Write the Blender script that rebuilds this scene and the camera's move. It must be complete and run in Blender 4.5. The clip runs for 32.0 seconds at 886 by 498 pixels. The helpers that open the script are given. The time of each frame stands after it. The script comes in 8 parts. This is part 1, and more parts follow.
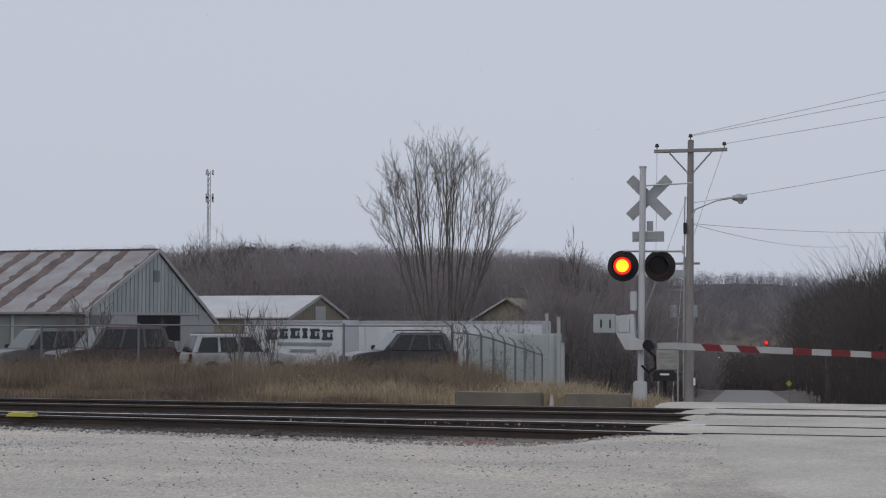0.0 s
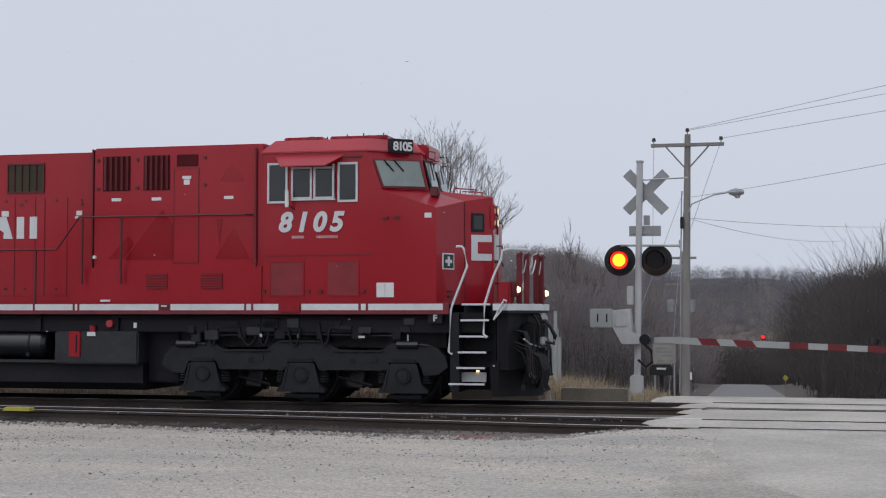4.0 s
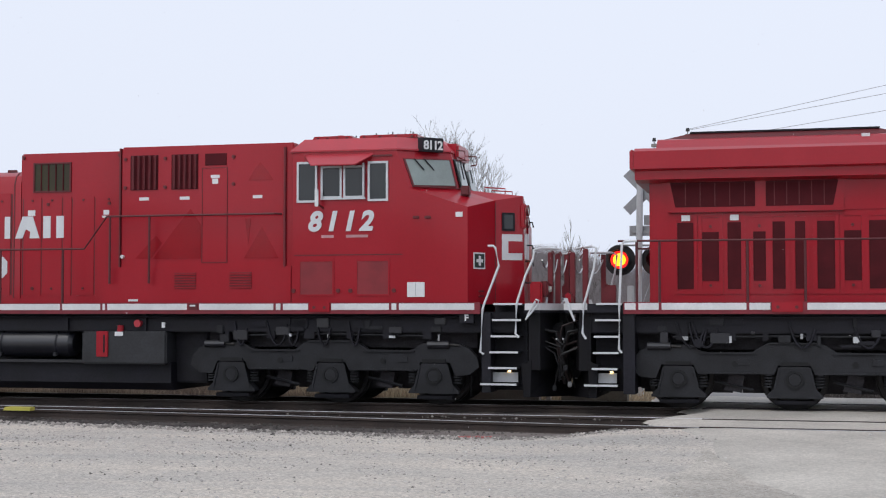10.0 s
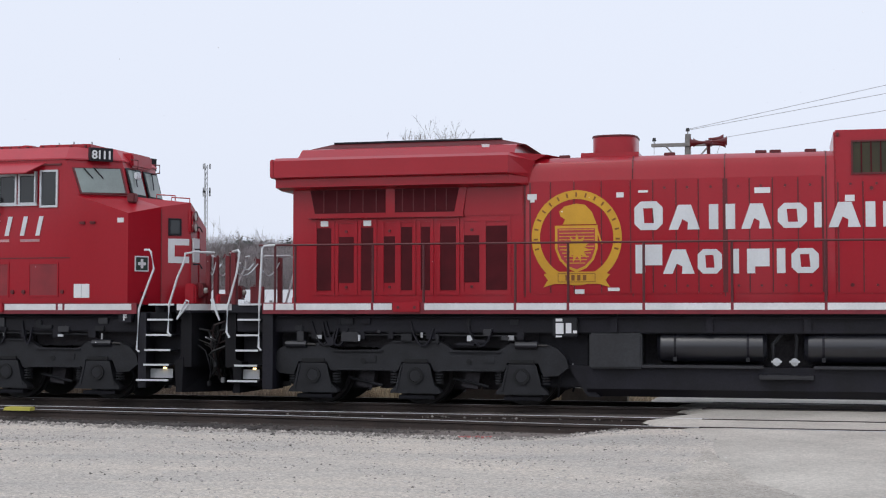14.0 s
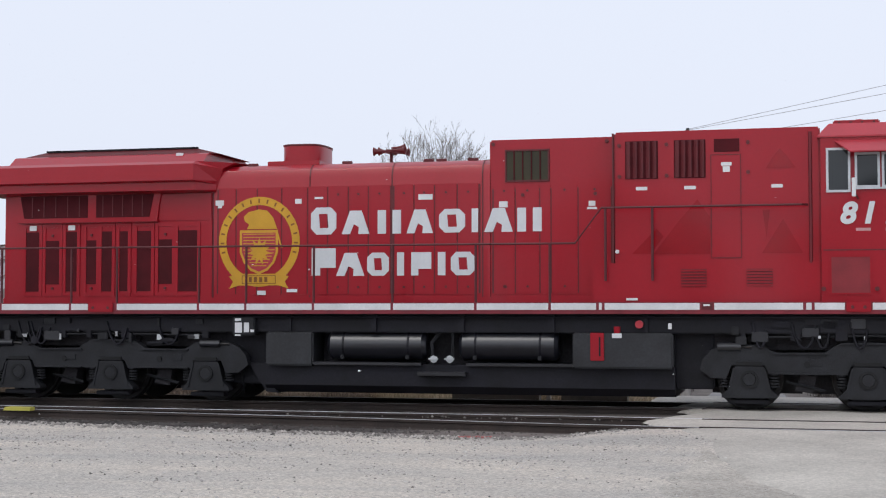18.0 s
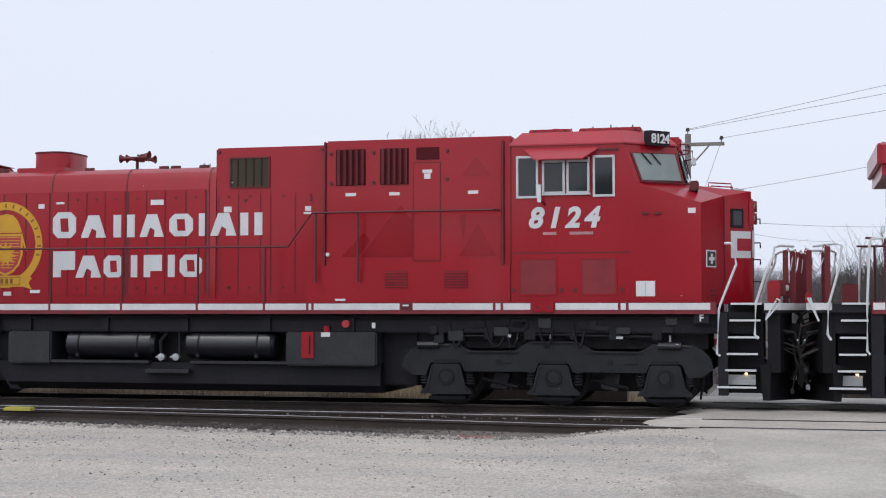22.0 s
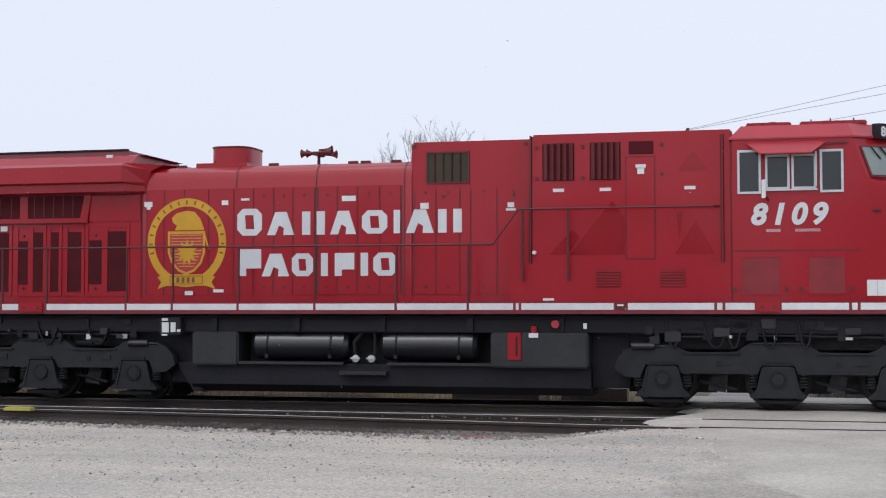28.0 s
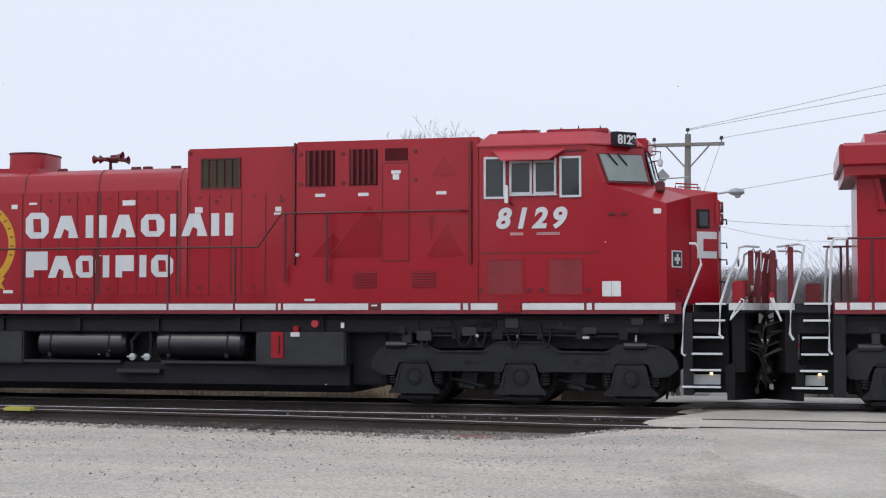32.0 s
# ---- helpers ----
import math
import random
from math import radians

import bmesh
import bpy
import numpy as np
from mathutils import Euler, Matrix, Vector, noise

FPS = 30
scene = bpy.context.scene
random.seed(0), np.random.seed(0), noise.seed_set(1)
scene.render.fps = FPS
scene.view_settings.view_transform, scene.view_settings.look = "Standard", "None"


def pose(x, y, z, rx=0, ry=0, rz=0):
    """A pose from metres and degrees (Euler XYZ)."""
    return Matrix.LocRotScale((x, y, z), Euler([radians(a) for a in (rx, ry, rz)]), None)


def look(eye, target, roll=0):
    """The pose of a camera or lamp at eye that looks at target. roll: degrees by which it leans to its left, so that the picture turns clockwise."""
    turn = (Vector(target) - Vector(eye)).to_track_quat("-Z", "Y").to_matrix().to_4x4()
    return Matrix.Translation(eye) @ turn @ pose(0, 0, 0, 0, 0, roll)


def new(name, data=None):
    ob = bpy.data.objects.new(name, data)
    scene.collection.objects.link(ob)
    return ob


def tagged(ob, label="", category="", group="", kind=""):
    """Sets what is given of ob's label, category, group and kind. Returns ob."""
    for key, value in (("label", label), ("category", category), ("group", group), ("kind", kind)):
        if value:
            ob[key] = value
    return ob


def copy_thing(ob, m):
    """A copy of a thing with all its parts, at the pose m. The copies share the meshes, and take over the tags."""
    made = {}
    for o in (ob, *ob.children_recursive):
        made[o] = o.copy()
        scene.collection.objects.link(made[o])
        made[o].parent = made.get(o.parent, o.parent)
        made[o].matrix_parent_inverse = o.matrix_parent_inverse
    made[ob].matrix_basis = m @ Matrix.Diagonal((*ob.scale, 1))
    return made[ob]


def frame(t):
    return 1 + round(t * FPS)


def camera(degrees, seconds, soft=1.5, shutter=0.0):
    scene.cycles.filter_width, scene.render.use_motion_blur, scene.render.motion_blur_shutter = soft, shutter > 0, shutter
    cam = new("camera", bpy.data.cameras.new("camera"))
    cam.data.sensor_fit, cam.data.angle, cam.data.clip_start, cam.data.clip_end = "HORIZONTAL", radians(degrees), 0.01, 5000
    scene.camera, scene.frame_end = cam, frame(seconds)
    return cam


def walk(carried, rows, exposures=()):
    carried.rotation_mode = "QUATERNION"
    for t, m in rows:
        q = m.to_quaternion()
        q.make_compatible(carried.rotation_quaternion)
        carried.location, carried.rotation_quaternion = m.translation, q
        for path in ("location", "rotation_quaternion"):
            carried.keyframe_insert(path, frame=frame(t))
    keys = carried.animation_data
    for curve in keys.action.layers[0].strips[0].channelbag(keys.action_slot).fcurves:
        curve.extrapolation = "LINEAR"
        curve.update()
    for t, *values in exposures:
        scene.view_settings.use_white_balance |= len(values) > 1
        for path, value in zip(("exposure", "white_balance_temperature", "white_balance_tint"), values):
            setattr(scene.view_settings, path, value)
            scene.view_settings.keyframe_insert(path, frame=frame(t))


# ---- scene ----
# ---- camera and path ----
EYE = (0.0, 0.0, 1.6525)
YAW, PITCH = 13.785, 2.573
PXDEG = 34.96 / 1568 * 1.03
cam = camera(34.96, 32.0, soft=1.15)


def cam_pose(dx, dy):
    """The resting pose, turned by a small nudge to the right and down (degrees)."""
    return pose(*EYE, 90 + PITCH + dy, 0, YAW + dx)


# the stand is nudged at first and settles by the fifth second
NUDGE = [(0.0, 5, 10.5), (0.1, 4.6, 7.5), (0.2, 4.6, 3.0), (0.3, 5.4, -1.0), (0.5, 6.5, -4.2), (0.7, 5.5, -4.2), (1.0, 3.5, -2.5), (1.5, 4.5, 1.5),
         (2.0, 2.2, 3.0), (2.5, 0.2, 3.0), (3.5, -0.6, 1.4), (4.5, -0.7, 0.0), (5.0, 0, 0), (32.0, 0, 0)]
walk(cam, [(t, cam_pose(a * PXDEG, b * PXDEG)) for t, a, b in NUDGE],
     exposures=[(0.0, -0.66), (2.5, -0.66), (4.5, -0.32), (5.0, -0.16), (5.7, 0.01), (8.0, -0.02), (11.0, -0.07), (32.0, -0.07)])

# ---- world and light: bright overcast winter sky ----
world = bpy.data.worlds.new("overcast_sky")
scene.world = world
world.use_nodes = True
wn = world.node_tree
wn.nodes.clear()
sky = wn.nodes.new("ShaderNodeTexSky")
sky.sky_type = "NISHITA"
sky.sun_disc = False
sky.sun_elevation = radians(38)
sky.sun_rotation = radians(200)
sky.air_density, sky.dust_density, sky.ozone_density = 1.0, 6.0, 1.0
desat = wn.nodes.new("ShaderNodeHueSaturation")
desat.inputs["Saturation"].default_value = 0.25
cloud = wn.nodes.new("ShaderNodeMix")
cloud.data_type = "RGBA"
cloud.inputs[0].default_value = 0.86
cloud.inputs[7].default_value = (9.2, 9.85, 11.4, 1)
bg = wn.nodes.new("ShaderNodeBackground")
bg.inputs["Strength"].default_value = 0.1
wout = wn.nodes.new("ShaderNodeOutputWorld")
wn.links.new(sky.outputs[0], desat.inputs["Color"])
wn.links.new(desat.outputs[0], cloud.inputs[6])
wn.links.new(cloud.outputs[2], bg.inputs["Color"])
wn.links.new(bg.outputs[0], wout.inputs["Surface"])
sun = new("sun", bpy.data.lights.new("sun", "SUN"))
sun.data.energy, sun.data.angle, sun.data.color = 0.7, radians(25), (1.0, 0.97, 0.93)
sun.matrix_world = look((0, 0, 0), (0.25, 0.55, -0.8))


# ---- materials ----
def mat(name, base, rough=0.6, metal=0.0, var=0.15, scale=3.0, fine=40.0, bump=0.15, coat=0.0, second=None, streak=0.0, object_var=0.0, island_var=0.0, spec=0.5, bdist=0.01, stretch=None, pebble=0.0, pebble_size=30.0, thin=0.0):
    """A surface with large stains, fine grain and relief, at real size."""
    m = bpy.data.materials.new(name)
    m.use_nodes = True
    n, l = m.node_tree.nodes, m.node_tree.links
    p = n["Principled BSDF"]
    tc = n.new("ShaderNodeTexCoord")
    big, small = n.new("ShaderNodeTexNoise"), n.new("ShaderNodeTexNoise")
    mp = n.new("ShaderNodeMapping")
    mp.inputs["Scale"].default_value = stretch or (1, 1, 0.25 if streak else 1)
    l.new(tc.outputs["Object"], mp.inputs[0])
    l.new(mp.outputs[0], big.inputs["Vector"])
    l.new(tc.outputs["Object"], small.inputs["Vector"])
    big.inputs["Scale"].default_value, big.inputs["Detail"].default_value = scale, 6
    small.inputs["Scale"].default_value, small.inputs["Detail"].default_value = fine, 4
    ramp = n.new("ShaderNodeMapRange")
    ramp.inputs[1].default_value, ramp.inputs[2].default_value = 0.3, 0.7
    l.new(big.outputs[0], ramp.inputs[0])
    mix = n.new("ShaderNodeMix")
    mix.data_type = "RGBA"
    a = [c * (1 - var) for c in base]
    b = second or [min(1, c * (1 + var)) for c in base]
    mix.inputs[6].default_value, mix.inputs[7].default_value = (*a, 1), (*b, 1)
    l.new(ramp.outputs[0], mix.inputs[0])
    grain = n.new("ShaderNodeMix")
    grain.data_type, grain.blend_type = "RGBA", "MULTIPLY"
    gr = n.new("ShaderNodeMapRange")
    gr.inputs[1].default_value, gr.inputs[2].default_value = 0.25, 0.75
    gr.inputs[3].default_value, gr.inputs[4].default_value = 1 - 0.9 * var, 1 + 0.5 * var
    l.new(small.outputs[0], gr.inputs[0])
    grain.inputs[0].default_value = 1.0
    l.new(mix.outputs[2], grain.inputs[6])
    l.new(gr.outputs[0], grain.inputs[7])
    col = grain.outputs[2]
    if pebble:                                            # single stones, each of its own tone
        vo, sep = n.new("ShaderNodeTexVoronoi"), n.new("ShaderNodeSeparateColor")
        vo.inputs["Scale"].default_value = pebble_size
        l.new(tc.outputs["Object"], vo.inputs["Vector"])
        l.new(vo.outputs["Color"], sep.inputs[0])
        pr, pm = n.new("ShaderNodeMapRange"), n.new("ShaderNodeMix")
        pr.inputs[3].default_value, pr.inputs[4].default_value = 1 - pebble, 1 + 0.6 * pebble
        pm.data_type, pm.blend_type = "RGBA", "MULTIPLY"
        pm.inputs[0].default_value = 1.0
        l.new(sep.outputs[0], pr.inputs[0])
        l.new(col, pm.inputs[6])
        l.new(pr.outputs[0], pm.inputs[7])
        col = pm.outputs[2]
    if object_var or island_var:
        src = n.new("ShaderNodeObjectInfo").outputs["Random"] if object_var else n.new("ShaderNodeNewGeometry").outputs["Random Per Island"]
        vr = n.new("ShaderNodeMapRange")
        k = object_var or island_var
        vr.inputs[3].default_value, vr.inputs[4].default_value = 1 - k, 1 + k
        l.new(src, vr.inputs[0])
        mv = n.new("ShaderNodeMix")
        mv.data_type, mv.blend_type = "RGBA", "MULTIPLY"
        mv.inputs[0].default_value = 1.0
        l.new(col, mv.inputs[6])
        l.new(vr.outputs[0], mv.inputs[7])
        col = mv.outputs[2]
    l.new(col, p.inputs["Base Color"])
    rr = n.new("ShaderNodeMapRange")
    rr.inputs[3].default_value, rr.inputs[4].default_value = max(0.02, rough * 0.8), min(1, rough * 1.2)
    l.new(big.outputs[0], rr.inputs[0])
    l.new(rr.outputs[0], p.inputs["Roughness"])
    p.inputs["Metallic"].default_value = metal
    p.inputs["Specular IOR Level"].default_value = spec
    if coat:
        p.inputs["Coat Weight"].default_value, p.inputs["Coat Roughness"].default_value = coat, 0.08
    if bump:
        bp = n.new("ShaderNodeBump")
        bp.inputs["Strength"].default_value, bp.inputs["Distance"].default_value = bump, bdist
        l.new(small.outputs[0], bp.inputs["Height"])
        l.new(bp.outputs[0], p.inputs["Normal"])
    if thin:                                              # thin blades let light through; twigs share it to even out their shading
        tl, ms = n.new("ShaderNodeBsdfTranslucent"), n.new("ShaderNodeMixShader")
        l.new(col, tl.inputs["Color"])
        ms.inputs[0].default_value = thin
        l.new(p.outputs[0], ms.inputs[1])
        l.new(tl.outputs[0], ms.inputs[2])
        l.new(ms.outputs[0], n["Material Output"].inputs["Surface"])
    return m


def glow(name, color, strength):
    m = bpy.data.materials.new(name)
    m.use_nodes = True
    p = m.node_tree.nodes["Principled BSDF"]
    p.inputs["Base Color"].default_value = (*[min(1, c) for c in color], 1)
    p.inputs["Emission Color"].default_value = (*color, 1)
    p.inputs["Emission Strength"].default_value = strength
    return m


RED = mat("red_enamel", (0.352, 0.006, 0.016), 0.32, var=0.06, scale=0.9, fine=25, bump=0.02, coat=0.3, streak=1, spec=0.3, second=(0.372, 0.011, 0.023))
RED_POST = mat("dull_dark_red_post_paint", (0.15, 0.008, 0.014), 0.5, var=0.15, bump=0.03)
OILY = mat("oily_black_drawgear", (0.0055, 0.0052, 0.0075), 0.7, var=0.4, scale=3, fine=30, bump=0.3, spec=0.3)
RED_DEEP = mat("deep_red_enamel", (0.295, 0.004, 0.011), 0.24, var=0.08, scale=2.0, fine=25, bump=0.02, coat=0.35, spec=0.3)
RED_LIGHT = mat("pale_red_enamel", (0.44, 0.035, 0.05), 0.4, var=0.10, scale=1.5, fine=30, bump=0.02)
# dark red of fittings and joints, also painted shade between the hood doors
RED_DARK = mat("dark_red_enamel_and_gap_shade", (0.12, 0.012, 0.016), 0.5, var=0.15, bump=0.02)
MESH_RED = mat("dark_red_screen", (0.080, 0.011, 0.015), 0.8, var=0.2, fine=90, bump=0.3, spec=0.15)
SCREEN = mat("olive_black_screen", (0.035, 0.03, 0.012), 0.6, var=0.25, fine=80, bump=0.3)
WHITE = mat("white_paint", (0.67, 0.69, 0.71), 0.4, var=0.06, fine=30, bump=0.03, streak=1)
WHITE_DUSTY = mat("dusty_white_stripe", (0.72, 0.72, 0.73), 0.5, var=0.10, scale=2, fine=30, bump=0.03)
GOLD = mat("gold_paint", (0.62, 0.33, 0.02), 0.4, var=0.08, bump=0.02)
GOLD_DARK = mat("brown_line_paint", (0.22, 0.08, 0.01), 0.5, var=0.1, bump=0.02)
BLACK = mat("black_underframe_paint", (0.0098, 0.0094, 0.0150), 0.6, var=0.4, scale=2.5, fine=30, bump=0.15, spec=0.35)
BLACK_SATIN = mat("satin_black_tank_paint", (0.0125, 0.0130, 0.0185), 0.30, var=0.2, scale=2, fine=25, bump=0.03, spec=0.8)
# paler black for boxes: skylight on their tilted faces put into the colour
BOX_GREY = mat("sky_lit_black_box_paint", (0.024, 0.025, 0.029), 0.5, var=0.3, scale=2, fine=25, bump=0.08)
TRUCK = mat("dusty_black_cast_steel", (0.0168, 0.0174, 0.0210), 0.65, var=0.4, scale=4, fine=35, bump=0.35, spec=0.4)
# black steel paled: lens glare over the shadows is put into the colour
UNDER = mat("glare_lifted_black_steel", (0.050, 0.047, 0.052), 0.85, var=0.35, scale=2.5, fine=30, bump=0.3, spec=0.2)
STEEL = mat("worn_wheel_steel", (0.035, 0.033, 0.033), 0.5, 0.5, var=0.25, bump=0.1)
RUBBER = mat("black_rubber_hose", (0.009, 0.009, 0.010), 0.6, var=0.2, bump=0.05)
HOSE_RED = mat("faded_red_hose", (0.024, 0.011, 0.011), 0.6, var=0.2, bump=0.05)
ALU = mat("bare_aluminium_frame", (0.62, 0.64, 0.66), 0.4, 0.6, var=0.1, bump=0.02)
GLASS_DARK = mat("dark_tinted_glass", (0.018, 0.022, 0.024), 0.06, var=0.05, bump=0.0, spec=0.6)
GLASS_FRONT = mat("windshield_glass", (0.22, 0.27, 0.255), 0.05, var=0.1, bump=0.0, spec=0.9)
LENS_OFF = mat("unlit_lamp_lens", (0.45, 0.44, 0.40), 0.15, var=0.05, bump=0.0)
LAMP_ON = glow("lit_headlamp", (1.0, 0.78, 0.52), 2.2)
LAMP_DIM = glow("dim_headlamp", (1.0, 0.82, 0.5), 1.1)
STEP_LAMP = glow("lit_step_lamp", (1.0, 0.72, 0.35), 3.0)
# core tinted orange for overexposure, its red rim a painted halo of glare
SIGNAL_CORE = glow("lit_signal_core", (1.0, 0.42, 0.015), 3.2)
SIGNAL_RIM = glow("lit_red_lens_and_halo", (1.0, 0.02, 0.015), 1.3)
SIGNAL_OFF = mat("unlit_red_lens", (0.008, 0.004, 0.004), 0.2, var=0.1, bump=0.0)
RAIL_TOP = mat("polished_rail_head", (0.78, 0.78, 0.80), 0.6, 0.25, var=0.12, scale=1.5, bump=0.03)
RAIL_WORN = mat("worn_rail_head", (0.52, 0.52, 0.53), 0.6, 0.25, var=0.25, scale=0.8, bump=0.04)
RAIL_SIDE = mat("rusty_rail_web", (0.045, 0.032, 0.027), 0.75, var=0.3, fine=50, bump=0.3)
RAIL_DULL = mat("dull_rail_head", (0.30, 0.29, 0.29), 0.6, 0.2, var=0.15, scale=1.5, bump=0.05)
TIE = mat("oily_timber_tie", (0.035, 0.028, 0.024), 0.85, var=0.3, fine=60, bump=0.4, object_var=0.25)
BALLAST = mat("oily_dark_ballast", (0.060, 0.053, 0.048), 0.9, var=0.35, scale=1.2, fine=28, bump=1.0, bdist=0.04)
STONE_DARK = mat("dark_ballast_stone", (0.085, 0.075, 0.068), 0.85, var=0.2, bump=0.2, island_var=0.45)
STONE_MID = mat("grey_gravel_stone", (0.18, 0.165, 0.15), 0.9, var=0.15, bump=0.2, island_var=0.6)
GRAVEL = mat("packed_limestone_gravel", (0.65, 0.612, 0.56), 0.95, var=0.28, scale=1.0, fine=34, bump=1.0, bdist=0.025, second=(0.66, 0.595, 0.515), stretch=(0.26, 1, 1), pebble=0.26, pebble_size=34)
STONE_EDGE = mat("mixed_edge_stone", (0.30, 0.275, 0.25), 0.9, var=0.15, bump=0.2, island_var=0.65)
STONE_PALE = mat("pale_limestone_stone", (0.47, 0.445, 0.42), 0.9, var=0.1, bump=0.2, island_var=0.4)
ROAD = mat("worn_pale_road", (0.51, 0.475, 0.42), 0.9, var=0.20, scale=0.6, fine=38, bump=0.6, pebble=0.16, pebble_size=28)
ROAD_FAR = mat("wet_grey_road", (0.25, 0.24, 0.235), 0.8, var=0.12, scale=0.3, fine=20, bump=0.2)
MUD = mat("damp_dark_gravel", (0.47, 0.432, 0.378), 0.85, var=0.2, scale=0.8, fine=30, bump=0.7, bdist=0.02, pebble=0.28, pebble_size=34)
EARTH = mat("leaf_litter_and_dead_grass", (0.150, 0.128, 0.114), 0.95, var=0.35, scale=0.25, fine=3.0, bump=0.6, bdist=0.1)
GRASS = mat("dry_winter_grass", (0.66, 0.55, 0.38), 0.9, var=0.3, scale=0.8, bump=0.0, island_var=0.35, second=(0.50, 0.40, 0.27), thin=0.5)
WEED = mat("dead_brown_weeds", (0.25, 0.19, 0.15), 0.9, var=0.3, scale=0.5, bump=0.0, island_var=0.35, second=(0.40, 0.315, 0.225), thin=0.5)
FENCE = mat("weathered_fence_steel", (0.20, 0.205, 0.21), 0.6, 0.3, var=0.15, scale=4, bump=0.04)
BARK = mat("grey_brown_bark", (0.135, 0.117, 0.106), 0.9, var=0.25, fine=20, bump=0.3)
# ridge and far twigs: distance haze put into the colour, bluish on the ridge
BARK_RIDGE = mat("hazed_ridge_twigs", (0.27, 0.26, 0.285), 0.95, var=0.15, scale=0.03, bump=0.0, island_var=0.08, thin=0.5)
BARK_FAR = mat("hazed_woodland_twigs", (0.31, 0.275, 0.275), 0.95, var=0.20, scale=0.035, bump=0.0, island_var=0.1, thin=0.5)
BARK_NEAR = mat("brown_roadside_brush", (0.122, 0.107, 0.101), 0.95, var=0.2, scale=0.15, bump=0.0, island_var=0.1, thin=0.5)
EVERGREEN = mat("dark_evergreen_needles", (0.034, 0.042, 0.036), 0.9, var=0.3, bump=0.0, island_var=0.3)
GALV = mat("galvanised_steel", (0.40, 0.41, 0.42), 0.45, 0.5, var=0.12, scale=5, bump=0.04)
SILVER = mat("aluminium_paint", (0.50, 0.51, 0.52), 0.5, 0.1, var=0.12, scale=4, bump=0.04, streak=1)
SIGN_BACK = mat("bare_sign_back", (0.32, 0.33, 0.34), 0.5, 0.3, var=0.12, bump=0.03)
SIGNAL_BLACK = mat("black_signal_backing", (0.012, 0.011, 0.012), 0.55, var=0.2, bump=0.03)
GATE_RED = mat("gate_red_reflective", (0.16, 0.012, 0.018), 0.5, var=0.15, bump=0.03)
GATE_WHITE = mat("gate_white_reflective", (0.37, 0.37, 0.37), 0.5, var=0.1, bump=0.03)
POLE = mat("weathered_pole_timber", (0.265, 0.25, 0.235), 0.9, var=0.2, scale=3, fine=40, bump=0.4, streak=1)
WIRE = mat("dull_cable", (0.48, 0.48, 0.50), 0.6, var=0.1, bump=0.0)
SHEET_GREY = mat("grey_corrugated_sheet", (0.42, 0.45, 0.445), 0.6, 0.2, var=0.18, scale=0.8, bump=0.05, streak=1)
SHEET_DARK = mat("dark_grey_sheet", (0.19, 0.205, 0.205), 0.6, 0.2, var=0.2, scale=0.8, bump=0.05, streak=1)
ROOF_PALE = mat("pale_galvanised_roof", (0.40, 0.40, 0.415), 0.5, 0.2, var=0.15, scale=0.7, fine=6, bump=0.05, second=(0.25, 0.21, 0.20))
ROOF_RUST = mat("rusted_roof_sheet", (0.11, 0.075, 0.068), 0.8, var=0.3, scale=1.1, fine=8, bump=0.1, second=(0.18, 0.135, 0.125))
ROOF_WHITE = mat("white_coated_roof", (0.50, 0.50, 0.51), 0.6, var=0.1, scale=0.6, bump=0.05)
TAN = mat("tan_siding", (0.24, 0.21, 0.165), 0.8, var=0.12, bump=0.05)
TRAILER = mat("grimy_white_trailer_side", (0.60, 0.61, 0.63), 0.55, var=0.14, scale=0.6, bump=0.04, streak=1)
TRIM_WHITE = mat("old_white_trim", (0.40, 0.40, 0.40), 0.6, var=0.12, bump=0.05)
INK_GREEN = mat("dark_green_sign_paint", (0.03, 0.05, 0.055), 0.6, var=0.2, bump=0.0)
INK_GREY = mat("faded_grey_sign_paint", (0.24, 0.27, 0.28), 0.6, var=0.2, bump=0.0)
# flat dark colour that stands for shade in openings and hollows
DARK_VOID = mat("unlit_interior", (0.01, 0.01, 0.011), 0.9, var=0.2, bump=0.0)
CAR_DARK = mat("dark_car_paint", (0.05, 0.046, 0.05), 0.3, var=0.2, bump=0.0, coat=0.3)
CAR_GREY = mat("dull_grey_car_paint", (0.15, 0.155, 0.16), 0.35, var=0.2, bump=0.0, coat=0.3)
CAR_MAROON = mat("dull_maroon_car_paint", (0.085, 0.06, 0.06), 0.35, var=0.2, bump=0.0, coat=0.2)
CAR_WHITE = mat("snow_white_car_roof", (0.66, 0.66, 0.67), 0.4, var=0.1, bump=0.0)
CAR_PALE = mat("pale_car_paint", (0.42, 0.42, 0.43), 0.4, var=0.15, bump=0.0)
CAR_GLASS = mat("car_window_glass", (0.018, 0.02, 0.022), 0.12, var=0.1, bump=0.0, spec=0.4)
# paler than the side glass: the sky's reflection put into the colour
WINDSHIELD = mat("sky_pale_car_windshield", (0.10, 0.115, 0.115), 0.15, var=0.15, bump=0.0, spec=0.7)
TYRE = mat("tyre_rubber", (0.02, 0.02, 0.02), 0.8, var=0.2, bump=0.1)
TAIL = mat("car_tail_lens", (0.12, 0.012, 0.01), 0.3, var=0.1, bump=0.0)
YELLOW = mat("yellow_rail_lubricator_paint", (0.55, 0.50, 0.09), 0.6, var=0.12, bump=0.05)
CONCRETE = mat("stained_concrete", (0.18, 0.16, 0.13), 0.9, var=0.2, scale=1.5, fine=30, bump=0.3)
POST_PALE = mat("pale_marker_post", (0.46, 0.43, 0.39), 0.8, var=0.12, bump=0.1)
PINK_PAINT = mat("pink_survey_paint", (0.45, 0.16, 0.15), 0.9, var=0.2, bump=0.2)
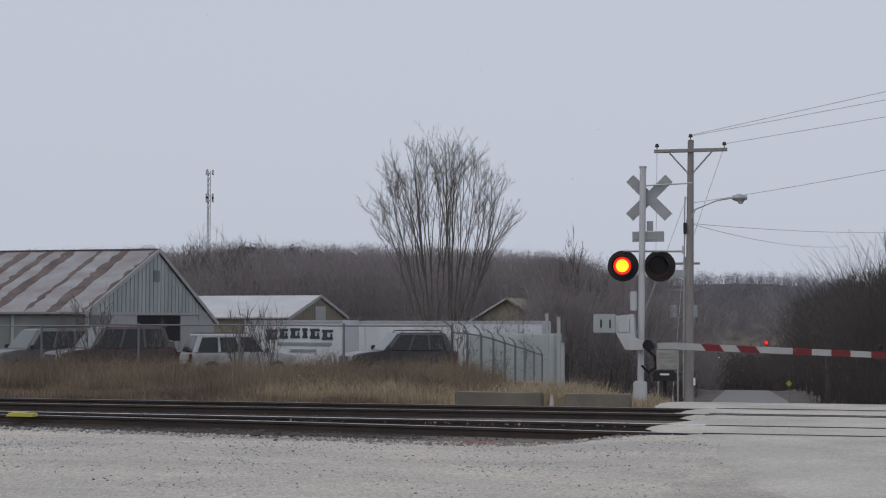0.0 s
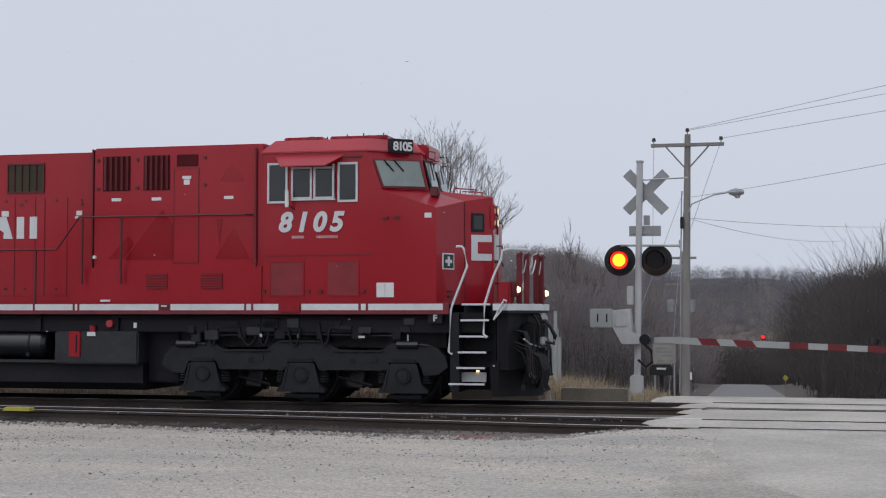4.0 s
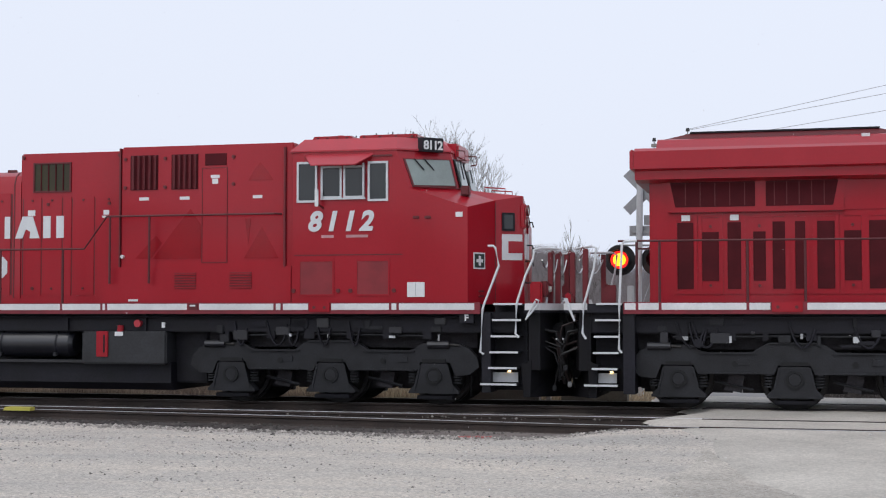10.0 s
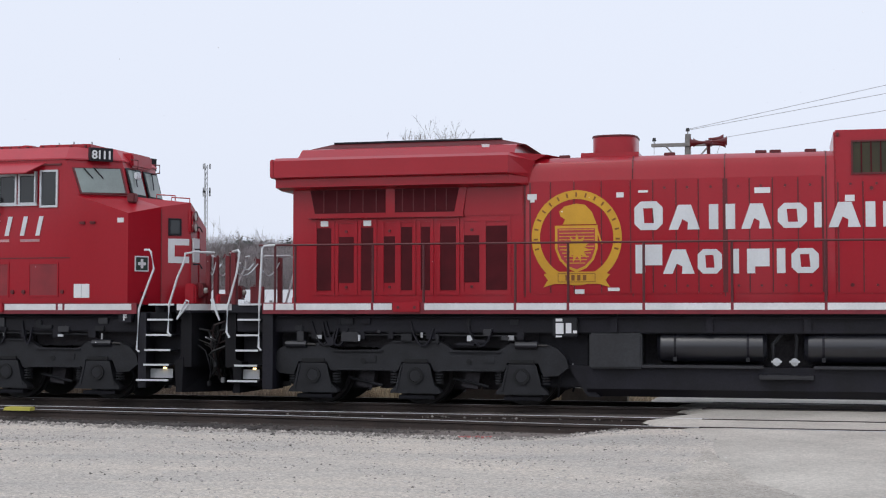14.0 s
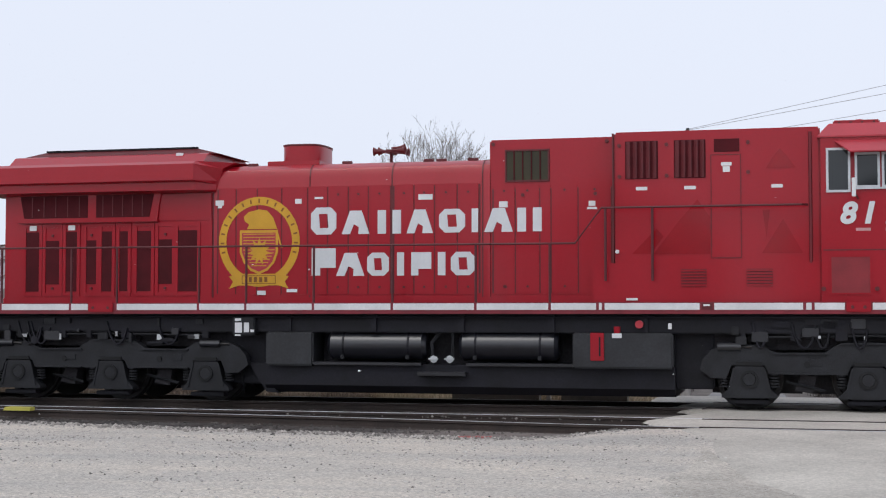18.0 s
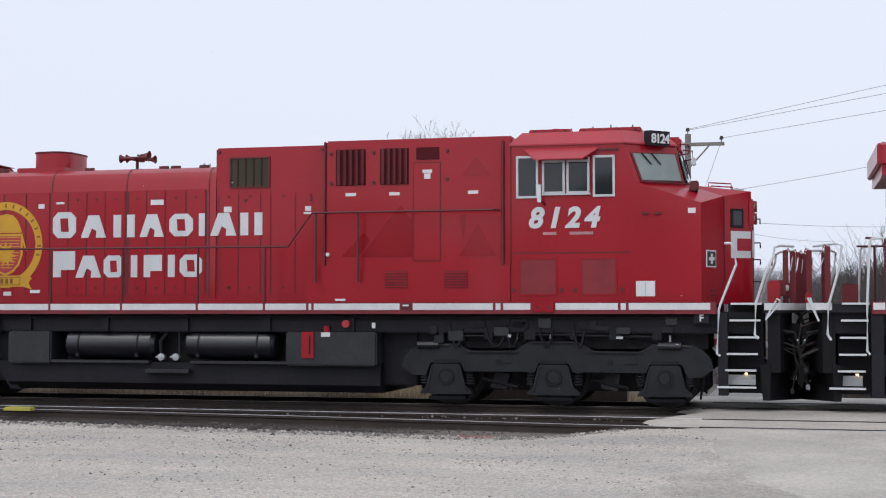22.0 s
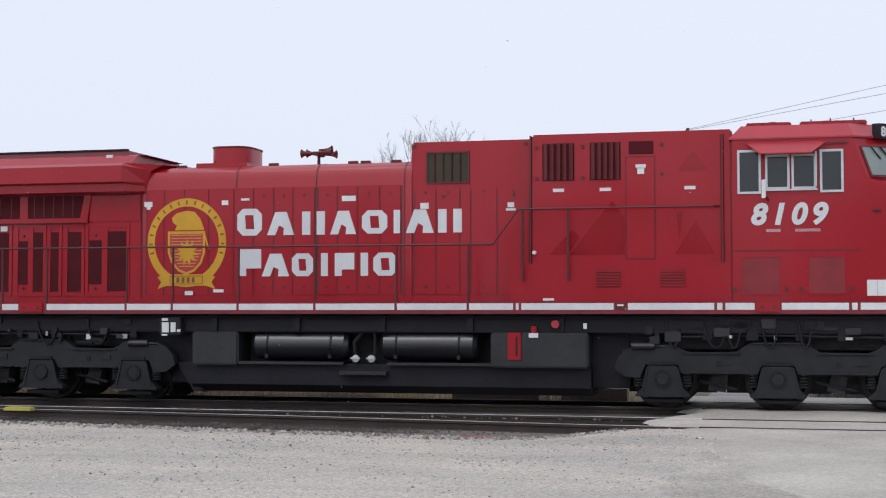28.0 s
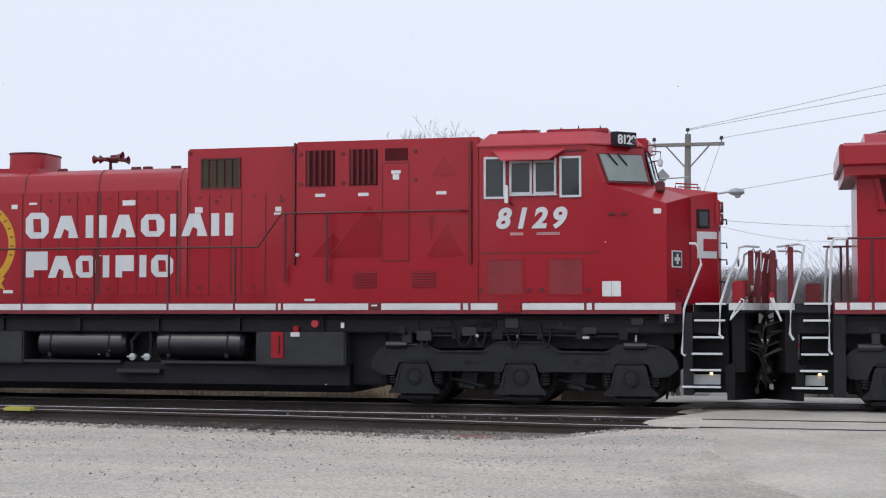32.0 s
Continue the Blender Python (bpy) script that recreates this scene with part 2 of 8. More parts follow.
CREAM = mat("cream_sign_face", (0.33, 0.31, 0.27), 0.6, var=0.15, bump=0.03)
MAIL_BLACK = mat("black_mailbox_metal", (0.015, 0.015, 0.017), 0.5, var=0.2, bump=0.03)
SIGN_YELLOW = mat("yellow_warning_sign", (0.40, 0.33, 0.05), 0.6, var=0.15, bump=0.03)
GREEN_PLATE = mat("dark_green_placard", (0.02, 0.045, 0.035), 0.5, var=0.1, bump=0.0)
STICKER = mat("white_notice_sticker", (0.74, 0.75, 0.76), 0.5, var=0.05, bump=0.0)


# ---- mesh helpers ----
def mesh_of(name, bm, material, smooth=False):
    bmesh.ops.recalc_face_normals(bm, faces=bm.faces)
    me = bpy.data.meshes.new(name)
    bm.to_mesh(me)
    bm.free()
    me.materials.append(material)
    if smooth:
        me.shade_smooth()
        me.set_sharp_from_angle(angle=radians(35))
    return me


def part(name, bm, material, parent, label="", smooth=False):
    ob = new(name, mesh_of(name, bm, material, smooth))
    ob.parent = parent
    return tagged(ob, label)


def thing(name, label, category, at=(0, 0, 0), group="", kind=""):
    ob = new(name)
    ob.location = at
    ob.empty_display_size = 0.2
    return tagged(ob, label, category, group, kind)


def solid(name, bm, material, label, category, group="", kind="", smooth=False):
    return tagged(new(name, mesh_of(name, bm, material, smooth)), label, category, group, kind)


def box(bm, x0, x1, y0, y1, z0, z1, bevel=0.0):
    r = bmesh.ops.create_cube(bm, size=1)
    for v in r["verts"]:
        v.co = Vector((x0 + (v.co.x + 0.5) * (x1 - x0), y0 + (v.co.y + 0.5) * (y1 - y0), z0 + (v.co.z + 0.5) * (z1 - z0)))
    if bevel:
        es = list({e for v in r["verts"] for e in v.link_edges})
        bmesh.ops.bevel(bm, geom=es, offset=bevel, segments=2, affect="EDGES")
    return bm


def B(x0, x1, y0, y1, z0, z1, bevel=0.0):
    return box(bmesh.new(), x0, x1, y0, y1, z0, z1, bevel)


def cyl(bm, p0, p1, r0, r1=None, n=10, cap=True):
    r1 = r0 if r1 is None else r1
    p0, p1 = Vector(p0), Vector(p1)
    q = (p1 - p0).to_track_quat("Z", "Y")
    rings = []
    for p, r in ((p0, r0), (p1, r1)):
        rings.append([bm.verts.new(p + q @ Vector((r * math.cos(2 * math.pi * i / n), r * math.sin(2 * math.pi * i / n), 0))) for i in range(n)])
    for i in range(n):
        bm.faces.new((rings[0][i], rings[0][(i + 1) % n], rings[1][(i + 1) % n], rings[1][i]))
    if cap:
        bm.faces.new(rings[0][::-1])
        bm.faces.new(rings[1])
    return bm


def tube(bm, pts, r, n=6, taper=1.0):
    """A bent bar through pts."""
    pts = [Vector(p) for p in pts]
    rings = []
    for i, p in enumerate(pts):
        d = (pts[min(i + 1, len(pts) - 1)] - pts[max(i - 1, 0)]).normalized()
        q = d.to_track_quat("Z", "Y")
        rr = r * (1 + (taper - 1) * i / max(1, len(pts) - 1))
        rings.append([bm.verts.new(p + q @ Vector((rr * math.cos(2 * math.pi * k / n), rr * math.sin(2 * math.pi * k / n), 0))) for k in range(n)])
    for a, b in zip(rings, rings[1:]):
        for k in range(n):
            bm.faces.new((a[k], a[(k + 1) % n], b[(k + 1) % n], b[k]))
    bm.faces.new(rings[0][::-1])
    bm.faces.new(rings[-1])
    return bm


def prism(bm, poly, axis, a, b):
    """A polygon pushed along an axis: poly holds (x, z) for y, (y, z) for x, (x, y) for z."""
    def at(p, t):
        return {"x": (t, p[0], p[1]), "y": (p[0], t, p[1]), "z": (p[0], p[1], t)}[axis]
    v0 = [bm.verts.new(at(p, a)) for p in poly]
    v1 = [bm.verts.new(at(p, b)) for p in poly]
    n = len(poly)
    for i in range(n):
        bm.faces.new((v0[i], v0[(i + 1) % n], v1[(i + 1) % n], v1[i]))
    bm.faces.new(v0[::-1])
    bm.faces.new(v1)
    return bm


def loft(bm, loops, cap=True):
    vs = [[bm.verts.new(p) for p in lp] for lp in loops]
    n = len(loops[0])
    for a, b in zip(vs, vs[1:]):
        for k in range(n):
            bm.faces.new((a[k], a[(k + 1) % n], b[(k + 1) % n], b[k]))
    if cap:
        bm.faces.new(vs[0][::-1])
        bm.faces.new(vs[-1])
    return bm


def frame_bm(x0, x1, z0, z1, y0, y1, w):
    """A rectangular frame in the xz plane, of bar width w."""
    bm = bmesh.new()
    for a in ((x0, x1, z0, z0 + w), (x0, x1, z1 - w, z1), (x0, x0 + w, z0 + w, z1 - w), (x1 - w, x1, z0 + w, z1 - w)):
        box(bm, a[0], a[1], y0, y1, a[2], a[3])
    return bm


def ring_bm(cx, cz, r0, r1, y0, y1, n=40, squash=1.0):
    bm = bmesh.new()
    v = []
    for r, y in ((r0, y0), (r1, y0), (r1, y1), (r0, y1)):
        v.append([bm.verts.new((cx + r * math.cos(2 * math.pi * i / n), y, cz + squash * r * math.sin(2 * math.pi * i / n))) for i in range(n)])
    for k in range(4):
        a, b = v[k], v[(k + 1) % 4]
        for i in range(n):
            bm.faces.new((a[i], a[(i + 1) % n], b[(i + 1) % n], b[i]))
    return bm


def text_mesh(name, body, height, material, parent, m, shear=0.0, bold=0.0, spacing=1.0, depth=0.004):
    """Painted figures in the built-in font, as a mesh part. m: its pose in the parent's space, reading along x, upright along y."""
    cu = bpy.data.curves.new(name, "FONT")
    cu.body, cu.size, cu.shear, cu.offset, cu.extrude, cu.space_character = body, height / 0.70, shear, bold, depth, spacing
    cu.align_x = "CENTER"
    tmp = new(name, cu)
    bpy.context.view_layer.update()
    me = bpy.data.meshes.new_from_object(tmp.evaluated_get(bpy.context.evaluated_depsgraph_get()))
    bpy.data.objects.remove(tmp)
    me.materials.clear()
    me.materials.append(material)
    ob = new(name, me)
    ob.parent = parent
    ob.matrix_basis = m
    return ob


# ---- ground ----
def smooth(a, b, v):
    t = min(1.0, max(0.0, (v - a) / (b - a)))
    return t * t * (3 - 2 * t)


def lerp_table(tab, v):
    for (a, za), (b, zb) in zip(tab, tab[1:]):
        if v <= b:
            return za + (zb - za) * max(0.0, (v - a) / (b - a))
    return tab[-1][1]


LEFT = [(-80, -0.24), (29, -0.24), (33, -0.34), (42, -0.40), (48, -0.50), (58, -0.98), (100, -1.6), (150, -1.0), (210, 4.0), (300, 10.5), (380, 12), (900, 12)]
ROADWAY = [(-80, -0.20), (20, -0.20), (29, -0.16), (33, -0.45), (49, -1.6), (83, -3.75), (205, -8.6), (228, -11.5), (300, -17.5), (384, -17.5), (397, -9.6), (412, -7.6), (450, 5), (500, 14), (900, 16)]
RIGHT = [(-80, -0.20), (29, -0.20), (33, -0.5), (60, -2.0), (113, -4.0), (200, -2), (300, 4), (400, 8), (900, 11)]


def road_x(y):
    return 1.0 if y < 30 else (1.0 - 3.2 * smooth(28, 83, y) if y < 83 else -2.2 - 0.033 * (y - 83))


def ground_z(x, y):
    c = road_x(y)
    m = lerp_table(ROADWAY, y)
    if x < c:
        w = smooth(5, 5 + 6 + 0.10 * max(0, y - 40), c - x)
        z = m + (lerp_table(LEFT, y) - m) * w
    else:
        w = smooth(4, 4 + 8 + 0.08 * max(0, y - 40), x - c)
        z = m + (lerp_table(RIGHT, y) - m) * w
    if y > 31:
        z += 0.05 * w * noise.noise(Vector((x * 0.35, y * 0.35, 0))) + (0.6 * w * noise.noise(Vector((x * 0.03, y * 0.03, 3))) if y > 110 else 0)
    return z


def grid_mesh(name, xs, ys, fz, material):
    verts = [(x, y, fz(x, y)) for y in ys for x in xs]
    nx = len(xs)
    faces = [(j * nx + i, j * nx + i + 1, (j + 1) * nx + i + 1, (j + 1) * nx + i) for j in range(len(ys) - 1) for i in range(nx - 1)]
    me = bpy.data.meshes.new(name)
    me.from_pydata(verts, [], faces)
    me.materials.append(material)
    me.shade_smooth()
    return new(name, me)


def graded(spans):
    out = []
    for a, b, step in spans:
        n = max(1, round((b - a) / step))
        out += [a + (b - a) * i / n for i in range(n)]
    return out + [spans[-1][1]]


gx = graded([(-900, -260, 40), (-260, -60, 6), (-60, -30, 1.5), (-30, 12, 0.6), (12, 40, 2), (40, 120, 8), (120, 900, 60)])
gy = graded([(-300, -20, 40), (-20, 12, 4), (12, 60, 0.8), (60, 130, 3), (130, 460, 8), (460, 1200, 60)])
tagged(grid_mesh("ground", gx, gy, ground_z, EARTH), "rough brown winter ground with dead grass and leaf litter", "ground", kind="structure")


def lot_edge(x):
    """Where the gravel meets the ballast."""
    return lerp_table([(-60, 21.9), (-13, 21.3), (-10, 21.0), (-7.5, 20.6), (-5.6, 20.2), (-4.5, 20.15), (-3.9, 20.35), (-3.2, 20.75), (-2.5, 21.35), (-1.8, 21.9), (0, 22), (60, 22)], x)


def lot_z(x, y):
    z = -0.185 + 0.012 * noise.noise(Vector((x * 0.9, y * 0.9, 1))) + 0.02 * noise.noise(Vector((x * 0.25, y * 0.25, 7)))
    z += 0.10 * smooth(-4.0, -1.8, x) * smooth(15, 21, y)
    return z


lot_x = graded([(-60, -20, 1.0), (-20, 4, 0.2), (4, 30, 1.0)])
lv, lf = [], []
LOTN = 46
for x in lot_x:
    for j in range(LOTN + 1):
        f = 1 - (1 - j / LOTN) ** 1.6
        y = -10 + (lot_edge(x) + 0.05 * noise.noise(Vector((x * 2.5, 0, 0))) + 10) * f
        lv.append((x, y, lot_z(x, y) if j < LOTN else -0.26))
for i in range(len(lot_x) - 1):
    for j in range(LOTN):
        a = i * (LOTN + 1) + j
        lf.append((a, a + LOTN + 1, a + LOTN + 2, a + 1))
lm = bpy.data.meshes.new("gravel_lot")
lm.from_pydata(lv, [], lf)
lm.materials.append(GRAVEL)
lm.shade_smooth()
tagged(new("gravel_lot", lm), "pale packed limestone gravel lot", "gravel lot", kind="structure")


def stones(name, label, material, spots, smin, smax, seed, flat=0.6):
    """Loose stones: squashed, turned eight-faced lumps."""
    rs = np.random.RandomState(seed)
    base = np.array([(1, 0, 0), (0, 1, 0), (-1, 0, 0), (0, -1, 0), (0, 0, 1), (0, 0, -1)], float)
    tri = np.array([(0, 1, 4), (1, 2, 4), (2, 3, 4), (3, 0, 4), (1, 0, 5), (2, 1, 5), (3, 2, 5), (0, 3, 5)])
    n = len(spots)
    V = np.zeros((n, 6, 3))
    for i, (x, y, z) in enumerate(spots):
        s = smin + (smax - smin) * rs.rand() ** 3
        v = base * (s * (0.6 + 0.8 * rs.rand(6, 1))) * np.array([1, 0.6 + 0.6 * rs.rand(), flat])
        a = rs.rand() * 6.28
        c, d = math.cos(a), math.sin(a)
        v = v @ np.array([[c, d, 0], [-d, c, 0], [0, 0, 1]])
        V[i] = v + (x, y, z + s * flat * 0.25)
    F = (tri[None] + 6 * np.arange(n)[:, None, None]).reshape(-1, 3)
    me = bpy.data.meshes.new(name)
    me.from_pydata(V.reshape(-1, 3).tolist(), [], F.tolist())
    me.materials.append(material)
    return tagged(new(name, me), label, "stones", kind="stuff")


rs = np.random.RandomState(3)
spots = []
while len(spots) < 7000:
    x = rs.uniform(-15, 2.5)
    y = 12 + (lot_edge(x) - 12.1) * rs.rand()
    if (noise.noise(Vector((x * 0.7, y * 1.4, 5))) + 0.25) * (0.35 + 0.65 * smooth(15, 20, y)) < 0.2 * rs.rand():
        continue
    spots.append((x, y, lot_z(x, y)))
stones("gravel_stones", "loose pale limestone stones on the lot", STONE_PALE, spots, 0.006, 0.024, 4)
spots = [(x, lot_edge(x) - abs(rs.normal(0, 0.22)), 0) for x in rs.uniform(-16, -2, 3400)]
stones("edge_stones", "mixed stones along the foot of the ballast", STONE_EDGE, [(x, y, lot_z(x, y)) for x, y, _ in spots], 0.012, 0.05, 5)
spots = [(x, y, lot_z(x, y)) for x, y in zip(rs.uniform(-14, 1.5, 6500), 12.3 + 8.4 * rs.rand(6500) ** 0.6) if noise.noise(Vector((x * 0.5, y * 1.6, 4))) > 0.05 * rs.randn()]
stones("dark_stones", "scattered dark stones on the lot", STONE_MID, spots, 0.004, 0.021, 6)

# worn road over the crossing, and its run into the valley
XL = -1.95          # edge of the crossing apron


def apron_left(y):
    return lerp_table([(8, 1.3), (13.8, 0.25), (15.5, -0.45), (17.5, -0.95), (19.5, -1.25), (21, -1.65), (22.2, -2.0), (23, -2.35), (24, -1.9), (25, -1.5), (25.8, -2.3), (26.6, -1.9), (27.6, -2.4), (28.6, -2.7), (30, -2.8)], y)


rv, rf = [], []
ry = graded([(4, 12, 1.0), (12, 30, 0.2)])
for j, y in enumerate(ry):
    a = apron_left(y) + 0.06 * noise.noise(Vector((0, y * 1.7, 2)))
    for i in range(25):
        x = a + (9 - a) * (i / 24) ** 1.5
        edge = min(1.0, i / 3)
        z = lerp_table([(4, -0.16), (12, -0.165), (17, -0.13), (20, -0.075), (21, -0.05), (28.4, -0.048), (30, -0.10)], y) + 0.006 * noise.noise(Vector((x * 2, y * 2, 0)))
        lz = lot_z(x, y)
        zz = max(z, lz + 0.008)
        rv.append((x, y, z - 0.09 * (1 - edge) ** 2 if y > 21 else lz - 0.02 + (zz - lz + 0.02) * edge))
for j in range(len(ry) - 1):
    for i in range(24):
        a = j * 25 + i
        rf.append((a, a + 1, a + 26, a + 25))
rm = bpy.data.meshes.new("road")
rm.from_pydata(rv, [], rf)
rm.materials.append(ROAD)
rm.shade_smooth()
tagged(new("road", rm), "worn pale road over the level crossing", "road", kind="structure")
fv, ff = [], []
fy = graded([(30, 60, 1.0), (60, 228, 4.0)])
for y in fy:
    c, w = road_x(y), 3.6 - 0.6 * smooth(31, 50, y)
    for k in range(5):
        x = c + w * (k - 2) / 2
        fv.append((x, y, max(ground_z(x, y), ground_z(c, y)) + 0.05))
for j in range(len(fy) - 1):
    for k in range(4):
        a = j * 5 + k
        ff.append((a, a + 1, a + 6, a + 5))
fm = bpy.data.meshes.new("valley_road")
fm.from_pydata(fv, [], ff)
fm.materials.append(ROAD_FAR)
tagged(new("valley_road", fm), "pale road dropping into the wooded valley", "road", kind="structure")
# damp strip of gravel along the edge of the road
dv, df = [], []
dy = graded([(11, 18.4, 0.15)])
for y in dy:
    e = apron_left(y) + 0.06 * noise.noise(Vector((0, y * 1.7, 2)))
    w = 1.75 * (max(0.0, 18.4 - y) / 4.5) ** 1.4 * (1 + 0.35 * noise.noise(Vector((3, y * 0.9, 0))) + 0.15 * noise.noise(Vector((8, y * 3.1, 0)))) + 0.04
    for k in range(6):
        x = e + 0.10 - (w + 0.10) * k / 5
        dv.append((x, y, max(lot_z(x, y), -0.185) + 0.014 - 0.020 * (k / 5) ** 3))
for j in range(len(dy) - 1):
    for k in range(5):
        a = j * 6 + k
        df.append((a, a + 6, a + 7, a + 1))
dmz = bpy.data.meshes.new("damp_strip")
dmz.from_pydata(dv, [], df)
dmz.materials.append(MUD)
dmz.shade_smooth()
tagged(new("damp_strip", dmz), "damp dark strip of gravel beside the road", "damp gravel", kind="structure")


# ---- tracks ----
def rail_bm(path):
    bm = bmesh.new()
    head = [(-0.036, 0.0), (0.036, 0.0), (0.036, -0.035), (0.01, -0.05), (0.01, -0.13), (0.07, -0.15), (0.07, -0.165), (-0.07, -0.165), (-0.07, -0.15), (-0.01, -0.13), (-0.01, -0.05), (-0.036, -0.035)]
    loops = [[(x, y + a, RAIL_Z + b) for a, b in head] for x, y in path]
    return loft(bm, loops)


def rail_top_bm(path):
    return loft(bmesh.new(), [[(x, y + a, RAIL_Z + b) for a, b in ((-0.034, 0.001), (0.034, 0.001), (0.034, 0.004), (-0.034, 0.004))] for x, y in path])


RAIL_Z = -0.05
TRACK_Y = 26.207
far = thing("track_far", "double railed main track on oily ballast", "railway track", kind="structure")
near = thing("track_near", "worn siding track joining the main line", "railway track", kind="structure")
R4 = [(-160, 22.72), (-40, 22.72), (-22, 22.66), (-13.3, 22.42), (-7.9, 21.95), (-3.3, 21.35), (0, 21.1), (3, 21.0), (60, 20.9)]
R3 = [(-160, 23.2), (-40, 23.2), (-13.8, 23.15), (-8.3, 23.02), (-3.5, 22.98), (0, 22.9), (60, 22.6)]
for parent, path, topm in ((far, [(-190, TRACK_Y - 0.755), (90, TRACK_Y - 0.755)], RAIL_DULL), (far, [(-190, TRACK_Y + 0.755), (90, TRACK_Y + 0.755)], RAIL_DULL),
                           (near, R3, RAIL_TOP), (near, R4, RAIL_WORN)):
    r = part("rail", rail_bm(path), RAIL_SIDE, parent)
    part("rail_head", rail_top_bm(path), topm, r, "worn bright running surface")
rb = random.Random(8)
tie_mesh = mesh_of("tie", B(-0.11, 0.11, -1.3, 1.3, -0.16, 0, 0.012), TIE)
for parent, yc in ((far, TRACK_Y), (near, 22.25)):
    for i in range(60):
        x = -32 + i * 0.55
        if x > -2.2:
            break
        t = new("tie", tie_mesh)
        t.parent = parent
        t.location = (x + rb.uniform(-0.03, 0.03), yc + rb.uniform(-0.04, 0.04), -0.205 + rb.uniform(-0.006, 0.006))
        t.rotation_euler = (0, 0, rb.uniform(-0.012, 0.012))


def bed_z(x, y):
    e = min(smooth(lot_edge(x) - 0.1, lot_edge(x) + 0.8, y), 1 - smooth(28.2, 29.4, y))
    z = -0.28 + 0.075 * e + 0.012 * noise.noise(Vector((x * 6, y * 6, 0)))
    return z


bx = graded([(-190, -40, 6), (-40, -18, 0.5), (-18, -1.6, 0.14), (-1.6, 90, 6)])
by = graded([(20.0, 29.5, 0.14)])
tagged(grid_mesh("track_bed", bx, by, bed_z, BALLAST), "dark oily ballast bed", "ballast", kind="structure")
sp = [(x, y, bed_z(x, y)) for x, y in zip(rs.uniform(-18, -2.2, 9000), rs.uniform(20.4, 29.2, 9000)) if y > lot_edge(x)]
stones("ballast_stones", "dark oily ballast stones", STONE_DARK, sp, 0.015, 0.045, 9, 0.8)
sp = [(x, 22.98 + rs.normal(0, 0.05) + (0 if rs.rand() < 0.6 else -1.35 - 0.12 * (x + 3.3)), -0.10) for x in np.concatenate([rs.uniform(-9.5, -2.4, 45), rs.uniform(-6, -3, 30)])]
stones("spilled_stones", "grey stones spilled along the rails", STONE_MID, [(x, y - 0.12, z) for x, y, z in sp], 0.015, 0.04, 10, 0.8)
# crossing flangeways: timber strips beside the rails in the road
for k, y in enumerate((TRACK_Y - 0.90, TRACK_Y - 0.62, TRACK_Y + 0.90, 22.80, 21.2)):
    solid("crossing_strip", B(-1.5 + 0.05 * k, 8, y - 0.06, y + 0.06, -0.09, -0.040, 0.006), RAIL_SIDE, "dark rubber strip beside the rail in the crossing", "crossing strip", group="crossing strips")
yb = bmesh.new()
prism(yb, [(-13.30, -0.055), (-12.78, -0.055), (-12.78, 0.005), (-13.25, 0.007)], "y", 22.05, 22.22)
solid("rail_marker", yb, YELLOW, "yellow painted wedge beside the rail", "track marker")
box_red = bmesh.new()
for i in range(16):
    x, y = -4.45 + rb.uniform(-0.28, 0.28), 20.15 + rb.uniform(-0.1, 0.1)
    box(box_red, x - 0.02, x + 0.02, y - 0.02, y + 0.02, -0.2, -0.155)
solid("painted_stones", box_red, PINK_PAINT, "a few stones sprayed with pink survey paint", "stones", kind="stuff")


# ---- plants ----
def limb(V, F, p, d, length, r, rng, depth, bend, sides=3, up=0.25, rmin=0.011, kids=0):
    """Grow one limb and its branches into the lists."""
    n = 3 if depth > 0 else 1
    r = max(r, rmin)
    pts, dirs = [Vector(p)], Vector(d).normalized()
    for i in range(n):
        dirs = (dirs + Vector((rng.uniform(-bend, bend), rng.uniform(-bend, bend), rng.uniform(-bend, bend) + up * 0.12))).normalized()
        pts.append(pts[-1] + dirs * (length / n))
    base = len(V)
    for i, q in enumerate(pts):
        rr = r * (1 - 0.8 * i / n)
        a = dirs.orthogonal().normalized()
        b = dirs.cross(a)
        for k in range(sides):
            ang = 2 * math.pi * k / sides
            V.append(q + (a * math.cos(ang) + b * math.sin(ang)) * rr)
    for i in range(n):
        for k in range(sides):
            F.append((base + i * sides + k, base + i * sides + (k + 1) % sides, base + (i + 1) * sides + (k + 1) % sides, base + (i + 1) * sides + k))
    if depth > 0:
        for i in range(kids or rng.choice((3, 4)) + (2 if depth > 1 else 1)):
            f = rng.uniform(0.25, 1.0)
            j = min(n - 1, int(f * n))
            q = pts[j].lerp(pts[j + 1], f * n - j)
            side = Vector((rng.uniform(-1, 1), rng.uniform(-1, 1), rng.uniform(0.2, 1.0)))
            nd = (dirs * 1.0 + side * 0.62).normalized()
            limb(V, F, q, nd, length * rng.uniform(0.38, 0.6), r * 0.42 * (1.1 - 0.5 * f), rng, depth - 1, bend, 3, up, rmin, max(0, kids - 1))


def mesh_from(name, V, F, material):
    me = bpy.data.meshes.new(name)
    me.from_pydata([tuple(v) for v in V], [], F)
    me.materials.append(material)
    return me


